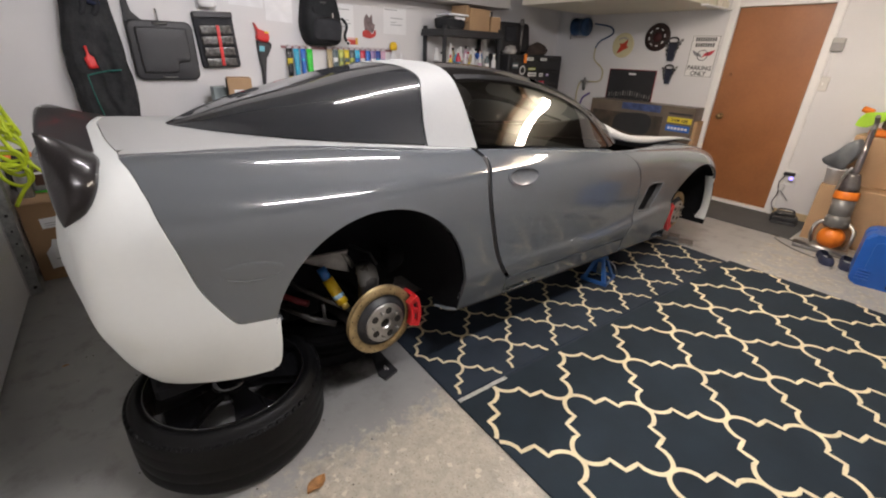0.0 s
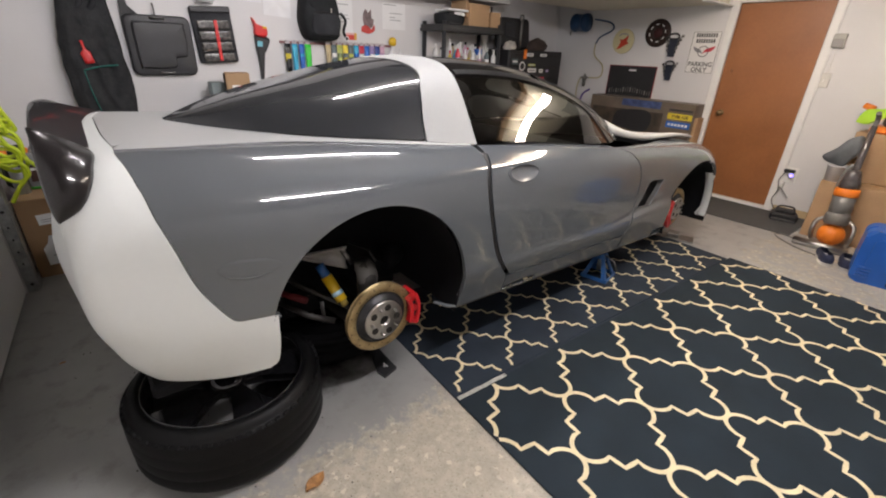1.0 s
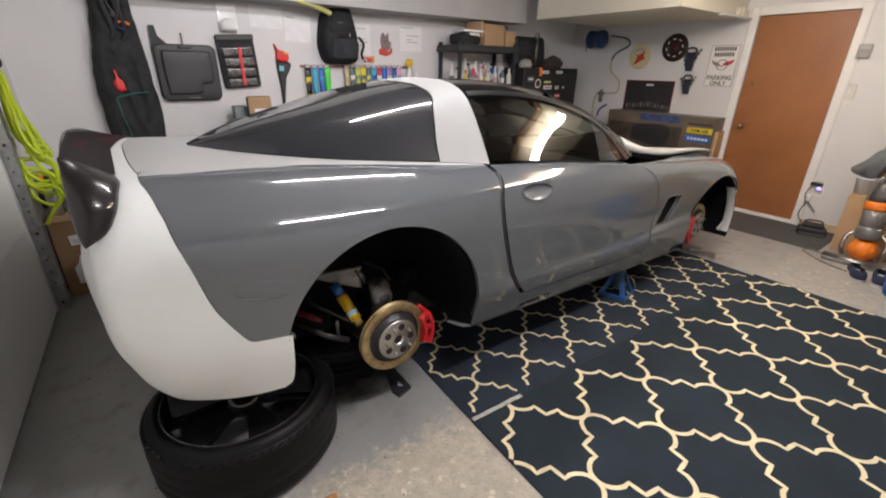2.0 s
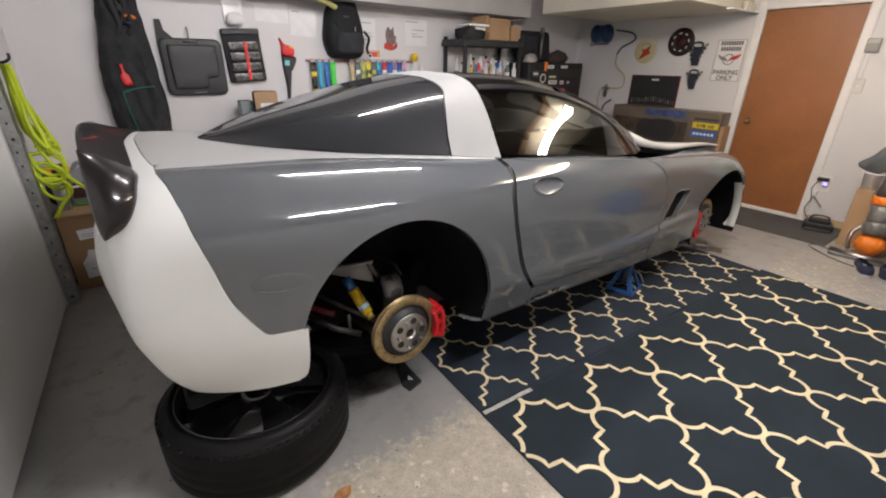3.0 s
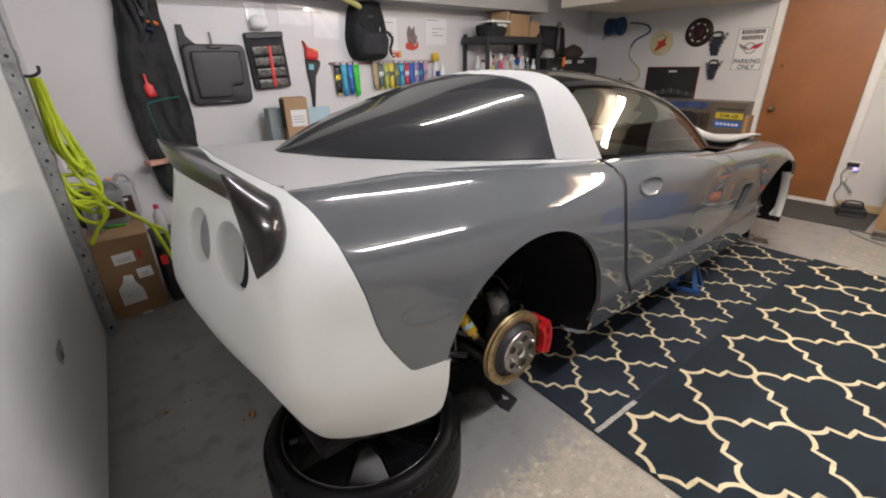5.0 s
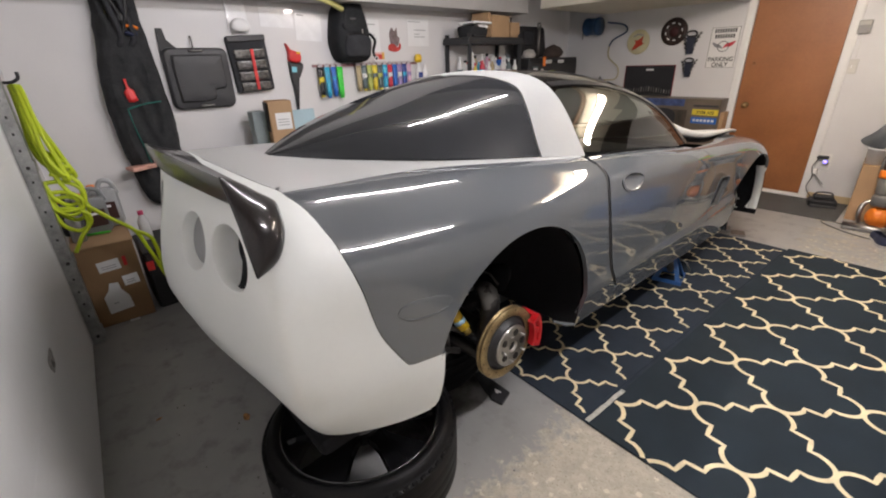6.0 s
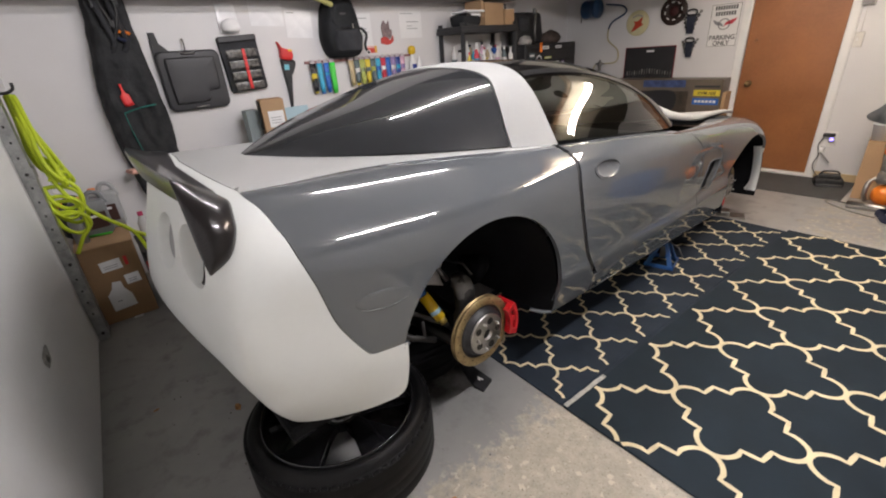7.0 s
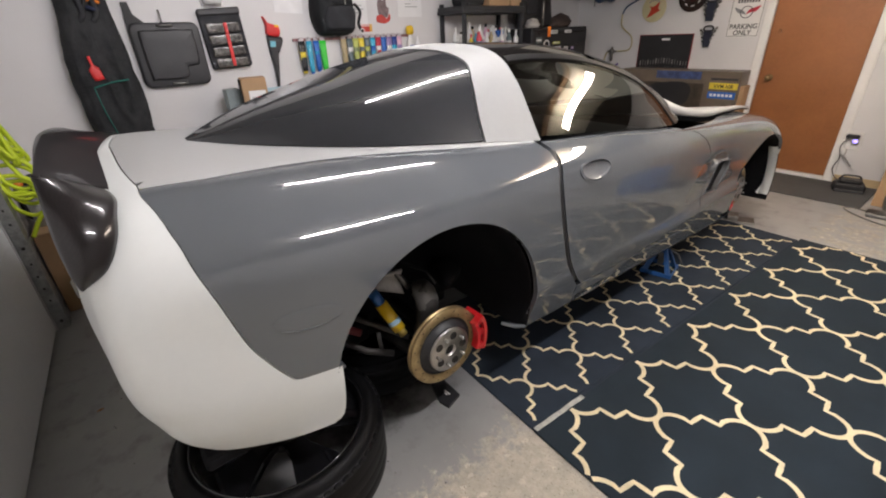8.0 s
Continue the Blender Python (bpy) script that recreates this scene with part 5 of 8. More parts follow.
# jack stand under the sill
def jack_stand(at, top, label):
    js = turned(thing("jack_stand", at, label, "jack stand", "jack stands under the car"), 12)
    h = top - 0.07
    for sx, sy in ((1, 1), (1, -1), (-1, 1), (-1, -1)):
        bm = bmesh.new()
        foot, head = Vector((0.085 * sx, 0.085 * sy, 0)), Vector((0.022 * sx, 0.022 * sy, h))
        for k, (dx, dy) in enumerate(((0.028, 0), (0, 0.028))):
            a = [bm.verts.new(foot + Vector(o)) for o in ((0, 0, 0), (-dx * sx, -dy * sy, 0))] + [bm.verts.new(head + Vector(o)) for o in ((-dx * sx * 0.7, -dy * sy * 0.7, 0), (0, 0, 0))]
            bm.faces.new(a)
        bm.normal_update()
        bmesh.ops.solidify(bm, geom=list(bm.faces), thickness=0.003)
        part("leg", bm, M_BLUE, js)
    for k in range(4):
        part("base_plate", boxed(-0.09, 0.09, 0.082, 0.088, 0.0, 0.028, 0.002, pose(0, 0, 0, 0, 0, 90 * k)), M_BLUE, js)
    part("collar", boxed(-0.028, 0.028, -0.028, 0.028, h - 0.05, h, 0.004), M_BLUE, js)
    bm = boxed(-0.016, 0.016, -0.012, 0.012, 0.05, top - 0.025, 0.003)
    for k in range(5):
        box(bm, 0.014, 0.022, -0.012, 0.012, 0.07 + k * 0.022, 0.082 + k * 0.022, 0.002)
    part("ratchet_post", bm, M_CAST, js, "toothed steel post")
    bm = box(box(boxed(-0.05, 0.05, -0.03, 0.03, top - 0.03, top - 0.015, 0.003), -0.05, -0.035, -0.03, 0.03, top - 0.018, top, 0.003), 0.035, 0.05, -0.03, 0.03, top - 0.018, top, 0.003)
    part("saddle", bm, M_CAST, js, "steel saddle")
    part("lever", tube(bmesh.new(), [(0.03, 0, h - 0.02), (0.09, 0.0, h - 0.05), (0.12, 0, h - 0.11)], 0.005, 8), M_CAST, js, "", True)
    return js


jack_stand((-0.955, 2.93, 0.008), 0.255, "blue steel jack stand under the car's sill")
jack_stand((2 * CAR_X + 0.955, 2.93, 0.0), 0.255, "blue steel jack stand under the car's sill")
plate = turned(thing("steel_plate", (-0.96, 4.12, 0.0), "grey steel plate on the floor below the front hub", "plate"), 20)
part("sheet", boxed(-0.16, 0.13, -0.06, 0.07, 0.0, 0.012, 0.003), M_CAST, plate)
bm = boxed(-0.07, 0.02, -0.05, 0.05, 0.012, 0.05, 0.006)
part("block", bm, M_CAST, plate)


# the loose wheel lying under the tail
def lying_wheel(at, r, w, label, rz, rubber):
    wh = turned(thing("wheel", at, label, "wheel", "loose wheels under the car"), rz)
    half = w / 2
    prof = [(r - 0.062, 0.012), (r - 0.058, 0.004), (r - 0.04, 0.0), (r - 0.02, 0.012), (r - 0.006, 0.034)]
    for k in range(4):
        z = 0.05 + k * (w - 0.10) / 3.6
        bulge = 0.004 * math.sin(math.pi * (z / w))
        prof += [(r + bulge, z), (r + bulge, z + 0.040), (r + bulge - 0.0004, z + 0.041), (r + bulge - 0.0004, z + 0.044)]
    prof += [(r - 0.004, w - 0.040), (r - 0.013, w - 0.022), (r - 0.026, w - 0.006), (r - 0.040, w), (r - 0.054, w - 0.005), (r - 0.062, w - 0.018), (r - 0.063, w - 0.04), (r - 0.062, 0.012)]
    tyre = part("tyre", lathe(bmesh.new(), prof, 96), rubber, wh, "worn black tyre", True)
    n = 64
    for k in range(n):
        a = 2 * math.pi * k / n
        m = pose(0, 0, 0, 0, 0, math.degrees(a))
        part("tread_block", boxed(r - 0.018, r + 0.0022, -0.0115, 0.0115, w - 0.072, w - 0.030, 0.004, m), rubber, tyre)
    part("bead_line", lathe(bmesh.new(), [(r - 0.054, w - 0.012), (r - 0.051, w - 0.007), (r - 0.047, w - 0.0065), (r - 0.045, w - 0.009)], 96), M_BLACK, tyre, "", True)
    rim = part("rim", lathe(bmesh.new(), [(r - 0.060, w - 0.012), (r - 0.056, w - 0.006), (r - 0.063, w - 0.004), (r - 0.069, w - 0.014), (r - 0.074, w - 0.05), (r - 0.088, 0.10), (r - 0.080, 0.03), (r - 0.061, 0.012), (r - 0.061, 0.02), (r - 0.076, 0.035), (r - 0.084, 0.10), (r - 0.067, w - 0.05), (r - 0.060, w - 0.012)], 96), M_GLOSSBLACK, wh, "gloss black alloy rim", True)
    hub = part("hub_centre", lathe(bmesh.new(), [(0, w - 0.025), (0.03, w - 0.025), (0.06, w - 0.035), (0.065, w - 0.05), (0.065, w - 0.09), (0, w - 0.09)], 32), M_GLOSSBLACK, rim, "", True)
    for k in range(5):
        m = pose(0, 0, 0, 0, 0, 72 * k)
        bm = prism(bmesh.new(), [(0.05, -0.030), (0.12, -0.030), (r - 0.11, -0.068), (r - 0.070, -0.105), (r - 0.070, 0.105), (r - 0.11, 0.068), (0.12, 0.030), (0.05, 0.030)], 0.035, m @ Matrix.Translation((0, 0, w - 0.085)) @ pose(0, 0, 0, 90), bevel=0.006)
        part("spoke", bm, M_GLOSSBLACK, rim)
    return wh


lying_wheel((-1.10, 0.603, 0.0), 0.334, 0.275, "worn black tyre on a black rim lying flat", 8, M_TYRE)
lying_wheel((-1.475, 1.165, 0.0), 0.325, 0.23, "black wheel lying flat under the rear axle", 40, M_LINER)

# ---------------------------------------------------------------- things on the west wall
M_FABRIC = mat("black_fabric", (0.022, 0.023, 0.025), 0.9, vary=0.35, scale=8, fine=260, bump=0.5, spec=0.2)
M_FABRIC2 = mat("charcoal_fabric", (0.035, 0.036, 0.04), 0.9, vary=0.3, scale=8, fine=260, bump=0.5, spec=0.2)
M_TEAL = mat("teal_piping", (0.01, 0.12, 0.10), 0.7)
M_ORANGE = mat("orange_plastic", (0.85, 0.22, 0.02), 0.4, vary=0.08)
M_REDP = mat("red_plastic", (0.65, 0.03, 0.03), 0.4, vary=0.1)
M_DARKGREY = mat("dark_grey_plastic", (0.035, 0.035, 0.038), 0.5, vary=0.2, fine=220, bump=0.2)
M_PAPER = mat("white_paper", (0.80, 0.80, 0.80), 0.8, vary=0.03, scale=8)
M_CLEAR = mat("cloudy_plastic_sheet", (0.86, 0.86, 0.87), 0.18, vary=0.05, scale=14, coat=1.0)
M_INK = mat("grey_ink", (0.30, 0.30, 0.31), 0.8)
M_GREENHOSE = mat("neon_hose", (0.50, 0.62, 0.02), 0.45, vary=0.15, scale=9)


def cushion(bm, outline, depth, m=None, puff=0.35, rings=5, inner=1):
    """A padded slab: an outline in y, z whose faces swell towards its middle, x from 0 to depth."""
    n = len(outline)
    cy, cz = sum(p[0] for p in outline) / n, sum(p[1] for p in outline) / n
    vs, rows = [], []
    spec = [(0.0, 1.0)] + [(1 - (1 - k / rings) ** 2, 1 - puff * (k / rings) ** 2.5) for k in range(1, rings + 1)] + [(1.02, (1 - puff) * (1 - k / (inner + 1)) + 0.03) for k in range(1, inner + 1)]
    for h, g in spec:
        rows.append([bm.verts.new((depth * h, cy + (y - cy) * g, cz + (z - cz) * g)) for y, z in outline])
    for a, b in zip(rows, rows[1:]):
        for k in range(n):
            bm.faces.new((a[k], a[(k + 1) % n], b[(k + 1) % n], b[k]))
    bm.faces.new(rows[0])
    bm.faces.new(rows[-1])
    for r in rows:
        vs += r
    if m is not None:
        bmesh.ops.transform(bm, matrix=m, verts=vs)
    return bm


def crumple(bm, amount, scale):
    for v in bm.verts:
        n = noise.noise_vector(v.co * scale)
        v.co += n * amount
    return bm


def creases(bm, amount, across, down):
    """Long folds in hanging cloth."""
    for v in bm.verts:
        if v.co.x > 0.01:
            v.co.x += amount * (1 - 2.6 * abs(noise.noise((v.co.y * across + v.co.z * down * 0.5, v.co.z * down, 3.1))))
    return bm


def flat(pts, per=6):
    return [(p.x, p.y) for p in smoothed([(a, b, 0) for a, b in pts + pts[:1]], per)][:-1]


# long garment bag
bag = thing("garment_bag", (WX, 0, 0), "long black fabric garment bag hanging on the wall", "bag")
out = flat([(0.50, 2.05), (0.60, 2.08), (0.69, 2.02), (0.715, 1.75), (0.745, 1.45), (0.76, 1.10), (0.755, 0.80), (0.75, 0.55), (0.60, 0.50), (0.47, 0.55), (0.425, 0.85), (0.40, 1.20), (0.42, 1.45), (0.47, 1.75)], 8)
bm = crumple(crumple(creases(cushion(bmesh.new(), out, 0.10, puff=0.25, rings=9, inner=14), 0.014, 11, 4), 0.014, 5), 0.006, 17)
part("body", crumple(bm, 0.006, 9), mat("black_quilted_fabric", (0.022, 0.023, 0.025), 0.75, vary=0.5, scale=14, fine=75, bump=1.0, spec=0.3), bag, "", True)
part("piping", tube(bmesh.new(), smoothed([(0.113, 0.50, 1.18), (0.117, 0.60, 1.205), (0.113, 0.70, 1.215)], 6), 0.006, 6), M_TEAL, bag, "teal piping", True)
part("piping", tube(bmesh.new(), smoothed([(0.114, 0.50, 1.18), (0.117, 0.51, 1.05), (0.114, 0.53, 0.92), (0.112, 0.545, 0.80)], 6), 0.004, 6), M_TEAL, bag, "teal piping", True)
part("red_tag", crumple(lathe(bmesh.new(), [(0, 0), (0.028, 0.002), (0.030, 0.02), (0.028, 0.065), (0.016, 0.085), (0.008, 0.10), (0.008, 0.14), (0, 0.142)], 24, Matrix.Translation((0.122, 0.545, 1.225)) @ pose(0, 0, 0, 8, 0, 0) @ Matrix.Diagonal((0.5, 1, 1, 1))), 0.007, 34), M_REDP, bag, "small red bottle-shaped tag", True)
for y0 in (0.53, 0.60):
    part("carry_strap", tube(bmesh.new(), smoothed([(0.11, y0, 2.0), (0.13, y0 + 0.02, 1.8), (0.12, y0 + 0.05, 1.62), (0.10, y0 + 0.02, 1.56)], 6), 0.018, 8), M_FABRIC2, bag, "", True)
part("clip", tube(bmesh.new(), smoothed([(0.115, 0.605, 1.665), (0.132, 0.64, 1.675), (0.115, 0.68, 1.66)], 5), 0.010, 8), M_ORANGE, bag, "orange clip", True)
part("clip", tube(bmesh.new(), smoothed([(0.112, 0.60, 1.64), (0.13, 0.635, 1.625), (0.112, 0.665, 1.63)], 5), 0.014, 8), mat("navy_strap", (0.012, 0.018, 0.05), 0.8), bag, "navy strap loop", True)

for y0, z0, y1, z1 in ((0.50, 1.95, 0.62, 1.62), (0.66, 1.92, 0.57, 1.58), (0.545, 2.0, 0.55, 1.70)):
    part("webbing", tube(bmesh.new(), smoothed([(0.115, y0, z0), (0.14, (y0 + y1) / 2 + 0.02, (z0 + z1) / 2), (0.115, y1, z1)], 6), 0.011, 8), M_BLACK, bag, "", True)
for y0, z0 in ((0.535, 1.83), (0.655, 1.84), (0.60, 1.72)):
    part("buckle", boxed(0.125, 0.142, y0 - 0.016, y0 + 0.016, z0 - 0.02, z0 + 0.02, 0.004), M_DARKGREY, bag)
# hanging seat pad
pad = thing("seat_pad", (WX, 0, 0), "black moulded folding seat pad hung on a hook", "seat pad")
out = [(1.005 + y, 1.345 + z) for y, z in rounded(0.43, 0.41, 0.05)]
part("shell", cushion(bmesh.new(), out, 0.05, puff=0.08), M_DARKGREY, pad, "", True)
inner = flat([(0.86, 1.50), (1.14, 1.50), (1.165, 1.47), (1.165, 1.30), (1.13, 1.275), (1.08, 1.265), (1.06, 1.20), (0.87, 1.195), (0.845, 1.22), (0.84, 1.47)], 4)
part("raised_panel", cushion(bmesh.new(), inner, 0.022, Matrix.Translation((0.048, 0, 0)), 0.06), M_DARKGREY, pad, "raised seat panel", True)
part("groove", tube(bmesh.new(), [(0.051, y, z) for y, z in inner + inner[:1]], 0.005, 6), M_BLACK, pad, "", True)
for z in (1.53, 1.162):
    part("grip", tube(bmesh.new(), smoothed([(0.048, 0.96, z), (0.066, 0.975, z), (0.066, 1.035, z), (0.048, 1.05, z)], 4), 0.007, 8), M_CAST, pad, "metal grip", True)
bm = prism(bmesh.new(), [(0.79, 1.50), (0.80, 1.67), (0.835, 1.67), (0.845, 1.60), (0.90, 1.545)], 0.02, pose(0, 0, 0, 0, 0, 90) @ Matrix.Diagonal((1, -1, 1, 1)))
part("strap", bm, M_BLACK, pad)
part("wall_hook", tube(bmesh.new(), smoothed([(0.0, 1.0, 1.62), (0.02, 1.0, 1.62), (0.03, 1.0, 1.58), (0.02, 1.0, 1.55)], 4), 0.005, 8), M_CAST, pad, "steel hook", True)

# tool organiser with clear pockets and a red band
org = turned(thing("tool_organiser", (WX, 1.385, 1.435), "dark grey hanging organiser with clear pockets and red band", "organiser"), rx=3)
part("back_panel", cushion(bmesh.new(), rounded(0.29, 0.40, 0.02), 0.035, puff=0.05), M_FABRIC2, org, "", True)
part("frame_top", boxed(0.03, 0.05, -0.145, 0.145, 0.155, 0.20, 0.008), M_DARKGREY, org)
M_POCKET = mat("clear_pocket", (0.035, 0.035, 0.035), 0.25, vary=0.5, scale=40, fine=120, coat=0.6, second=(0.15, 0.14, 0.13))
for k in range(4):
    z0 = 0.075 - k * 0.078
    p = part("pocket", crumple(cushion(bmesh.new(), [(y, z0 + z) for y, z in rounded(0.23, 0.062, 0.01)], 0.022, Matrix.Translation((0.034, 0, 0)), 0.1), 0.004, 25), M_POCKET, org, "clear pocket of small tools", True)
    part("pocket_edge", boxed(0.045, 0.058, -0.12, 0.12, z0 - 0.036, z0 - 0.030, 0.002), M_BLACK, p)
part("red_band", boxed(0.056, 0.064, 0.0, 0.024, -0.185, 0.105, 0.003, pose(0, 0, 0, -2)), M_REDP, org, "red plastic band")

# clear bag with white ball above it
lump = thing("plastic_bag", (WX, 1.35, 1.655), "clear plastic bag with white foam inside", "bag")
part("foam", lathe(bmesh.new(), [(0, 0), (0.055, 0.004), (0.07, 0.03), (0.06, 0.07), (0.03, 0.09), (0, 0.095)], 20, Matrix.Translation((0.045, 0, 0)) @ Matrix.Diagonal((0.6, 1, 1, 1))), M_PAPER, lump, "", True)
part("film", crumple(cushion(bmesh.new(), [(y, 0.10 + z) for y, z in rounded(0.15, 0.22, 0.02)], 0.012), 0.004, 18), M_CLEAR, lump, "", True)

# sheets in plastic sleeves, papers and notes on the wall
def sheet(y0, y1, z0, z1, label, lines=(), material=None, tilt=0.0):
    s = turned(thing("paper_sheet", (WX + 0.001, (y0 + y1) / 2, (z0 + z1) / 2), label, "paper", "papers pinned to the wall"), rx=tilt)
    w, h = (y1 - y0) / 2, (z1 - z0) / 2
    bm = boxed(0.001, 0.003, -w, w, -h, h)
    part("page", bm, material or M_PAPER, s)
    for k, (fz, a, b) in enumerate(lines):
        part("text_bar", boxed(0.0032, 0.0038, -w + 2 * w * a, -w + 2 * w * b, -h + 2 * h * fz - 0.003, -h + 2 * h * fz + 0.003), M_INK, s, "line of illegible print")
    return s


sheet(1.52, 1.79, 1.695, 1.86, "white sheet in a clear plastic sleeve", material=M_CLEAR, tilt=-2)
sheet(1.80, 2.03, 1.60, 1.80, "white printed page in a plastic sleeve", [(0.93, 0.08, 0.35)], M_CLEAR, -3)
sheet(2.45, 2.62, 1.50, 1.78, "white printed page on the wall", [(0.86, 0.1, 0.75), (0.55, 0.05, 0.7), (0.45, 0.05, 0.8), (0.35, 0.05, 0.6)])
sheet(2.95, 3.22, 1.56, 1.80, "white page with faint handwriting", [(0.9, 0.05, 0.6), (0.6, 0.3, 0.85), (0.45, 0.3, 0.55), (0.35, 0.3, 0.8)])
art = thing("picture_cutout", (WX + 0.001, 2.79, 1.60), "grey and red paper cut-out stuck on the wall", "picture")
part("grey_shape", prism(bmesh.new(), flat([(-0.05, -0.02), (-0.06, 0.06), (-0.03, 0.12), (0.0, 0.09), (0.03, 0.12), (0.035, 0.05), (0.06, 0.03), (0.03, -0.04)], 4), 0.003, pose(0.003, 0, 0, 0, 0, 90)), mat("grey_print", (0.20, 0.15, 0.15), 0.7, vary=0.4, scale=30), art)
part("red_shape", prism(bmesh.new(), flat([(-0.08, -0.075), (-0.075, -0.03), (-0.02, -0.02), (0.03, -0.05), (0.06, -0.01), (0.065, -0.06), (0.0, -0.09)], 4), 0.003, pose(0.006, 0, 0, 0, 0, 90)), mat("red_print", (0.55, 0.06, 0.05), 0.6, vary=0.2, scale=30), art)
note = thing("price_label", (WX + 0.001, 2.60, 1.478), "small red and yellow label on the wall", "label")
part("card", boxed(0, 0.003, -0.055, 0.055, -0.03, 0.03), mat("red_card", (0.62, 0.07, 0.05), 0.6), note)
part("card_top", boxed(0.003, 0.004, -0.055, 0.055, 0.012, 0.03), mat("pink_card", (0.75, 0.45, 0.42), 0.6), note)
part("card_side", boxed(0.004, 0.005, 0.03, 0.055, -0.03, 0.03), mat("yellow_card", (0.75, 0.45, 0.08), 0.6), note)

# folding saw in its red-topped holster
hol = turned(thing("saw_holster", (WX, 1.735, 1.31), "black tapered saw holster with a red top", "holster"), rx=-5)
part("sheath", cushion(bmesh.new(), flat([(-0.055, 0.135), (0.06, 0.13), (0.062, 0.09), (0.03, 0.06), (0.015, -0.10), (0.004, -0.26), (-0.006, -0.26), (-0.02, -0.10), (-0.045, 0.04)], 4), 0.04, puff=0.3), M_MATBLACK, hol, "", True)
part("red_top", cushion(bmesh.new(), flat([(-0.075, 0.265), (-0.045, 0.225), (0.045, 0.20), (0.04, 0.13), (-0.05, 0.135), (-0.055, 0.20)], 3), 0.045, puff=0.2), M_REDP, hol, "red plastic grip", True)
part("teal_label", boxed(0.036, 0.042, -0.04, 0.005, 0.05, 0.095, 0.004), mat("light_blue_label", (0.20, 0.55, 0.65), 0.5), hol)
part("yellow_label", boxed(0.044, 0.05, 0.005, 0.04, 0.195, 0.21, 0.003), M_YELLOW, hol)

# backpack
bp = thing("backpack", (WX, 2.26, 1.62), "dark charcoal backpack hanging on the wall", "backpack")
out = flat([(-0.138, 0.20), (-0.078, 0.30), (0.0, 0.33), (0.075, 0.30), (0.125, 0.20), (0.165, 0.0), (0.17, -0.12), (0.13, -0.185), (0.0, -0.195), (-0.13, -0.18), (-0.175, -0.08), (-0.175, 0.05)], 6)
part("main_bag", crumple(creases(cushion(bmesh.new(), out, 0.17, puff=0.3, inner=8), 0.012, 9, 14), 0.008, 9), M_FABRIC, bp, "", True)
part("front_pocket", crumple(cushion(bmesh.new(), flat([(-0.11, 0.02), (0.12, 0.02), (0.135, -0.10), (0.10, -0.15), (-0.09, -0.15), (-0.125, -0.10)], 5), 0.05, Matrix.Translation((0.15, 0, 0)), 0.25, inner=6), 0.009, 16), M_FABRIC2, bp, "front pocket", True)
part("upper_pocket", crumple(cushion(bmesh.new(), flat([(-0.09, 0.22), (0.08, 0.22), (0.11, 0.06), (-0.11, 0.06)], 5), 0.03, Matrix.Translation((0.155, 0, 0)), 0.25, inner=6), 0.009, 15), M_FABRIC, bp, "upper pocket", True)
part("zip_pull", boxed(0.192, 0.197, 0.052, 0.060, 0.03, 0.065, 0.001), M_ALU, bp)
part("side_strap", tube(bmesh.new(), smoothed([(0.10, 0.185, 0.04), (0.12, 0.225, -0.02), (0.11, 0.205, -0.10), (0.10, 0.225, -0.15), (0.10, 0.245, -0.17)], 5), 0.012, 8), M_FABRIC, bp, "", True)
part("ring", tube(bmesh.new(), [(0.11, 0.235 + 0.018 * math.cos(a), -0.165 + 0.018 * math.sin(a)) for a in np.linspace(0, 6.28, 16)], 0.004, 6), M_PAPER, bp, "", True)
part("haul_loop", tube(bmesh.new(), smoothed([(0.05, -0.04, 0.32), (0.07, 0.0, 0.37), (0.05, 0.04, 0.32)], 5), 0.010, 8), M_FABRIC, bp, "", True)

for y0 in (-0.07, 0.06):
    part("shoulder_strap", tube(bmesh.new(), smoothed([(0.03, y0, 0.30), (0.06, y0 * 0.8, 0.37), (0.03, y0 * 0.5, 0.44)], 6), 0.014, 8), M_FABRIC2, bp, "", True)
part("zip_line", tube(bmesh.new(), smoothed([(0.185, -0.10, 0.02), (0.19, 0.0, 0.035), (0.185, 0.11, 0.02)], 6), 0.003, 6), M_BLACK, bp, "", True)
part("name_patch", boxed(0.186, 0.188, -0.05, 0.03, 0.135, 0.15), M_DARKGREY, bp)
# rack rail with hanging tubes and bottles
rack = thing("hanger_rail", (WX, 1.90, 1.405), "thin red and grey rail with small hooks", "rail")
part("bar", boxed(0.0, 0.014, 0.0, 1.17, -0.01, 0.012, 0.002), mat("dull_red_rail", (0.32, 0.16, 0.16), 0.5), rack)
for k in range(16):
    part("peg", tube(bmesh.new(), [(0.012, 0.04 + k * 0.073, 0.002), (0.05, 0.04 + k * 0.073, 0.006), (0.056, 0.04 + k * 0.073, 0.018)], 0.003, 6), M_CAST, rack, "", True)


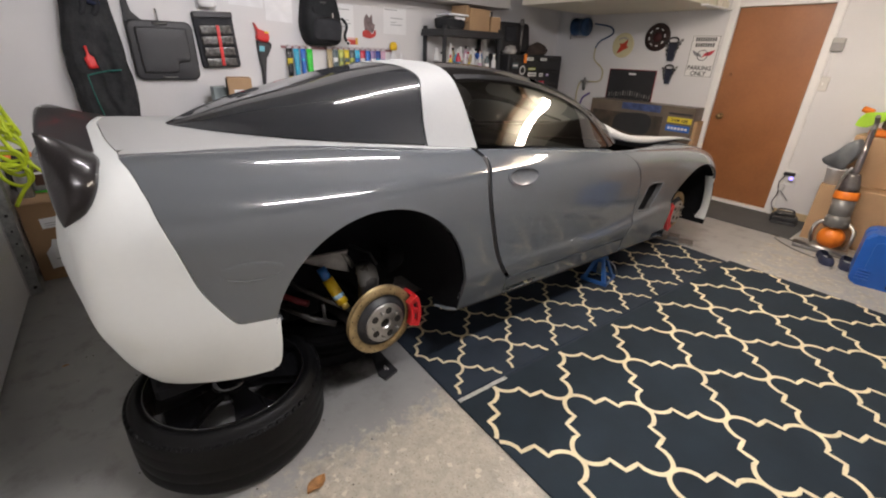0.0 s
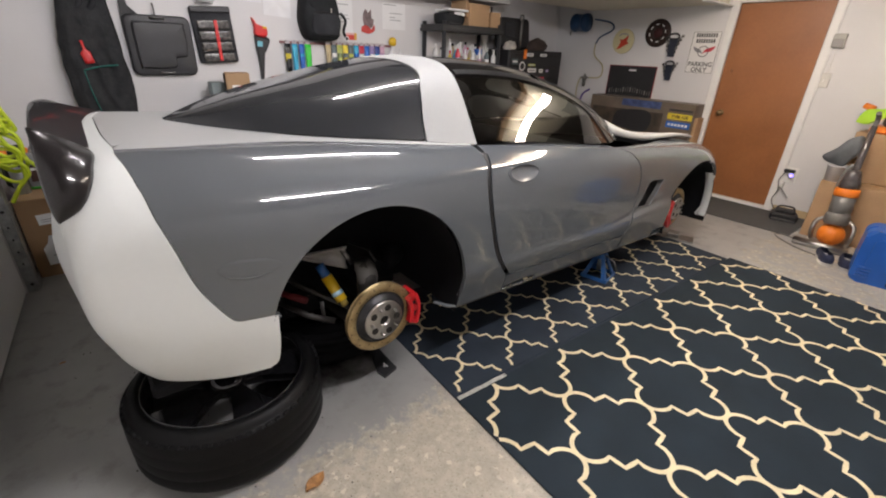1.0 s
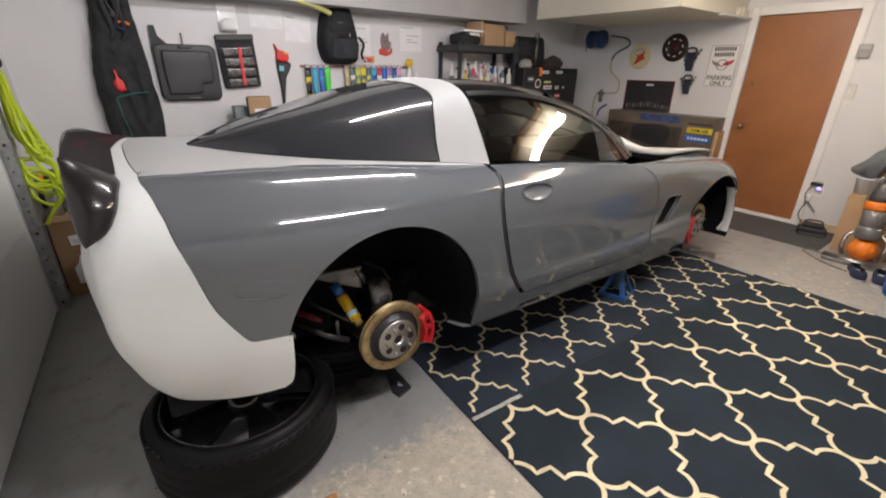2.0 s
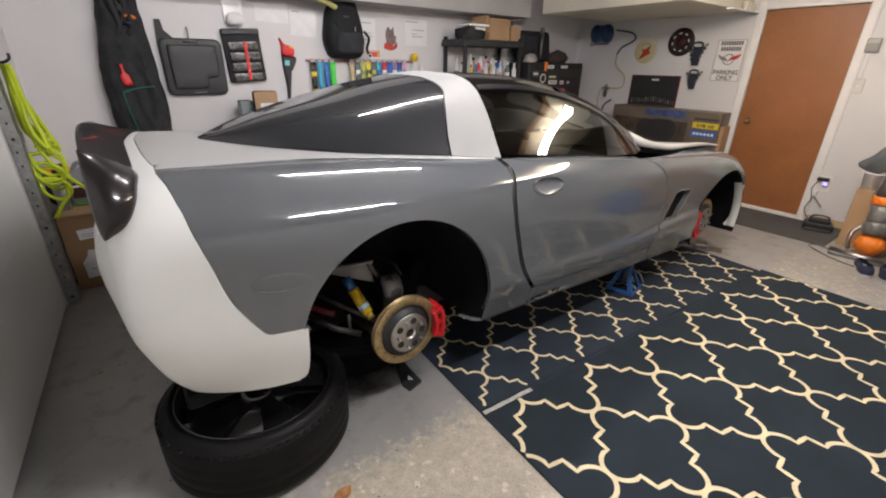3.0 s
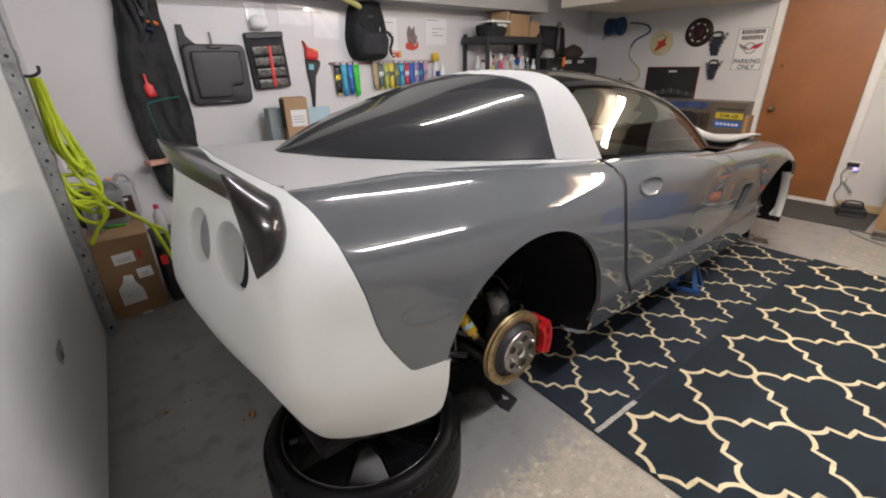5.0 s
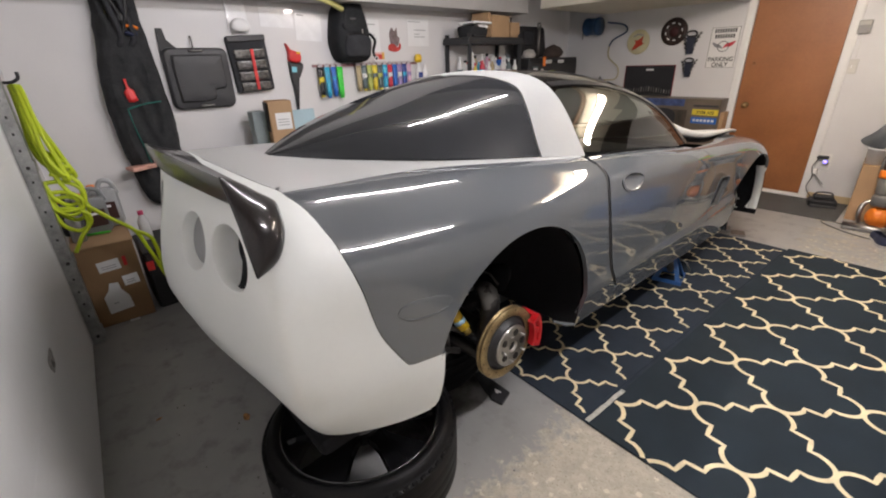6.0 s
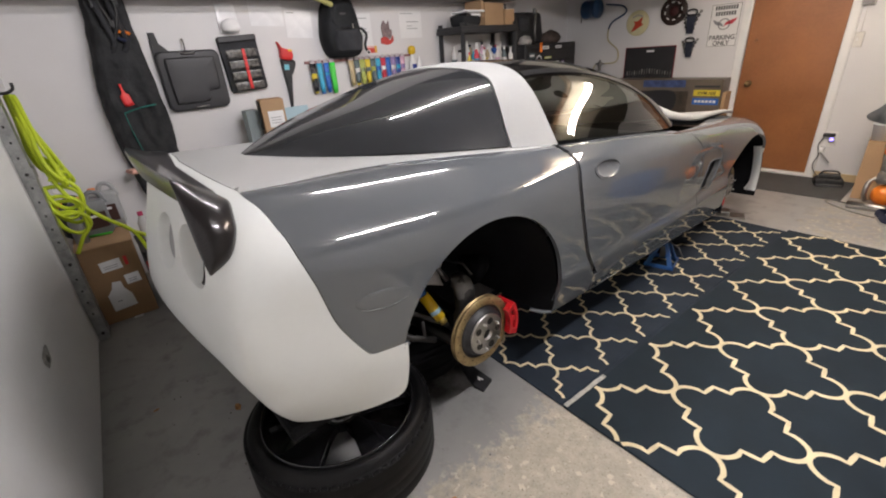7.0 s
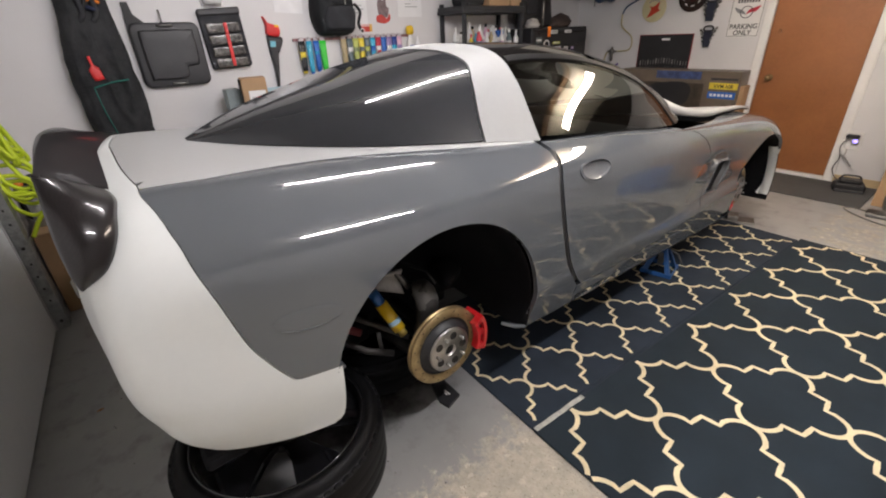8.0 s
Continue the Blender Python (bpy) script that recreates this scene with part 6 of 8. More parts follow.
def paint_tube(y, z, h, w, colour, cap, label, band=None, shiny=False):
    t = thing("paint_tube", (WX + 0.04, y, z), label, "tube", "tubes on the hanger rail")
    mt = mat(f"tube_{colour}", PALETTE[colour], 0.25 if shiny else 0.4, vary=0.12, scale=30, coat=0.5)
    bm = bmesh.new()
    rows = []
    for k in range(7):
        f = k / 6
        ww, d = w / 2 * (0.82 + 0.18 * f), 0.020 * (1 - f) ** 0.8 + 0.002
        rows.append([bm.verts.new((d * math.cos(a), ww * math.sin(a), -h * (1 - f) + 0.0)) for a in np.linspace(0, 2 * math.pi, 14, endpoint=False)])
    for a, b in zip(rows, rows[1:]):
        for k in range(14):
            bm.faces.new((a[k], a[(k + 1) % 14], b[(k + 1) % 14], b[k]))
    bm.faces.new(rows[0][::-1])
    bm.faces.new(rows[-1])
    body_ = part("tube_body", bm, mt, t, "", True)
    part("cap", lathe(bmesh.new(), [(0, -h - 0.018), (w * 0.30, -h - 0.018), (w * 0.34, -h), (0, -h)], 14), mat(f"tube_{cap}", PALETTE[cap], 0.4), t, "", True)
    part("hang_card", boxed(-0.003, 0.003, -w * 0.36, w * 0.36, 0.0, 0.028), mat("clear_hang_card", (0.55, 0.5, 0.52), 0.3), t)
    if band:
        part("print_band", lathe(bmesh.new(), [(w * 0.44, -h * 0.62), (w * 0.455, -h * 0.62), (w * 0.455, -h * 0.35), (w * 0.44, -h * 0.35)], 14, Matrix.Diagonal((0.55, 1, 1, 1))), mat(f"tube_{band}", PALETTE[band], 0.45), body_, "", True)
    return t


PALETTE = {"black": (0.015, 0.016, 0.02), "blue": (0.02, 0.13, 0.50), "white": (0.75, 0.75, 0.74), "green": (0.05, 0.62, 0.06), "tan": (0.45, 0.36, 0.20), "slate": (0.10, 0.14, 0.15), "olive": (0.22, 0.27, 0.13), "lime": (0.45, 0.50, 0.12), "yellow": (0.72, 0.58, 0.05), "cyan": (0.05, 0.40, 0.62), "red": (0.55, 0.03, 0.06), "navy": (0.03, 0.06, 0.28), "violet": (0.30, 0.22, 0.45), "pink": (0.60, 0.38, 0.50), "orange": (0.75, 0.2, 0.03)}
for y, h, w, c, cap, b in ((1.955, 0.225, 0.056, "black", "yellow", "yellow"), (2.018, 0.235, 0.052, "cyan", "blue", None), (2.080, 0.225, 0.050, "blue", "blue", "cyan"), (2.14, 0.24, 0.060, "green", "green", None)):
    paint_tube(y, 1.395, h, w, c, cap, f"{c} plastic bottle hanging from the rail", b, True)
for k, (c, cap, b) in enumerate((("tan", "tan", None), ("slate", "yellow", "white"), ("lime", "lime", "olive"), ("yellow", "yellow", "slate"), ("slate", "yellow", "lime"), ("cyan", "white", "blue"), ("red", "red", "white"), ("blue", "blue", None), ("violet", "pink", "white"), ("navy", "violet", "cyan"), ("pink", "white", "violet"))):
    paint_tube(2.335 + k * 0.058, 1.40, 0.20, 0.056, c, cap, f"{c} paint tube hanging from the rail", b)
gun = thing("squeeze_bottle", (WX + 0.04, 3.04, 1.39), "white squeeze bottle with a yellow cap on the rail", "bottle")
part("bottle", lathe(bmesh.new(), [(0, -0.17), (0.03, -0.17), (0.036, -0.15), (0.036, -0.05), (0.018, -0.01), (0.016, 0.03)], 18, Matrix.Diagonal((0.7, 1, 1, 1))), M_PAPER, gun, "", True)
part("cap", lathe(bmesh.new(), [(0.02, 0.02), (0.04, 0.03), (0.042, 0.07), (0.028, 0.095), (0, 0.10)], 18, Matrix.Diagonal((0.7, 1, 1, 1))), M_YELLOW, gun, "bright yellow cap", True)
part("blue_mark", boxed(0.022, 0.026, -0.02, 0.03, -0.12, -0.07), mat("tube_navy", PALETTE["navy"], 0.4), gun)
gun2 = thing("clear_bottle", (WX + 0.04, 3.13, 1.36), "clear plastic bottle hanging from the rail", "bottle")
part("bottle", lathe(bmesh.new(), [(0, -0.16), (0.028, -0.16), (0.032, -0.14), (0.03, -0.03), (0.012, 0.0), (0.010, 0.03)], 18, Matrix.Diagonal((0.7, 1, 1, 1))), M_CLEAR, gun2, "", True)

noodle = thing("foam_tube", (WX + 0.30, 1.97, 1.885), "pale yellow foam tube under the beam", "foam tube")
part("tube", tube(bmesh.new(), smoothed([(-0.05, -0.35, 0.03), (0.0, -0.1, 0.0), (-0.12, 0.15, -0.045), (-0.22, 0.26, -0.07)], 8), 0.022, 12), mat("pale_yellow_foam", (0.62, 0.58, 0.22), 0.8, vary=0.1), noodle, "", True)

# tall carton, folder and blue board behind the car
carton = turned(thing("tall_carton", (-3.44, 1.43, 0), "tall brown cardboard carton with a white label", "carton"), -12)
part("carton_body", boxed(-0.09, 0.09, -0.085, 0.085, 0, 1.175, 0.003), M_CARD, carton)
lab = part("label", boxed(0.0905, 0.0915, -0.045, 0.07, 0.97, 1.09), M_PAPER, carton, "white printed label")
for k in range(3):
    part("text_bar", boxed(0.0918, 0.0922, -0.03, 0.05, 1.0 + k * 0.02, 1.005 + k * 0.02), M_INK, lab)
part("flap", boxed(-0.09, 0.06, -0.094, -0.086, 0.95, 1.165, 0.002), mat("black_box_flap", (0.02, 0.018, 0.016), 0.7), carton)
folder = thing("grey_folder", (-3.56, 1.30, 0), "tall grey-green cardboard folder against the wall", "folder")
part("sleeve", boxed(-0.05, 0.06, -0.05, 0.05, 0, 1.10, 0.004), mat("grey_green_card", (0.30, 0.35, 0.35), 0.7), folder)
board = turned(thing("foam_board", (-3.60, 1.66, 0), "pale blue foam board leaning on the wall", "board"), ry=-4)
part("slab", boxed(0, 0.03, -0.15, 0.16, 0, 1.075, 0.003), mat("pale_blue_foam", (0.42, 0.58, 0.64), 0.8, vary=0.05), board)

# ---------------------------------------------------------------- corner by the garage door
M_CARTON2 = mat("kraft_carton", (0.30, 0.18, 0.09), 0.85, vary=0.12, scale=7, fine=110, bump=0.15)
crate = turned(thing("cardboard_box", (-3.225, 0.118, 0), "brown cardboard box with white shipping labels", "box"), -2)
part("carton_body", boxed(-0.21, 0.21, -0.14, 0.14, 0, 0.50, 0.004), M_CARTON2, crate)
part("lid_flap", boxed(-0.215, 0.215, -0.145, 0.145, 0.498, 0.505, 0.002), M_CARD, crate)
for y0, y1, z0, z1, t in ((-0.040, 0.067, 0.342, 0.407, 3), (0.048, 0.126, 0.226, 0.290, 3)):
    lab = part("label", crumple(boxed(0.2105, 0.2125, y0, y1, z0, z1, 0, pose(0, 0, 0, t)), 0.001, 30), M_PAPER, crate, "white shipping label")
    for k in range(2):
        part("text_bar", boxed(0.213, 0.2135, y0 + 0.015, y1 - 0.02, z0 + 0.015 + k * 0.014, z0 + 0.019 + k * 0.014, 0, pose(0, 0, 0, t)), M_INK, lab)
part("red_label", boxed(0.2105, 0.2125, 0.064, 0.082, 0.355, 0.412), M_REDP, crate)
torn = part("torn_pouch", crumple(prism(bmesh.new(), [(-0.078, 0.075), (0.046, 0.085), (0.040, 0.165), (0.012, 0.215), (0.008, 0.262), (-0.034, 0.268), (-0.048, 0.225), (-0.080, 0.185)], 0.002, Matrix(((0, 1, 0, 0.211), (1, 0, 0, 0), (0, 0, 1, 0), (0, 0, 0, 1)))), 0.003, 30), M_PAPER, crate, "torn crumpled white document pouch")
part("text_bar", boxed(0.2155, 0.216, -0.045, -0.02, 0.135, 0.14), M_INK, torn)
part("tape_scrap", crumple(boxed(0.212, 0.235, 0.0, 0.05, 0.001, 0.006, 0.002), 0.003, 40), M_PAPER, crate, "torn white tape at its foot")
bin2 = thing("black_crate", (-3.235, 0.405, 0), "black plastic crate beside the carton", "crate")
part("crate_body", box(box(boxed(-0.2, 0.2, -0.12, 0.12, 0, 0.40, 0.01), -0.205, 0.205, -0.125, 0.125, 0.37, 0.395, 0.004), 0.2, 0.207, -0.06, 0.06, 0.2, 0.25, 0.003), M_MATBLACK, bin2)
part("red_strip", boxed(0.2, 0.206, -0.125, -0.085, 0.27, 0.33, 0.002), M_REDP, bin2)


def jug(at, rz, colour, h, label):
    j = turned(thing("oil_jug", at, label, "jug", "jugs on the cardboard box"), rz)
    m = mat(f"jug_{colour}", PALETTE2[colour], 0.35, vary=0.1, scale=12)
    bm = cushion(bmesh.new(), [(y, z + h * 0.45) for y, z in rounded(0.15, h * 0.9, 0.03)], 0.05, puff=0.12)
    cushion(bm, [(y, z + h * 0.45) for y, z in rounded(0.15, h * 0.9, 0.03)], 0.05, pose(0, 0, 0, 0, 0, 180), puff=0.12)
    part("jug_body", bm, m, j, "", True)
    part("grip", tube(bmesh.new(), smoothed([(0, -0.02, h * 0.86), (0, 0.01, h * 1.06), (0, 0.055, h * 1.02), (0, 0.075, h * 0.75)], 6), 0.014, 10), m, j, "", True)
    part("cap", lathe(bmesh.new(), [(0.02, 0), (0.021, 0.028), (0.018, 0.032), (0, 0.032)], 16, Matrix.Translation((0, -0.045, h * 0.88))), M_ORANGE, j, "orange screw cap", True)
    part("jug_label", boxed(0.0515, 0.0525, -0.055, 0.055, h * 0.2, h * 0.6), mat("dark_label", (0.06, 0.025, 0.02), 0.4), j, "dark printed label")
    part("text_bar", boxed(0.053, 0.0535, -0.045, 0.03, h * 0.48, h * 0.54), M_PAPER, j)
    return j


PALETTE2 = {"grey": (0.20, 0.21, 0.22), "silver": (0.38, 0.39, 0.40), "black": (0.02, 0.02, 0.02), "clear": (0.5, 0.5, 0.48)}
jug((-3.29, 0.125, 0.505), 5, "grey", 0.25, "grey plastic oil jug with an orange cap")
jug((-3.385, 0.205, 0.505), -10, "silver", 0.27, "silver grey plastic oil jug")
jug((-3.36, 0.02, 0.505), 20, "black", 0.23, "black plastic oil jug")
can = thing("spray_can", (-3.18, 0.025, 0.505), "shiny steel can on the box", "can")
part("can_body", lathe(bmesh.new(), [(0, 0), (0.033, 0), (0.035, 0.005), (0.035, 0.14), (0.028, 0.155), (0.012, 0.16), (0.012, 0.18), (0, 0.18)], 24), M_GALV, can, "", True)
marker = turned(thing("green_marker", (-3.225, 0.12, 0.511), "bright green marker pen lying on the box", "pen"), 80)
part("barrel", tube(bmesh.new(), [(-0.06, 0, 0.006), (0.05, 0, 0.006), (0.06, 0, 0.006)], [0.007, 0.007, 0.004], 10), mat("bright_green", (0.10, 0.62, 0.06), 0.4), marker, "", True)
btl = thing("water_bottle", (-3.27, 0.355, 0.401), "clear bottle with a pink cap on the black crate", "bottle")
part("bottle", lathe(bmesh.new(), [(0, 0), (0.03, 0), (0.033, 0.01), (0.033, 0.12), (0.014, 0.16), (0.013, 0.175)], 20), M_CLEAR, btl, "", True)
part("cap", lathe(bmesh.new(), [(0.016, 0.165), (0.016, 0.19), (0, 0.19)], 16), mat("pink_cap", (0.6, 0.05, 0.15), 0.4), btl, "", True)
hat = turned(thing("paper_scrap", (WX + 0.13, 0.47, 0.80), "pink and tan paper scrap tucked behind the bag", "paper"), 10)
part("scrap", crumple(boxed(-0.06, 0.06, -0.07, 0.08, -0.012, 0.012, 0.004), 0.012, 14), mat("pink_tan_paper", (0.55, 0.30, 0.24), 0.8, vary=0.3, scale=25), hat)

# the neon hose looped over a hook by the door track, its coils resting on the jugs
hose = thing("air_hose", (-2.93, 0.03, 1.42), "neon yellow-green air hose hanging in loops", "hose")
part("hook", tube(bmesh.new(), smoothed([(0, -0.12, -0.03), (0, -0.04, -0.045), (0.0, 0.0, -0.03), (0, 0.005, 0.0)], 5), 0.007, 8), M_BLACK, hose, "black hook", True)
LONG = [(-0.037, -0.056), (-0.038, -0.166), (-0.046, -0.318), (-0.031, -0.401), (0.011, -0.456), (0.069, -0.495), (0.051, -0.414), (0.017, -0.313), (-0.011, -0.206), (-0.023, -0.087), (-0.037, -0.056)]
for k in range(6):
    sx, sz = 1.06 - 0.13 * k, 1.04 - 0.07 * (k % 4)
    pts = [(0.013 * (k - 2.5) + 0.012 * math.sin(j + 2 * k), -0.037 + (y + 0.037) * sx + 0.006 * k, -0.056 + (z + 0.056) * sz) for j, (y, z) in enumerate(LONG)]
    part("loop", tube(bmesh.new(), smoothed(pts, 6), 0.0105, 8, caps=False), M_GREENHOSE, hose, "", True)
ROUND = [(-0.055, -0.515), (-0.037, -0.597), (0.015, -0.646), (0.069, -0.621), (0.074, -0.562), (0.019, -0.522), (-0.055, -0.515)]
for dy, dz, dx in ((0, 0, 0.0), (-0.012, -0.05, 0.014), (0.004, -0.085, -0.012), (-0.006, -0.140, 0.008)):
    part("coil", tube(bmesh.new(), smoothed([(dx + 0.012 * math.sin(2 * j), y + dy, z + dz) for j, (y, z) in enumerate(ROUND)], 6), 0.0105, 8, caps=False), M_GREENHOSE, hose, "", True)
for pts in ([(-0.029, -0.154), (-0.027, -0.321), (-0.005, -0.475), (0.032, -0.59), (0.072, -0.652), (0.153, -0.749), (0.243, -0.847), (0.279, -0.97), (0.324, -1.158)], [(0.052, -0.64), (0.056, -0.756), (0.012, -0.816), (-0.038, -0.895)], [(0.243, -0.847), (0.30, -0.895), (0.318, -0.96), (0.326, -1.112)], [(-0.021, -0.472), (0.065, -0.516), (0.083, -0.594), (0.056, -0.663), (-0.037, -0.671)]):
    part("tail", tube(bmesh.new(), smoothed([(0.012, y, z) for y, z in pts], 8), 0.0105, 8), M_GREENHOSE, hose, "", True)

# ---------------------------------------------------------------- shelves and tool chest in the far corner
M_SHELF = mat("dark_grey_shelf_plastic", (0.03, 0.031, 0.034), 0.6, vary=0.15, fine=160, bump=0.15)
unit = thing("shelving_unit", (-3.53, 3.84, 0), "black plastic shelving unit filled with bottles", "shelf")
for z in (0.10, 0.62, 1.17, 1.60):
    bm = box(boxed(-0.19, 0.19, -0.43, 0.43, z - 0.02, z + 0.03, 0.006), -0.195, 0.195, -0.435, 0.435, z - 0.035, z + 0.0, 0.006)
    part("shelf_board", bm, M_SHELF, unit)
for x in (-0.165, 0.165):
    for y in (-0.395, 0.395):
        part("post", tube(bmesh.new(), [(x, y, 0), (x, y, 1.66)], 0.023, 12), M_SHELF, unit, "", True)
box1 = turned(thing("cardboard_box", (-3.52, 3.93, 1.63), "brown cardboard box on the shelf's top board", "box"), 6)
part("carton_body", boxed(-0.13, 0.13, -0.16, 0.16, 0, 0.21, 0.004), M_CARD, box1)
part("torn_flap", crumple(boxed(-0.11, 0.11, -0.20, -0.16, 0.08, 0.235, 0.003), 0.01, 16), M_CARD, box1)
box2 = turned(thing("cardboard_box", (-3.50, 4.19, 1.63), "small brown cardboard box on the shelf's top board", "box"), -4)
part("carton_body", boxed(-0.11, 0.11, -0.07, 0.07, 0, 0.15, 0.004), M_CARD, box2)
frm = thing("photo_stand", (-3.42, 4.10, 1.63), "thin black frame standing on the shelf", "frame")
part("border", box(box(box(boxed(-0.01, 0.01, -0.045, -0.035, 0, 0.20, 0.002), -0.01, 0.01, 0.035, 0.045, 0, 0.20, 0.002), -0.01, 0.01, -0.045, 0.045, 0.19, 0.20, 0.002), -0.01, 0.01, -0.045, 0.045, 0.0, 0.01, 0.002), M_MATBLACK, frm)
sack = thing("black_bag", (-3.50, 3.58, 1.63), "crumpled black bag with white cloth on the shelf", "bag")
part("bag_body", crumple(cushion(bmesh.new(), [(y, z + 0.05) for y, z in rounded(0.30, 0.11, 0.04)], 0.16, Matrix.Translation((-0.02, 0, 0)), 0.35), 0.02, 11), M_FABRIC, sack, "", True)
part("white_cloth", crumple(cushion(bmesh.new(), [(y + 0.05, z + 0.10) for y, z in rounded(0.18, 0.04, 0.015)], 0.14, puff=0.3), 0.012, 14), M_PAPER, sack, "", True)
random.seed(4)
SHELF_ROW = ("white", "yellow", "white", "red", "cyan", "white", "pink", "white", "tan", "white", "white", "slate", "white", "white")
for k, col in enumerate(SHELF_ROW):
    y = 3.49 + k * 0.053
    h, r = random.uniform(0.13, 0.23), random.uniform(0.020, 0.028)
    b = thing("bottle", (-3.43 + (0.05 if k % 2 else -0.05), y, 1.20), f"{col} plastic bottle on the shelf" if k != 10 else "bottle with a blue spray head on the shelf", "bottle", "bottles on the shelving unit")
    part("bottle_body", lathe(bmesh.new(), [(0, 0), (r, 0), (r * 1.05, 0.01), (r * 1.05, h * 0.72), (r * 0.45, h * 0.88), (r * 0.42, h)], 18), mat(f"bottle_{col}", PALETTE[col], 0.35, vary=0.08), b, "", True)
    part("cap", lathe(bmesh.new(), [(r * 0.5, h * 0.95), (r * 0.5, h * 1.12), (0, h * 1.12)], 14), mat("tube_blue" if k == 10 else "tube_red" if k == 1 else "bottle_white", PALETTE["blue"], 0.4), b, "", True)
    part("bottle_label", lathe(bmesh.new(), [(r * 1.05, h * 0.2), (r * 1.07, h * 0.21), (r * 1.07, h * 0.55), (r * 1.05, h * 0.56)], 18), mat(f"tube_{SHELF_ROW[(k * 5 + 3) % 14]}", PALETTE["white"], 0.5), b, "", True)
    if k == 10:
        part("spray_head", box(boxed(-0.02, 0.03, -0.02, 0.05, h * 1.05, h * 1.35, 0.006), 0.0, 0.02, -0.05, -0.01, h * 1.2, h * 1.32, 0.004), mat("tube_blue", PALETTE["blue"], 0.4), b, "bright blue spray head")
random.seed(9)
for k, col in enumerate(("white", "clear", "clear", "white", "tan", "clear", "white", "pink", "clear", "white", "clear", "cyan", "white")):
    y, h, r = 3.50 + k * 0.056, random.uniform(0.20, 0.31), random.uniform(0.026, 0.036)
    b = thing("bottle", (-3.56 + 0.02 * (k % 2), y, 1.20), f"tall {col} plastic bottle at the back of the shelf", "bottle", "bottles on the shelving unit")
    part("bottle_body", lathe(bmesh.new(), [(0, 0), (r, 0), (r * 1.05, 0.01), (r * 1.05, h * 0.66), (r * 0.6, h * 0.80), (r * 0.36, h * 0.86), (r * 0.36, h * 0.92)], 18), M_CLEAR if col == "clear" else mat(f"bottle_{col}", PALETTE[col], 0.35, vary=0.08), b, "", True)
    part("cap", lathe(bmesh.new(), [(r * 0.46, h * 0.90), (r * 0.46, h), (0, h)], 14), mat(f"tube_{('white', 'black', 'red')[k % 3]}", PALETTE["black"], 0.4), b, "", True)
    part("bottle_label", lathe(bmesh.new(), [(r * 1.05, h * 0.15), (r * 1.08, h * 0.16), (r * 1.08, h * 0.5), (r * 1.05, h * 0.51)], 18), mat(f"tube_{('slate', 'white', 'olive', 'pink')[k % 4]}", PALETTE["white"], 0.5), b, "", True)
rag = thing("white_papers", (-3.42, 3.50, 1.63), "loose white papers on the shelf's top board", "papers")
part("stack", crumple(boxed(-0.10, 0.10, -0.05, 0.22, 0.115, 0.135, 0.002), 0.012, 9), M_PAPER, rag)
part("stack_foot", boxed(-0.06, 0.06, 0.0, 0.16, 0.0, 0.112, 0.006), M_MATBLACK, rag)
can3 = thing("spray_can", (-3.40, 3.66, 1.63), "small grey can on the shelf's top board", "can")
part("can_body", lathe(bmesh.new(), [(0, 0), (0.026, 0), (0.027, 0.004), (0.027, 0.10), (0.012, 0.115), (0.012, 0.135), (0, 0.135)], 18), M_GALV, can3, "", True)
bowl = thing("plastic_bowl", (-3.42, 3.68, 1.20), "pale pink plastic bowl on the shelf", "bowl")
part("bowl_body", lathe(bmesh.new(), [(0, 0), (0.05, 0), (0.08, 0.10), (0.084, 0.105), (0.08, 0.108), (0.046, 0.008), (0, 0.008)], 24), mat("pale_pink_plastic", (0.62, 0.47, 0.46), 0.5), bowl, "", True)

chest = thing("tool_chest", (-3.52, 4.87, 0), "black steel tool chest covered in stickers", "tool chest")
part("carcass", boxed(-0.20, 0.185, -0.49, 0.49, 0.06, 1.42, 0.008), M_MATBLACK, chest)
for k in range(9):
    z0 = 0.10 + k * 0.144
    dr = part("drawer", boxed(0.186, 0.197, -0.475, 0.475, z0, z0 + 0.134, 0.004), M_MATBLACK, chest)
    part("pull", boxed(0.197, 0.210, -0.40, 0.40, z0 + 0.108, z0 + 0.122, 0.003), M_STEEL, dr)
for x in (-0.16, 0.15):
    for y in (-0.44, 0.44):
        part("castor", lathe(bmesh.new(), [(0, -0.015), (0.03, -0.015), (0.03, 0.015), (0, 0.015)], 16, pose(x, y, 0.03, 90)), M_BLACK, chest, "", True)
        part("castor_bracket", boxed(x - 0.02, x + 0.02, y - 0.02, y + 0.02, 0.03, 0.064), M_STEEL, chest)
for y, z, w, h, c in ((-0.15, 1.375, 0.12, 0.035, "white"), (-0.10, 1.265, 0.13, 0.025, "lime"), (0.10, 1.375, 0.12, 0.03, "white"), (-0.09, 1.205, 0.15, 0.045, "white"), (0.08, 1.20, 0.07, 0.04, "white"), (0.10, 1.105, 0.11, 0.05, "red"), (-0.06, 1.10, 0.08, 0.04, "tan"), (0.16, 1.02, 0.12, 0.04, "white"), (0.2, 1.20, 0.05, 0.03, "violet"), (-0.4, 1.30, 0.10, 0.06, "slate"), (-0.42, 1.12, 0.11, 0.05, "tan")):
    st = part("sticker", boxed(0.2105, 0.2125, y - w / 2, y + w / 2, z - h / 2, z + h / 2), mat(f"sticker_{c}", PALETTE[c], 0.5), chest, f"{c} sticker")
    part("text_bar", boxed(0.2126, 0.213, y - w * 0.38, y + w * 0.38, z - h * 0.15, z + h * 0.15), M_INK if c == "white" else M_PAPER, st)
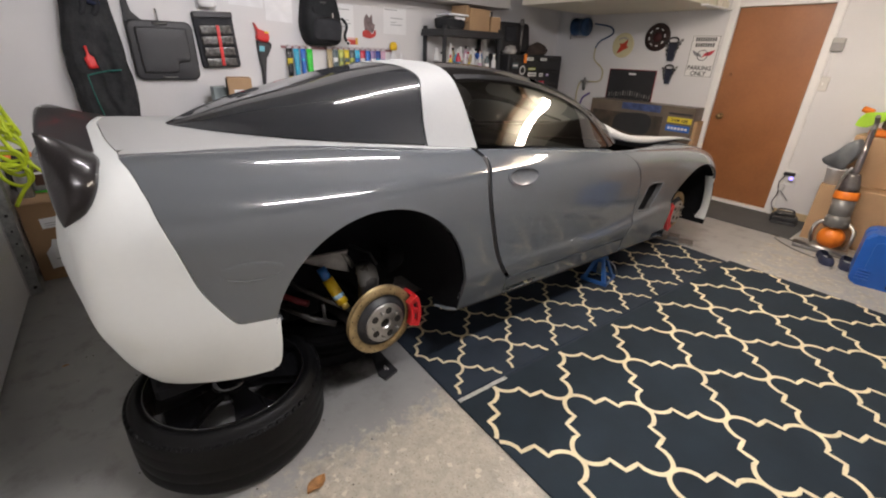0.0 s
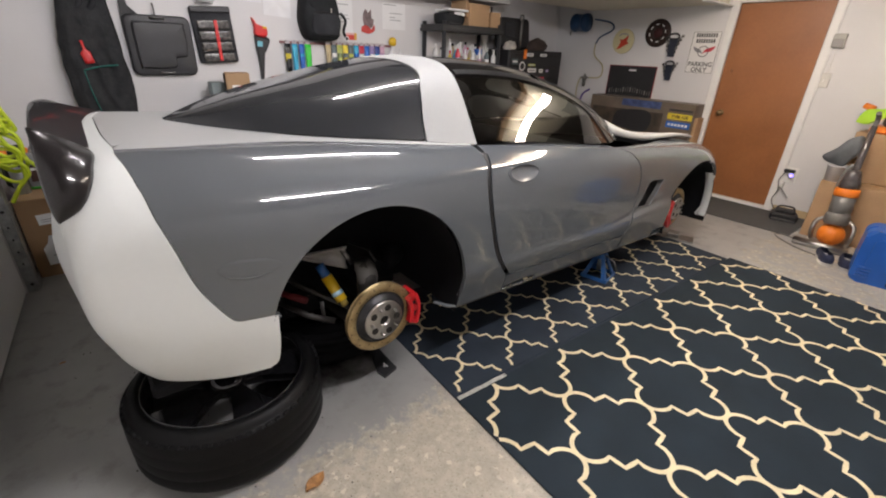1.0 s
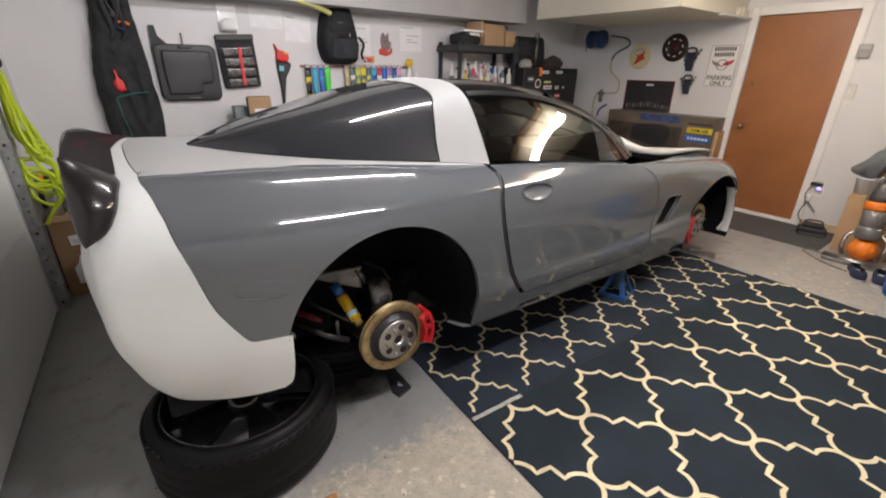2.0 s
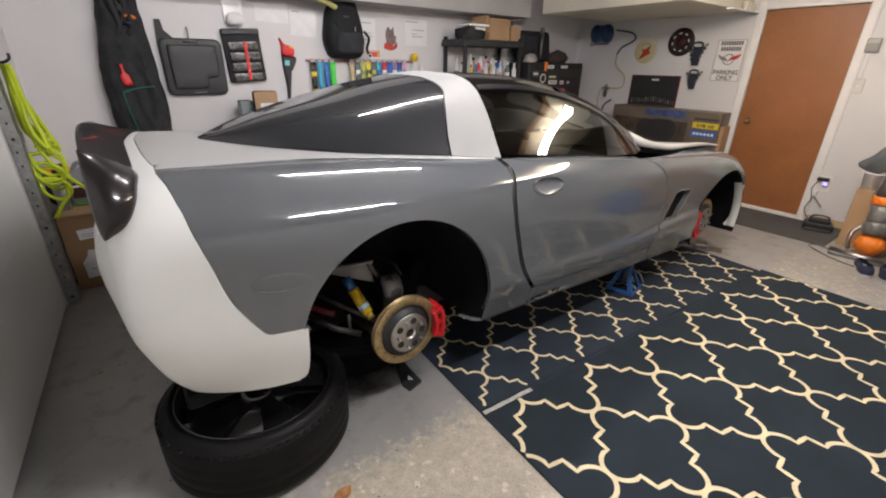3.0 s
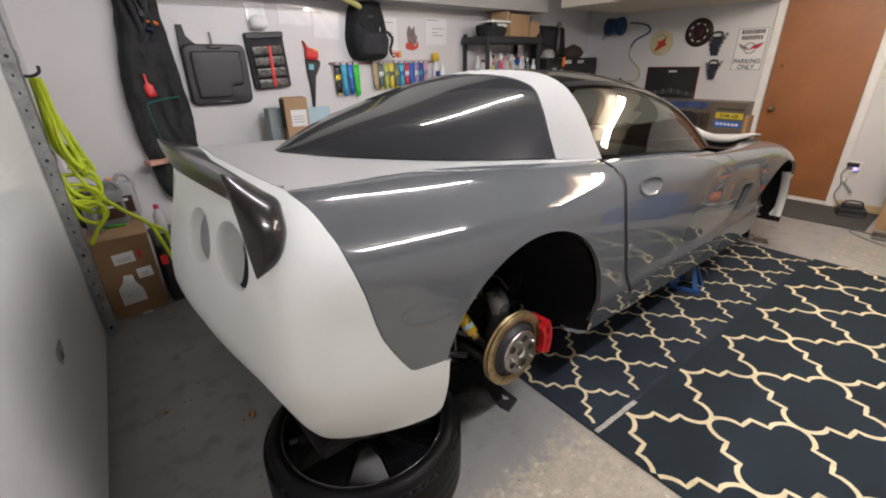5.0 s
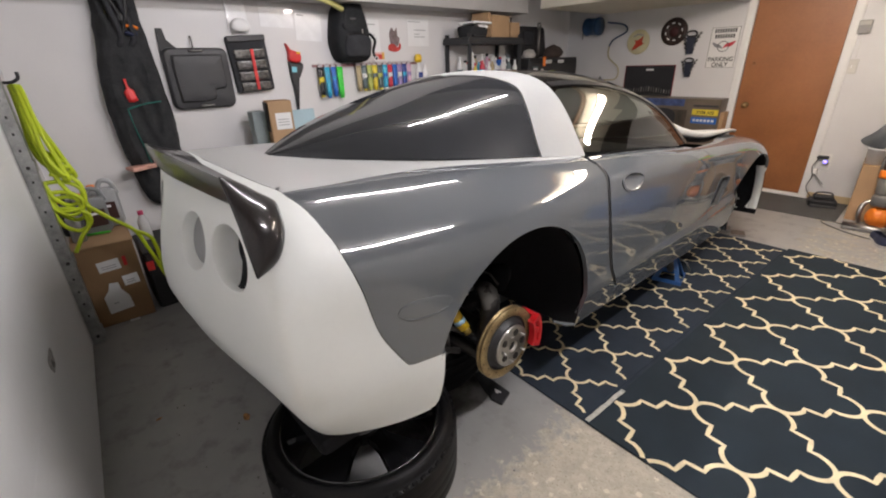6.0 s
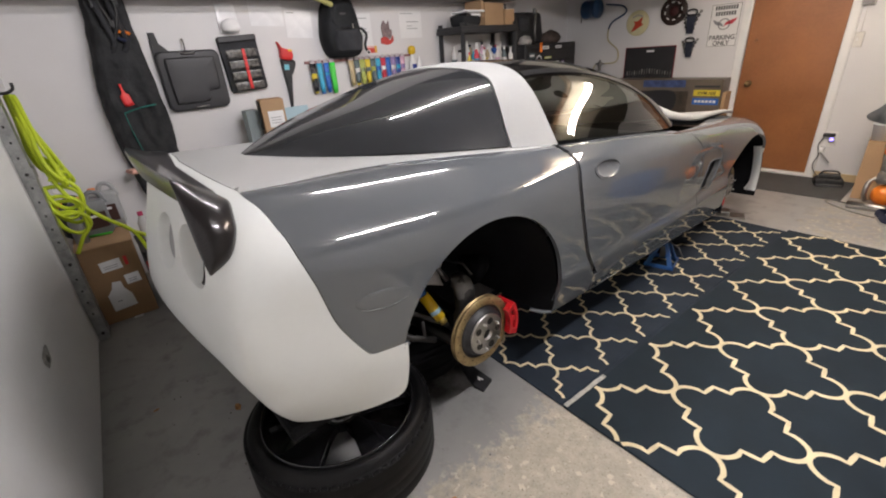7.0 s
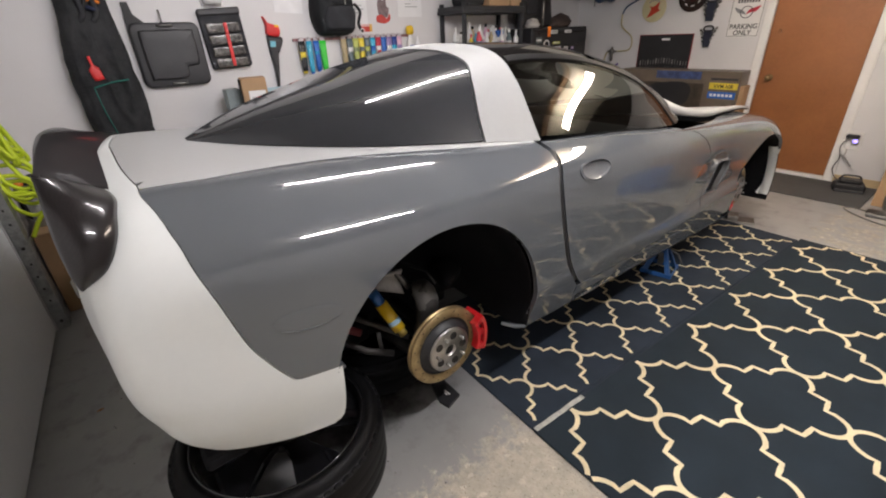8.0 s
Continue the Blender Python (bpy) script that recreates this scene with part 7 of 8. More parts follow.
part("round_sticker", lathe(bmesh.new(), [(0, 0.002), (0.05, 0.002), (0.05, 0)], 24, pose(0.2105, -0.27, 1.25, 0, 90)), M_PAPER, chest, "round white sticker")
part("sticker_mark", lathe(bmesh.new(), [(0, 0.001), (0.036, 0.001), (0.036, 0)], 24, pose(0.2126, -0.27, 1.25, 0, 90)), M_MATBLACK, chest)
part("orange_sticker", boxed(0.2105, 0.2125, -0.26, -0.21, 1.33, 1.43), M_ORANGE, chest, "orange sticker")
case = turned(thing("tool_case", (-3.55, 4.62, 1.42), "black padded tool case standing on the chest", "case"), 0, 0, -8)
part("case_body", cushion(bmesh.new(), [(y, z + 0.17) for y, z in rounded(0.50, 0.33, 0.05)], 0.10, puff=0.1), M_MATBLACK, case, "", True)
part("case_panel", cushion(bmesh.new(), [(y - 0.10, z + 0.20) for y, z in rounded(0.18, 0.16, 0.03)], 0.015, Matrix.Translation((0.10, 0, 0)), 0.1), M_FABRIC2, case, "", True)
pole = thing("steel_tube", (-3.40, 4.62, 1.42), "grey steel tube standing on the chest", "tube")
part("shaft", tube(bmesh.new(), [(0, 0, 0), (0, 0.01, 0.33)], 0.016, 12), M_CAST, pole, "", True)
part("top_knob", lathe(bmesh.new(), [(0, 0.30), (0.024, 0.31), (0.026, 0.35), (0.018, 0.37), (0, 0.37)], 14), M_CAST, pole, "", True)
junk = thing("dark_cloth", (-3.44, 4.97, 1.42), "heap of dark cloth on the tool chest", "cloth")
part("heap", crumple(lathe(bmesh.new(), [(0, 0), (0.13, 0.0), (0.14, 0.04), (0.09, 0.11), (0.03, 0.13), (0, 0.13)], 28, Matrix.Diagonal((0.7, 1.2, 1, 1))), 0.03, 9), mat("brown_black_cloth", (0.05, 0.035, 0.03), 0.9, vary=0.4, scale=14), junk, "", True)
junk2 = thing("white_rags", (-3.42, 4.47, 1.42), "bundle of grey-white rags on the tool chest", "rags")
part("heap", crumple(lathe(bmesh.new(), [(0, 0), (0.07, 0.0), (0.08, 0.03), (0.05, 0.08), (0, 0.09)], 24), 0.02, 13), mat("grey_white_rag", (0.42, 0.40, 0.38), 0.9, vary=0.3, scale=20), junk2, "", True)

# ---------------------------------------------------------------- things on the end wall
def on_wall(name, x, z, label, category, group=""):
    return thing(name, (x, WY, z), label, category, group)



def slab(x0, x1, z0, z1, d0, d1, bevel=0.0):
    """A flat block standing d0 to d1 proud of the wall."""
    return boxed(x0, x1, -d1, -d0, z0, z1, bevel)


reel = on_wall("hose_reel", -3.29, 1.765, "dark blue air hose reel on the wall", "hose reel")
M_REEL = mat("dark_blue_plastic", (0.012, 0.05, 0.13), 0.4, vary=0.15)
bm = lathe(bmesh.new(), [(0, 0.0), (0.10, 0.0), (0.105, 0.02), (0.104, 0.03), (0.097, 0.035), (0.097, 0.15), (0.104, 0.155), (0.105, 0.185), (0.10, 0.20), (0, 0.20)], 36, pose(-0.10, -0.12, 0, 0, 90, 0))
part("drum", bm, M_REEL, reel, "", True)
part("wall_bracket", slab(-0.06, 0.06, -0.08, 0.08, 0.0, 0.02, 0.004), M_MATBLACK, reel)
part("crank", tube(bmesh.new(), [(-0.11, -0.12, 0), (-0.14, -0.12, -0.02), (-0.14, -0.12, -0.14)], 0.006, 8), M_CAST, reel, "", True)
hosepts = [(-3.11, -0.10, 1.80), (-2.93, -0.03, 1.765), (-2.89, -0.02, 1.69), (-3.05, -0.02, 1.605), (-3.10, -0.02, 1.53), (-3.11, -0.02, 1.40), (-3.06, -0.02, 1.33)]
part("blue_hose", tube(bmesh.new(), [(x + 3.29, y, z - 1.765) for x, y, z in smoothed(hosepts[:5], 8)], 0.009, 8), M_REEL, reel, "blue hose", True)
part("yellow_hose", tube(bmesh.new(), [(x + 3.29, y, z - 1.765) for x, y, z in smoothed([(-3.10, -0.02, 1.53), (-3.09, -0.02, 1.40), (-2.95, -0.02, 1.28), (-2.96, -0.02, 1.15), (-3.12, -0.03, 1.13), (-3.24, -0.02, 1.12), (-3.28, -0.02, 1.0), (-3.27, -0.02, 0.80)], 8)], 0.006, 8), mat("pale_yellow_hose", (0.50, 0.42, 0.18), 0.5), reel, "thin pale yellow hose", True)
part("regulator", lathe(bmesh.new(), [(0, -0.09), (0.014, -0.085), (0.020, -0.06), (0.020, -0.01), (0.028, 0.0), (0.028, 0.04), (0.012, 0.05), (0.012, 0.07), (0, 0.07)], 18, Matrix.Translation((0.12, -0.04, -0.66))), M_CAST, reel, "small steel regulator", True)
part("regulator_arm", tube(bmesh.new(), [(0.06, -0.04, -0.635), (0.18, -0.04, -0.635)], 0.009, 8), M_CAST, reel, "", True)
gunp = on_wall("blow_gun", -3.14, 0.93, "purple air blow gun hanging on the wall", "blow gun")
part("barrel", tube(bmesh.new(), smoothed([(-0.06, -0.02, -0.09), (-0.03, -0.02, 0.0), (0.06, -0.02, 0.06)], 6), 0.011, 8), mat("purple_plastic", (0.10, 0.05, 0.28), 0.4), gunp, "", True)

rs = on_wall("round_sign", -2.735, 1.563, "round cream metal sign with a red figure shape", "sign")
part("disc", lathe(bmesh.new(), [(0, 0.008), (0.130, 0.008), (0.137, 0.006), (0.138, 0), (0, 0)], 48, pose(0, 0, 0, 90)), mat("cream_enamel", (0.60, 0.55, 0.33), 0.35, vary=0.08), rs, "", True)
part("red_figure", prism(bmesh.new(), flat([(-0.07, -0.09), (-0.03, -0.01), (-0.045, 0.02), (0.0, 0.02), (0.06, 0.06), (0.05, 0.0), (0.075, -0.02), (0.02, -0.05), (-0.02, -0.075)], 4), -0.002, pose(0, -0.0085, 0)), mat("red_enamel", (0.50, 0.05, 0.02), 0.4), rs, "red painted shape")
for a in range(-3, 4):
    part("text_bar", slab(0.018 * a - 0.006, 0.018 * a + 0.006, 0.072 - 0.002 * a * a, 0.092 - 0.002 * a * a, 0.008, 0.009), M_INK, rs)
fw = on_wall("clutch_disc", -2.325, 1.65, "dark rusty clutch plate hung as decoration", "clutch plate")
part("plate", lathe(bmesh.new(), [(0.05, 0.012), (0.075, 0.012), (0.08, 0.018), (0.140, 0.018), (0.145, 0.012), (0.145, 0.0), (0.05, 0.0), (0.05, 0.012)], 56, pose(0, 0, 0, 90)), mat("brown_black_metal", (0.035, 0.02, 0.016), 0.5, 0.4, vary=0.3, scale=14), fw, "", True)
part("inner_plate", lathe(bmesh.new(), [(0, 0.016), (0.03, 0.016), (0.052, 0.008), (0.052, 0.0), (0, 0)], 32, pose(0, 0, 0, 90)), mat("dark_red_metal", (0.06, 0.015, 0.015), 0.5, 0.3), fw, "", True)
for k in range(8):
    a = radians(45 * k + 10)
    part("slot", boxed(-0.016, 0.016, -0.0225, -0.0185, -0.005, 0.005, 0.001, Matrix.Translation((0.09 * math.cos(a), 0, 0.09 * math.sin(a))) @ pose(0, 0, 0, 0, 90 - math.degrees(a), 0)), M_PAPER, fw, "pale slot")


def wrench_rack(x, z, s, label):
    w = on_wall("wrench_set", x, z, label, "wrench rack", "wrench racks on the wall")
    part("hang_ring", tube(bmesh.new(), [(0.055 * s * math.cos(a), -0.03, 0.085 * s + 0.030 * s * math.sin(a)) for a in np.linspace(0, 2 * math.pi, 24)], 0.009 * s, 8, caps=False), M_MATBLACK, w, "", True)
    part("holder", prism(bmesh.new(), [(-0.05 * s, 0.07 * s), (0.05 * s, 0.07 * s), (0.035 * s, -0.12 * s), (-0.03 * s, -0.12 * s)], -0.03, Matrix.Translation((0, -0.004, 0)), bevel=0.004), mat("blue_black_plastic", (0.018, 0.022, 0.04), 0.35), w, "blue-black plastic holder")
    for k in range(9):
        side = -1 if k % 2 else 1
        lv = 0.055 - 0.018 * k
        a0, ln = radians(50 + 4 * k), (0.10 - 0.006 * k) * s
        p0 = Vector((0.03 * s * side, -0.025, (lv - 0.02) * s))
        p1 = p0 + Vector((side * ln * math.cos(a0), -0.005, ln * math.sin(a0) * 0.7))
        bm = tube(bmesh.new(), [p0, p1], 0.0055 * s, 8)
        tube(bm, [p1 + Vector((0.011 * s * math.cos(t), 0, 0.011 * s * math.sin(t))) for t in np.linspace(0, 2 * math.pi, 12)], 0.0045 * s, 6, caps=False)
        part("wrench", bm, M_STEEL if k % 3 else M_CAST, w, "steel wrench", True)
    return w


wrench_rack(-2.12, 1.53, 1.0, "dark steel wrench set on a round hanger")
wrench_rack(-2.10, 1.27, 0.85, "smaller dark steel wrench set on the wall")

roll = on_wall("tool_mat", -2.54, 1.085, "black tool mat with red edges pinned up", "tool mat")
part("mat_body", slab(-0.30, 0.295, -0.215, 0.21, 0.002, 0.012, 0.003), M_MATBLACK, roll)
for x0, x1, z0, z1 in ((-0.303, 0.298, 0.207, 0.215), (-0.303, 0.298, -0.22, -0.212), (-0.305, -0.297, -0.22, 0.215), (0.292, 0.30, -0.22, 0.215)):
    part("red_edge", slab(x0, x1, z0, z1, 0.004, 0.015, 0.002), mat("dark_red_edge", (0.22, 0.015, 0.025), 0.6), roll)
part("tag", slab(-0.04, 0.05, 0.155, 0.175, 0.012, 0.014), M_PAPER, roll)
random.seed(8)
for k in range(30):
    part("bit_tip", slab(-0.27 + 0.0185 * k, -0.263 + 0.0185 * k, -0.13 + 0.002 * (k % 4), -0.118 + 0.003 * (k % 3), 0.012, 0.016, 0.001), M_CAST if k % 2 else M_STEEL, roll)
for k in range(18):
    x = -0.26 + 0.031 * k
    h = 0.02 + 0.03 * math.exp(-((k - 9) / 4) ** 2) + random.uniform(0, 0.012)
    part("socket_bit", slab(x, x + 0.010, -0.08 + 0.006 * abs(k - 9) * -0.5, -0.08 + h, 0.012, 0.018, 0.002), M_CAST if k % 3 else M_ALU, roll, "small steel bit")

sign = on_wall("parking_sign", -1.792, 1.462, "white metal parking sign with a black border", "sign")
M_SIGNBLACK = mat("black_sign_paint", (0.02, 0.02, 0.02), 0.5)
part("plate", prism(bmesh.new(), rounded(0.29, 0.415, 0.015), -0.002, pose(0, -0.001, 0)), mat("white_enamel", (0.78, 0.77, 0.75), 0.35, vary=0.03), sign)
for x0, x1, z0, z1 in ((-0.138, 0.138, 0.196, 0.200), (-0.138, 0.138, -0.200, -0.196), (-0.138, -0.134, -0.2, 0.2), (0.134, 0.138, -0.2, 0.2)):
    part("border", slab(x0, x1, z0, z1, 0.003, 0.0038), M_SIGNBLACK, sign)
writing("word", "PARKING", 0.062, (0, -0.0042, -0.115), (90, 0, 0), M_SIGNBLACK, sign, 0.001, 0.95)
writing("word", "ONLY", 0.062, (0, -0.0042, -0.170), (90, 0, 0), M_SIGNBLACK, sign, 0.001, 0.95)
for n, z, w in ((9, 0.166, 0.215), (8, 0.112, 0.195)):
    for k in range(n):
        x = -w / 2 + w * (k + 0.5) / n
        part("text_bar", slab(x - w / n * 0.33, x + w / n * 0.33, z - 0.019, z + 0.019, 0.003, 0.0038), M_SIGNBLACK, sign)
part("emblem_ring", tube(bmesh.new(), [(0.052 * math.cos(a), -0.004, 0.012 + 0.05 * math.sin(a)) for a in np.linspace(0, 2 * math.pi, 36)], 0.0035, 6, caps=False), M_SIGNBLACK, sign, "", True)
part("red_flag", prism(bmesh.new(), flat([(-0.005, -0.025), (0.02, 0.02), (0.06, 0.035), (0.115, 0.05), (0.075, 0.0), (0.03, -0.005)], 3), -0.0012, pose(0, -0.0045, 0.012)), mat("red_enamel2", (0.55, 0.03, 0.05), 0.4), sign, "red flag shape")
part("chequered_flag", prism(bmesh.new(), flat([(0.0, -0.025), (-0.025, 0.01), (-0.07, 0.03), (-0.11, 0.045), (-0.08, 0.0), (-0.035, -0.012)], 3), -0.0012, pose(0, -0.0045, 0.012)), mat("grey_enamel", (0.25, 0.25, 0.26), 0.4), sign, "grey flag shape")

bx = thing("product_box", (-2.25, 5.60, 0), "large grey-brown product carton with yellow and blue panels", "carton")
part("carton_body", boxed(-0.64, 0.63, -0.10, 0.12, 0, 0.955, 0.004), mat("printed_grey_brown_carton", (0.15, 0.118, 0.09), 0.4, vary=0.25, scale=5), bx)
part("print_panel", boxed(-0.60, 0.30, -0.1008, -0.1003, 0.30, 0.83), mat("dark_printed_scene", (0.035, 0.028, 0.024), 0.4, vary=0.5, scale=6, second=(0.12, 0.09, 0.06)), bx, "dark brown printed picture")
for x0, x1, z0, z1, c in ((0.355, 0.62, 0.785, 0.845, "yellow"), (0.355, 0.615, 0.695, 0.76, "blue")):
    p = part("print_panel", boxed(x0, x1, -0.1015, -0.1005, z0, z1), mat(f"tube_{c}", PALETTE[c], 0.4), bx, f"{c} printed panel")
    if c == "yellow":
        writing("print_word", "80V MAX", 0.05, ((x0 + x1) / 2, -0.1022, (z0 + z1) / 2), (90, 180, 0), M_SIGNBLACK, p, 0.0006, 0.9)
        continue
    for k in range(6):
        w = (x1 - x0) / 7
        part("text_bar", boxed(x0 + w * (k + 0.6), x0 + w * (k + 1.3), -0.1025, -0.1018, z0 + 0.02, z1 - 0.02), M_PAPER if c == "blue" else M_SIGNBLACK, p)
part("print_panel", boxed(0.36, 0.61, -0.1015, -0.1005, 0.87, 0.89), M_DARKGREY, bx, "dark printed strip")
part("print_panel", boxed(-0.215, 0.26, -0.1015, -0.1005, 0.87, 0.945), mat("blue_print", (0.05, 0.08, 0.20), 0.5, vary=0.5, scale=18), bx, "dark blue printed picture")
part("print_panel", crumple(prism(bmesh.new(), flat([(-0.30, 0.64), (-0.25, 0.80), (0.08, 0.84), (0.18, 0.76), (0.10, 0.60)], 5), -0.001, pose(0, -0.101, 0)), 0.0, 5), M_MATBLACK, bx, "black printed picture")
bx2 = thing("cardboard_box", (-1.655, 5.60, 0), "plain brown cardboard box beside the printed carton", "box")
part("carton_body", boxed(-0.04, 0.07, -0.06, 0.09, 0, 0.82, 0.004), M_CARD, bx2)

# small fittings beside the door
fit1 = on_wall("door_chime", -0.682, 1.585, "small grey box mounted beside the door", "wall box")
part("case", slab(-0.045, 0.045, -0.055, 0.055, 0, 0.04, 0.006), mat("grey_box_plastic", (0.42, 0.41, 0.38), 0.5), fit1)
part("front_plate", slab(-0.038, 0.038, -0.048, 0.015, 0.04, 0.044, 0.003), mat("grey_box_plastic2", (0.27, 0.26, 0.25), 0.5), fit1)
sw = on_wall("light_switch", -0.69, 1.26, "white light switch plate on the wall", "light switch")
part("plate", slab(-0.042, 0.042, -0.062, 0.062, 0, 0.010, 0.004), mat("ivory_plate", (0.62, 0.60, 0.56), 0.35), sw)
part("toggle", slab(-0.005, 0.005, -0.012, 0.014, 0.006, 0.016, 0.002), M_TRIM, sw)
part("wire", tube(bmesh.new(), [(0.01, -0.008, 0.06), (0.005, -0.006, 0.27)], 0.003, 6), M_TRIM, sw, "", True)
ot = on_wall("power_outlet", -0.68, 0.39, "white power outlet with a glowing violet adapter", "outlet")
part("plate", slab(-0.045, 0.065, -0.075, 0.075, 0, 0.006, 0.002), M_TRIM, ot)
part("black_plug", slab(-0.045, 0.045, 0.025, 0.055, 0.006, 0.05, 0.006), M_MATBLACK, ot)
part("adapter", slab(0.0, 0.05, -0.02, 0.025, 0.006, 0.045, 0.008), M_TRIM, ot)
part("indicator", lathe(bmesh.new(), [(0, 0.004), (0.013, 0.003), (0.015, 0)], 16, pose(0.028, -0.0455, 0.003, 90)), emit("violet_glow", (0.22, 0.16, 1.0), 3.0), ot, "glowing violet light", True)
part("white_plug", slab(-0.045, -0.01, -0.13, -0.075, 0.006, 0.04, 0.006), M_TRIM, ot)
part("cord", tube(bmesh.new(), smoothed([(-0.03, -0.03, 0.02), (-0.06, -0.03, -0.06), (-0.04, -0.03, -0.16), (-0.06, -0.04, -0.26), (-0.01, -0.06, -0.34), (0.08, -0.08, -0.37)], 6), 0.004, 6), M_BLACK, ot, "black cord", True)
part("cord", tube(bmesh.new(), smoothed([(-0.028, -0.03, -0.13), (0.02, -0.03, -0.18), (0.06, -0.04, -0.22)], 6), 0.006, 6), mat("grey_cord", (0.3, 0.3, 0.3), 0.5), ot, "grey cord", True)
lg = thing("wall_shelf", (-1.66, WY, 1.885), "narrow white ledge at the end of the bulkhead", "ledge")
part("ledge_board", boxed(-0.018, 0.05, -0.60, 0, 0, 0.014, 0.003), M_TRIM, lg)
for k, (y, h, c) in enumerate(((-0.12, 0.06, "white"), (-0.20, 0.08, "yellow"), (-0.29, 0.07, "white"))):
    jar_ = thing("small_jar", (-1.64, WY + y, 1.899), "small pale jar standing on the ledge", "jar", "jars on the ledge")
    part("jar_body", lathe(bmesh.new(), [(0, 0), (0.022, 0), (0.024, 0.004), (0.024, h * 0.8), (0.018, h), (0, h)], 16), mat(f"jar_{c}", (0.62, 0.58, 0.48), 0.4), jar_, "", True)
ch = turned(thing("battery_charger", (-0.56, 5.50, 0), "black battery charger on the floor", "charger"), 15)
part("case", box(boxed(-0.11, 0.11, -0.07, 0.07, 0.0, 0.075, 0.015), -0.08, 0.08, -0.05, 0.05, 0.07, 0.11, 0.012), M_MATBLACK, ch)
part("front_lip", boxed(-0.10, 0.10, -0.10, -0.07, 0.0, 0.03, 0.006), M_DARKGREY, ch)
part("carry_handle", tube(bmesh.new(), smoothed([(-0.07, 0, 0.10), (-0.05, 0, 0.135), (0.05, 0, 0.135), (0.07, 0, 0.10)], 5), 0.008, 8), M_DARKGREY, ch, "", True)
tagged(part("baseboard", boxed(DX1 + 0.076, RX, WY - 0.012, WY, 0, 0.07, 0.003), mat("tan_baseboard", (0.50, 0.38, 0.22), 0.6), None), "tan strip along the foot of the wall", "baseboard", kind="structure")

# ---------------------------------------------------------------- clutter by the end wall
def carton(name, at, rz, w, d, h, label, open_flap=False):
    b = turned(thing(name, at, label, "box", "cartons by the end wall"), rz)
    part("carton_body", boxed(-w / 2, w / 2, -d / 2, d / 2, 0, h, 0.004), M_CARD, b)
    part("tape", boxed(-w / 2 - 0.001, w / 2 + 0.001, -0.025, 0.025, h, h + 0.0008), mat("brown_tape", (0.45, 0.30, 0.15), 0.3), b)
    if open_flap:
        part("flap", boxed(-w / 2 - 0.10, -w / 2, -d / 2, d / 2, 0, 0.004, 0, Matrix.Translation((0, 0, h)) @ pose(0, 0, 0, 0, 14, 0)), M_CARD, b)
        part("flap", boxed(-w / 2, w / 2, -d / 2 - 0.12, -d / 2, 0, 0.004, 0, Matrix.Translation((0, 0, h)) @ pose(0, 0, 0, -25)), M_CARD, b)
    return b


carton("cardboard_box", (-0.03, 5.42, 0), 4, 0.66, 0.42, 0.49, "large brown cardboard box on the floor", False)
carton("cardboard_box", (-0.02, 5.56, 0.491), -3, 0.52, 0.26, 0.40, "brown cardboard box stacked on a larger one", False)
carton("cardboard_box", (0.42, 5.20, 0), -6, 0.40, 0.36, 0.60, "brown cardboard box with open flaps", True)
tub = thing("plastic_tub", (-0.29, 5.29, 0.491), "white plastic tub on the cardboard box", "tub")
part("tub_body", lathe(bmesh.new(), [(0, 0), (0.055, 0), (0.068, 0.125), (0.074, 0.128), (0.074, 0.136), (0.06, 0.136), (0.05, 0.01), (0, 0.01)], 28), M_PAPER, tub, "", True)
sackg = turned(thing("grey_bag", (-0.30, 5.335, 0.628), "grey cloth bag slumped on the plastic tub", "bag"), 70)
part("bag_body", crumple(cushion(bmesh.new(), flat([(-0.05, 0.0), (0.06, 0.0), (0.11, 0.04), (0.09, 0.09), (0.02, 0.15), (-0.05, 0.235), (-0.10, 0.24), (-0.11, 0.10)], 5), 0.10, Matrix.Translation((-0.05, 0, 0)), 0.3), 0.022, 8), mat("slate_cloth", (0.16, 0.17, 0.18), 0.8, vary=0.2, scale=10), sackg, "", True)
tray = thing("orange_tray", (0.0, 5.56, 0.892), "bright orange plastic tray on the cartons", "tray")
part("tray_body", boxed(-0.22, 0.22, -0.11, 0.11, 0, 0.055, 0.012), M_ORANGE, tray)
part("tray_lid", boxed(-0.16, 0.2, -0.08, 0.09, 0.055, 0.16, 0.02), mat("grey_brown_plastic", (0.16, 0.14, 0.12), 0.5), tray)
toy = turned(thing("toy_blaster", (-0.12, 5.42, 0.947), "lime green and orange toy blaster", "toy"), -12)
M_LIME = mat("lime_plastic", (0.42, 0.72, 0.05), 0.35)
part("stock", prism(bmesh.new(), flat([(-0.20, -0.05), (-0.16, 0.05), (-0.05, 0.07), (0.12, 0.13), (0.24, 0.14), (0.24, 0.09), (0.10, 0.05), (-0.05, 0.0), (-0.12, -0.06)], 4), 0.05, Matrix.Translation((0, -0.025, 0.07)), bevel=0.008), M_LIME, toy)
part("muzzle", tube(bmesh.new(), [(-0.19, 0, 0.15), (-0.12, 0, 0.13)], 0.024, 12), M_ORANGE, toy, "orange muzzle", True)
part("muzzle_cap", tube(bmesh.new(), [(-0.185, 0, 0.065), (-0.155, 0, 0.08)], 0.022, 12), mat("aqua_plastic", (0.2, 0.6, 0.55), 0.4), toy, "", True)
brim = thing("brown_hat", (0.06, 5.60, 1.052), "brown brimmed hat on top of the pile", "hat")
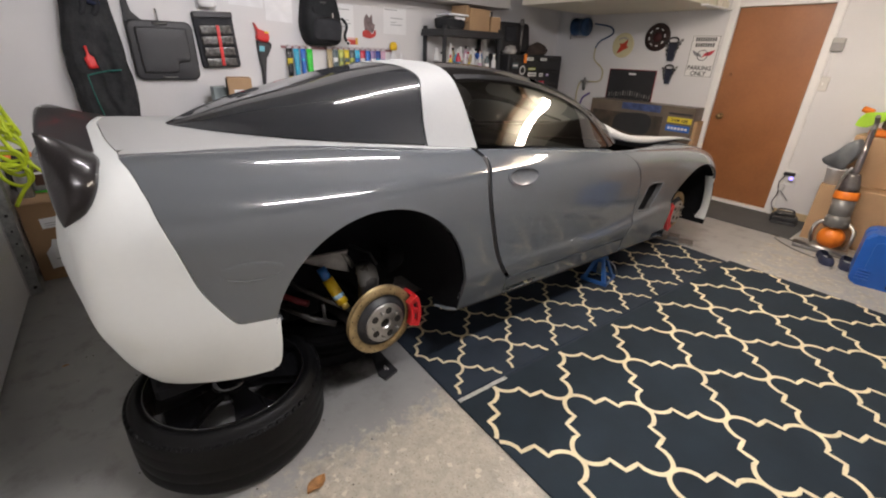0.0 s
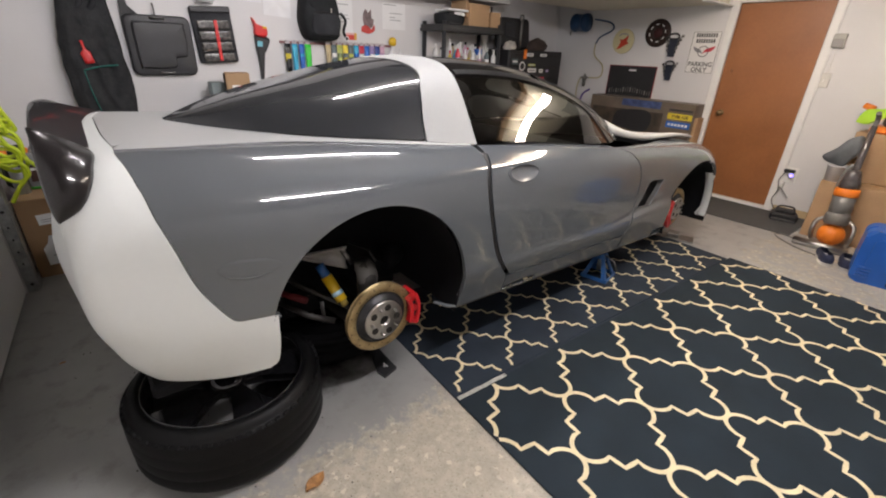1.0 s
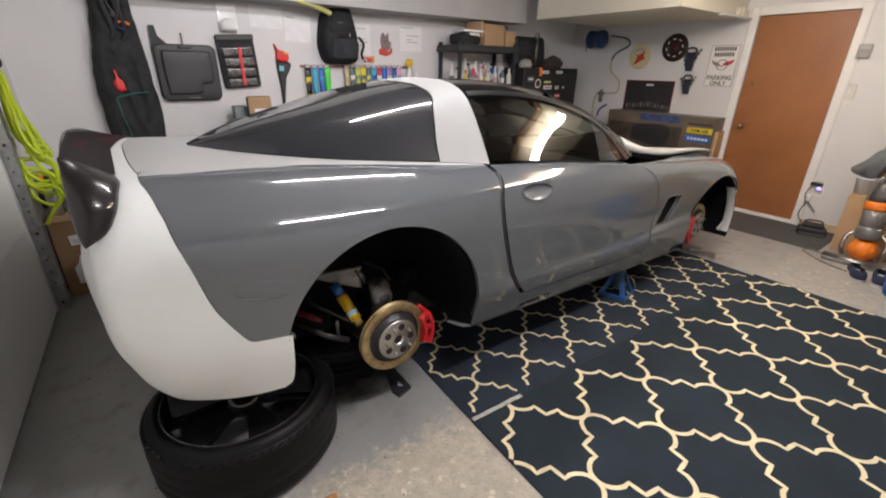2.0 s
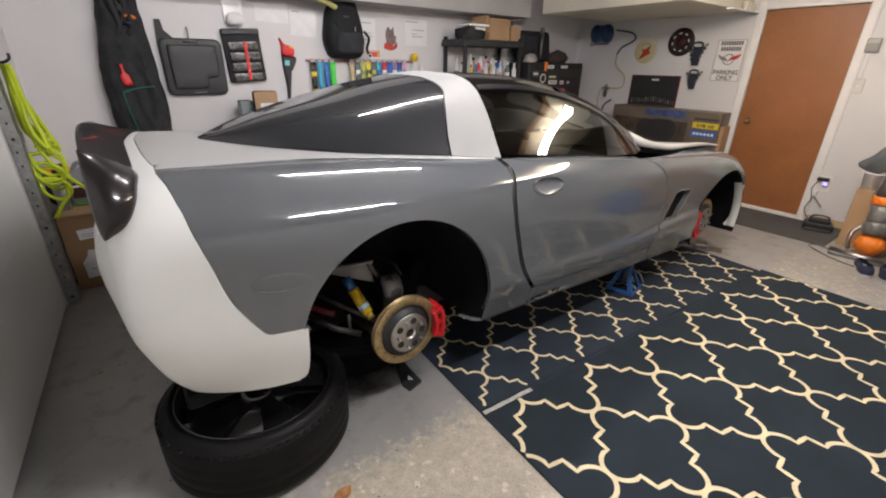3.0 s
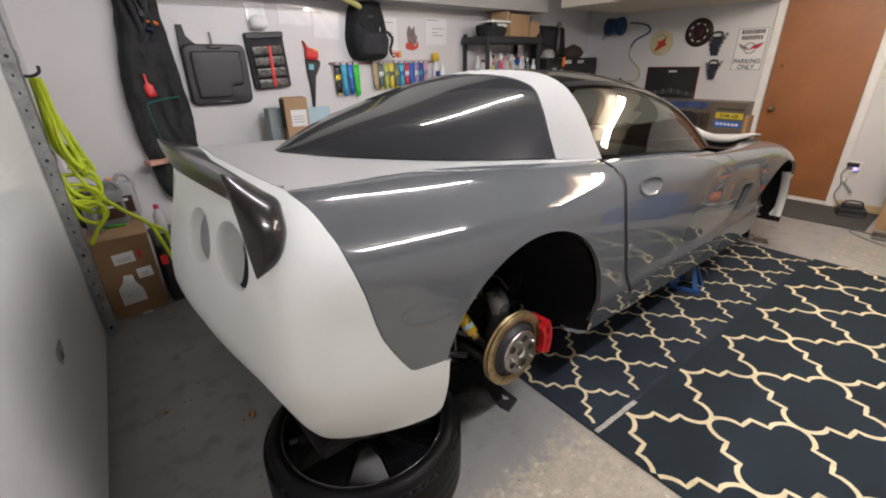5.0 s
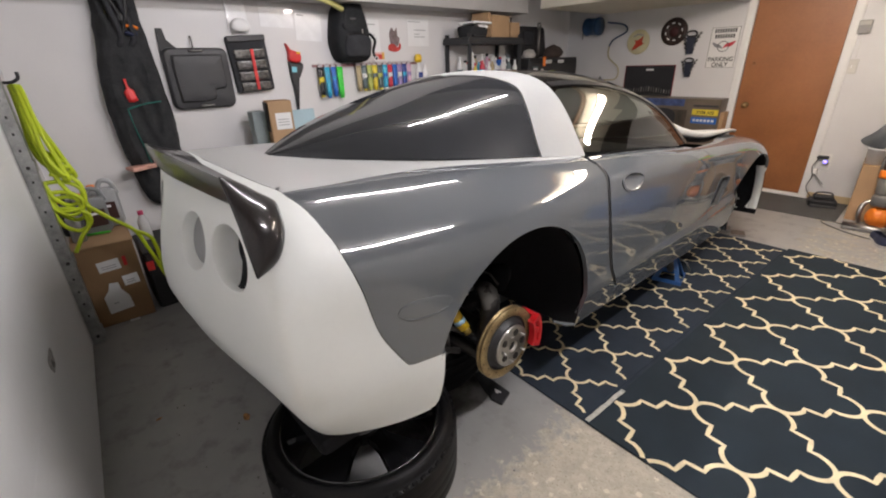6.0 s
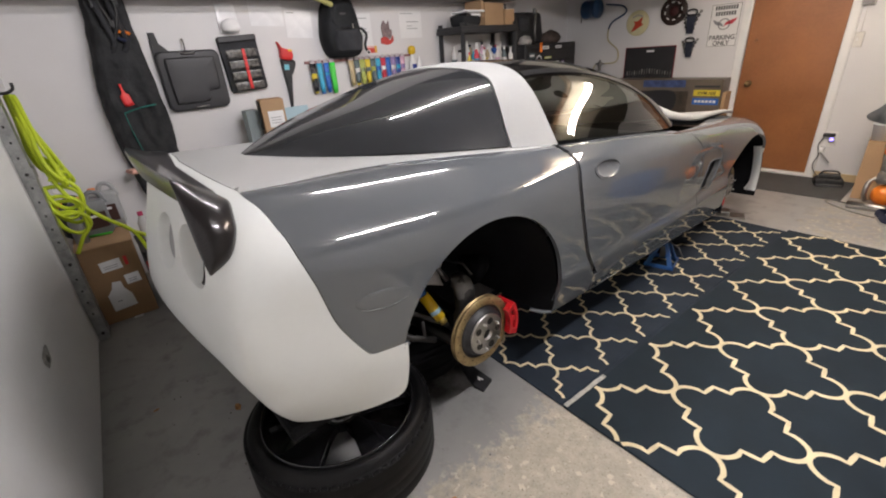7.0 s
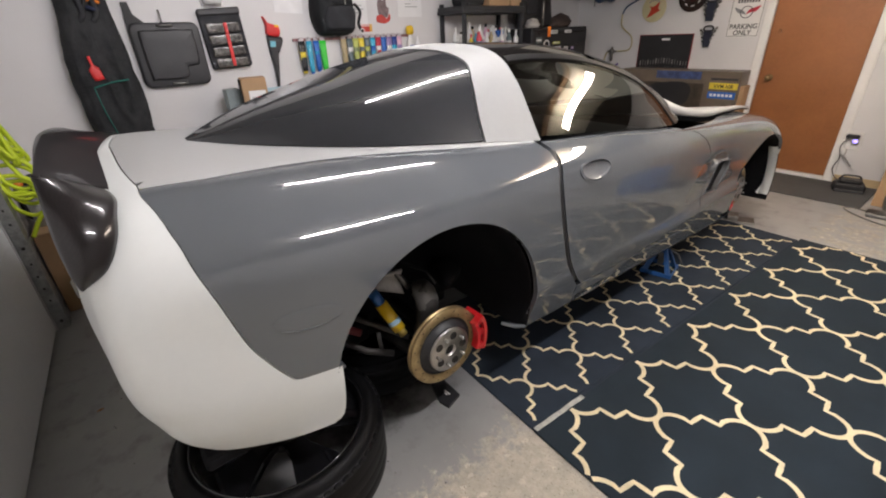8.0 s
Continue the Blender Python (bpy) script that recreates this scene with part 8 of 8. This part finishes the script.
part("hat_body", crumple(lathe(bmesh.new(), [(0, 0.10), (0.05, 0.095), (0.075, 0.06), (0.08, 0.02), (0.16, 0.008), (0.17, 0.0), (0.08, 0.008), (0, 0.008)], 32), 0.008, 9), mat("brown_felt", (0.10, 0.06, 0.035), 0.9), brim, "", True)

vac = turned(thing("vacuum_cleaner", (-0.125, 5.07, 0), "grey and orange upright ball vacuum cleaner", "vacuum cleaner"), 0)
M_VGREY = mat("grey_vacuum_plastic", (0.16, 0.155, 0.15), 0.3, vary=0.1, coat=0.4)
M_VCLEAR = mat("smoky_vacuum_bin", (0.075, 0.065, 0.065), 0.12, vary=0.3, scale=20, coat=1.0)
lean = Matrix.Translation((0, 0, 0.115)) @ pose(0, 0, 0, -4, -3, 0) @ Matrix.Diagonal((0.85, 0.85, 0.93, 1))
ball = part("ball", bmesh.new(), M_ORANGE, vac, "ribbed orange ball", True)
bm = bmesh.new()
prof = []
for k in range(25):
    a = math.pi * k / 24
    prof.append((max(0.0, 0.092 * math.sin(a) * (1 + 0.02 * math.cos(16 * a))), -0.092 * math.cos(a)))
lathe(bm, prof, 32, pose(0, 0, 0.098, 0, 90, 0))
bm.to_mesh(ball.data)
bm.free()
ball.data.polygons.foreach_set("use_smooth", [True] * len(ball.data.polygons))
for x in (-0.115, 0.115):
    part("yoke", tube(bmesh.new(), smoothed([(x, -0.02, 0.03), (x * 1.12, -0.03, 0.11), (x * 1.05, 0.0, 0.19), (x * 0.6, 0.02, 0.23)], 5), 0.017, 8), M_ALU, vac, "silver yoke", True)
part("motor_housing", lathe(bmesh.new(), [(0, 0.08), (0.085, 0.08), (0.10, 0.10), (0.098, 0.16), (0.085, 0.19), (0, 0.19)], 32, lean), M_VGREY, vac, "", True)
part("dust_bin", lathe(bmesh.new(), [(0, 0.19), (0.08, 0.19), (0.088, 0.20), (0.088, 0.34), (0, 0.34)], 32, lean), M_VGREY, vac, "grey dust bin", True)
part("orange_ring", lathe(bmesh.new(), [(0, 0.335), (0.092, 0.335), (0.096, 0.35), (0.094, 0.395), (0.085, 0.405), (0, 0.405)], 32, lean), M_ORANGE, vac, "orange ring", True)
part("cyclone", lathe(bmesh.new(), [(0, 0.40), (0.085, 0.40), (0.08, 0.45), (0.06, 0.53), (0.05, 0.56), (0, 0.57)], 32, lean), M_VCLEAR, vac, "smoky clear cyclone", True)
part("wand", tube(bmesh.new(), [lean @ Vector(p) for p in ((-0.02, 0.05, 0.30), (0.0, 0.05, 0.60), (0.01, 0.05, 0.93))], [0.028, 0.026, 0.020], 12), M_VCLEAR, vac, "dark grey wand", True)
part("grip", tube(bmesh.new(), [lean @ Vector(p) for p in smoothed([(0.01, 0.05, 0.90), (0.015, 0.05, 0.98), (0.015, -0.02, 1.03)], 5)], 0.017, 10), M_VGREY, vac, "", True)
part("side_hose", tube(bmesh.new(), [lean @ Vector(p) for p in smoothed([(-0.07, 0.02, 0.25), (-0.085, 0.03, 0.42), (-0.06, 0.03, 0.55), (-0.03, 0.045, 0.60)], 6)], 0.016, 10), M_VGREY, vac, "", True)
part("brush_head", tube(bmesh.new(), [(-0.20, -0.16, 0.03), (0.16, -0.18, 0.03)], 0.030, 14), M_ALU, vac, "silver brush head", True)
part("brush_sole", boxed(-0.20, 0.16, -0.20, -0.10, 0.0, 0.03, 0.008), M_VGREY, vac)
part("cord", tube(bmesh.new(), smoothed([(-0.15, -0.10, 0.006), (-0.30, -0.05, 0.006), (-0.34, -0.12, 0.006), (-0.20, -0.26, 0.006), (-0.05, -0.34, 0.006), (0.10, -0.38, 0.006)], 8), 0.005, 6), M_VGREY, vac, "", True)


def shoe(at, rz):
    s = turned(thing("shoe", at, "navy slip-on shoe with a pale sole on the floor", "shoe", "pair of shoes"), rz)
    sole = flat([(-0.035, -0.12), (0.035, -0.12), (0.042, 0.0), (0.048, 0.07), (0.03, 0.13), (-0.02, 0.135), (-0.045, 0.08), (-0.036, 0.0)], 5)
    bm = bmesh.new()
    a = [bm.verts.new((x, y, 0)) for x, y in sole]
    b = [bm.verts.new((x, y, 0.022)) for x, y in sole]
    for k in range(len(a)):
        bm.faces.new((a[k], a[(k + 1) % len(a)], b[(k + 1) % len(a)], b[k]))
    bm.faces.new(a[::-1])
    bm.faces.new(b)
    part("sole", bm, mat("pale_sole", (0.45, 0.43, 0.40), 0.7), s, "pale rubber sole")
    bm = bmesh.new()
    rows = []
    for h, g, cut in ((0.022, 0.98, 0), (0.045, 0.98, 0), (0.065, 0.85, 0.0), (0.075, 0.62, 0.0)):
        rows.append([bm.verts.new((x * g, y * (g if y > 0 else 1 - (1 - g) * 0.4), h if y > -0.02 else h * 0.9)) for x, y in sole])
    for a, b in zip(rows, rows[1:]):
        for k in range(len(a)):
            bm.faces.new((a[k], a[(k + 1) % len(a)], b[(k + 1) % len(a)], b[k]))
    part("upper", bm, mat("navy_canvas", (0.018, 0.022, 0.05), 0.9, fine=300, bump=0.3), s, "navy canvas upper", True)
    part("insole", boxed(-0.025, 0.025, -0.10, 0.06, 0.024, 0.030, 0.004), M_INK, s)
    return s


shoe((-0.06, 4.67, 0), 200)
shoe((0.07, 4.68, 0), 190)

cs = turned(thing("tool_case", (0.335, 4.56, 0), "blue moulded plastic tool case on the floor", "tool case"), 8)
M_BLUECASE = mat("bright_blue_plastic", (0.012, 0.10, 0.42), 0.35, vary=0.1, scale=8, fine=200, bump=0.1, coat=0.2)
bm = bmesh.new()
for d0, d1, g in ((-0.13, -0.004, 1.0), (0.004, 0.13, 1.0)):
    prism(bm, [(x, z + 0.19) for x, z in rounded(0.46, 0.38, 0.05)], d1 - d0, Matrix.Translation((0, d0, 0)), bevel=0.02)
part("case_shell", bm, M_BLUECASE, cs)
part("raised_panel", prism(bmesh.new(), [(x, z + 0.22) for x, z in rounded(0.34, 0.22, 0.03)], -0.012, Matrix.Translation((0, -0.128, 0)), bevel=0.005), M_BLUECASE, cs)
for k in range(4):
    part("rib", boxed(-0.20, -0.13, -0.145, -0.128, 0.045 + k * 0.022, 0.055 + k * 0.022, 0.003), M_BLUECASE, cs)
part("latch", boxed(-0.03, 0.03, -0.148, -0.125, 0.02, 0.07, 0.006), mat("navy_latch", (0.01, 0.02, 0.08), 0.5), cs, "dark latch")
part("latch_button", boxed(0.0, 0.02, -0.150, -0.140, 0.08, 0.092, 0.003), M_REDP, cs)
part("name_plate", boxed(-0.02, 0.14, -0.1415, -0.1395, 0.30, 0.318, 0.0), M_PAPER, cs, "white printed line")
part("carry_grip", tube(bmesh.new(), smoothed([(-0.09, 0, 0.37), (-0.08, 0, 0.415), (0.08, 0, 0.415), (0.09, 0, 0.37)], 5), 0.016, 10), M_BLUECASE, cs, "", True)

# dead leaves and grit on the floor
M_LEAF = mat("dry_leaf", (0.40, 0.20, 0.075), 0.8, vary=0.35, scale=40)


def leaf(at, rz, s):
    lf = turned(thing("dry_leaf", at, "curled dry brown leaf on the floor", "leaf", "dry leaves"), rz)
    bm = bmesh.new()
    rows = []
    for k in range(9):
        f = k / 8
        w = 0.42 * math.sin(math.pi * f) ** 0.8 * s
        rows.append([bm.verts.new((w * j, (f - 0.5) * s * 1.5, 0.004 + 0.30 * s * abs(j) ** 1.5 * (0.5 + 0.5 * f) + 0.12 * s * (f - 0.3) ** 2)) for j in (-1, -0.5, 0, 0.5, 1)])
    for a, b in zip(rows, rows[1:]):
        for j in range(4):
            bm.faces.new((a[j], a[j + 1], b[j + 1], b[j]))
    bmesh.ops.remove_doubles(bm, verts=bm.verts, dist=1e-5)
    bm.normal_update()
    bmesh.ops.solidify(bm, geom=list(bm.faces), thickness=0.001)
    part("blade", crumple(bm, 0.15 * s, 1.6 / s), M_LEAF, lf, "", True)
    return lf


leaf((-0.655, 0.735, 0), 20, 0.054)
leaf((-1.68, 0.352, 0), 100, 0.030)
leaf((-1.94, 0.065, 0), 10, 0.016)
random.seed(21)
grit = bmesh.new()
for k in range(130):
    x, y, r = random.uniform(-2.6, 0.8), random.uniform(0.1, 1.25), random.uniform(0.0012, 0.004)
    bmesh.ops.create_icosphere(grit, subdivisions=1, radius=r, matrix=Matrix.Translation((x, y, r * 0.6)))
tagged(part("floor_grit", grit, mat("grit", (0.10, 0.09, 0.08), 0.9, vary=0.5, scale=3), None), "scattered grit and crumbs on the concrete floor", "grit", kind="stuff")

# ---------------------------------------------------------------- strip lights
def strip_light(at, rz, power, tubes, half, label, colour=TUBE_COLOUR, hang=0.0, thick=0.010):
    lamp = turned(thing("strip_light", at, label, "ceiling light", "fluorescent ceiling lights"), rz)
    w = 0.024 if len(tubes) == 1 else 0.03
    part("housing", boxed(-w, w, -half - 0.03, half + 0.03, -0.045, 0.0, 0.008), M_TRIM, lamp)
    if hang:
        for y in (-half + 0.08, half - 0.08):
            part("hanger", tube(bmesh.new(), [(0, y, 0), (0, y, hang)], 0.005, 8), M_CAST, lamp, "", True)
    for x in tubes:
        part("tube", tube(bmesh.new(), [(x, -half, -0.062), (x, half, -0.062)], thick, 12), emit("lit_tube", colour, power), lamp, "glowing white fluorescent tube", True)
    return lamp


strip_light((0.15, 1.52, TOP), 0, 470, (0,), 0.50, "white single-tube strip light on the ceiling", thick=0.007)
strip_light((-1.62, 1.78, TOP), 0, 262, (0,), 0.58, "white single-tube strip light over the car", thick=0.007)
strip_light((-0.52, 3.72, TOP - 0.12), 74, 47, (-0.055, 0.055), 0.70, "warm white twin-tube strip light before the bulkhead", WARM_TUBE, 0.12, 0.024)
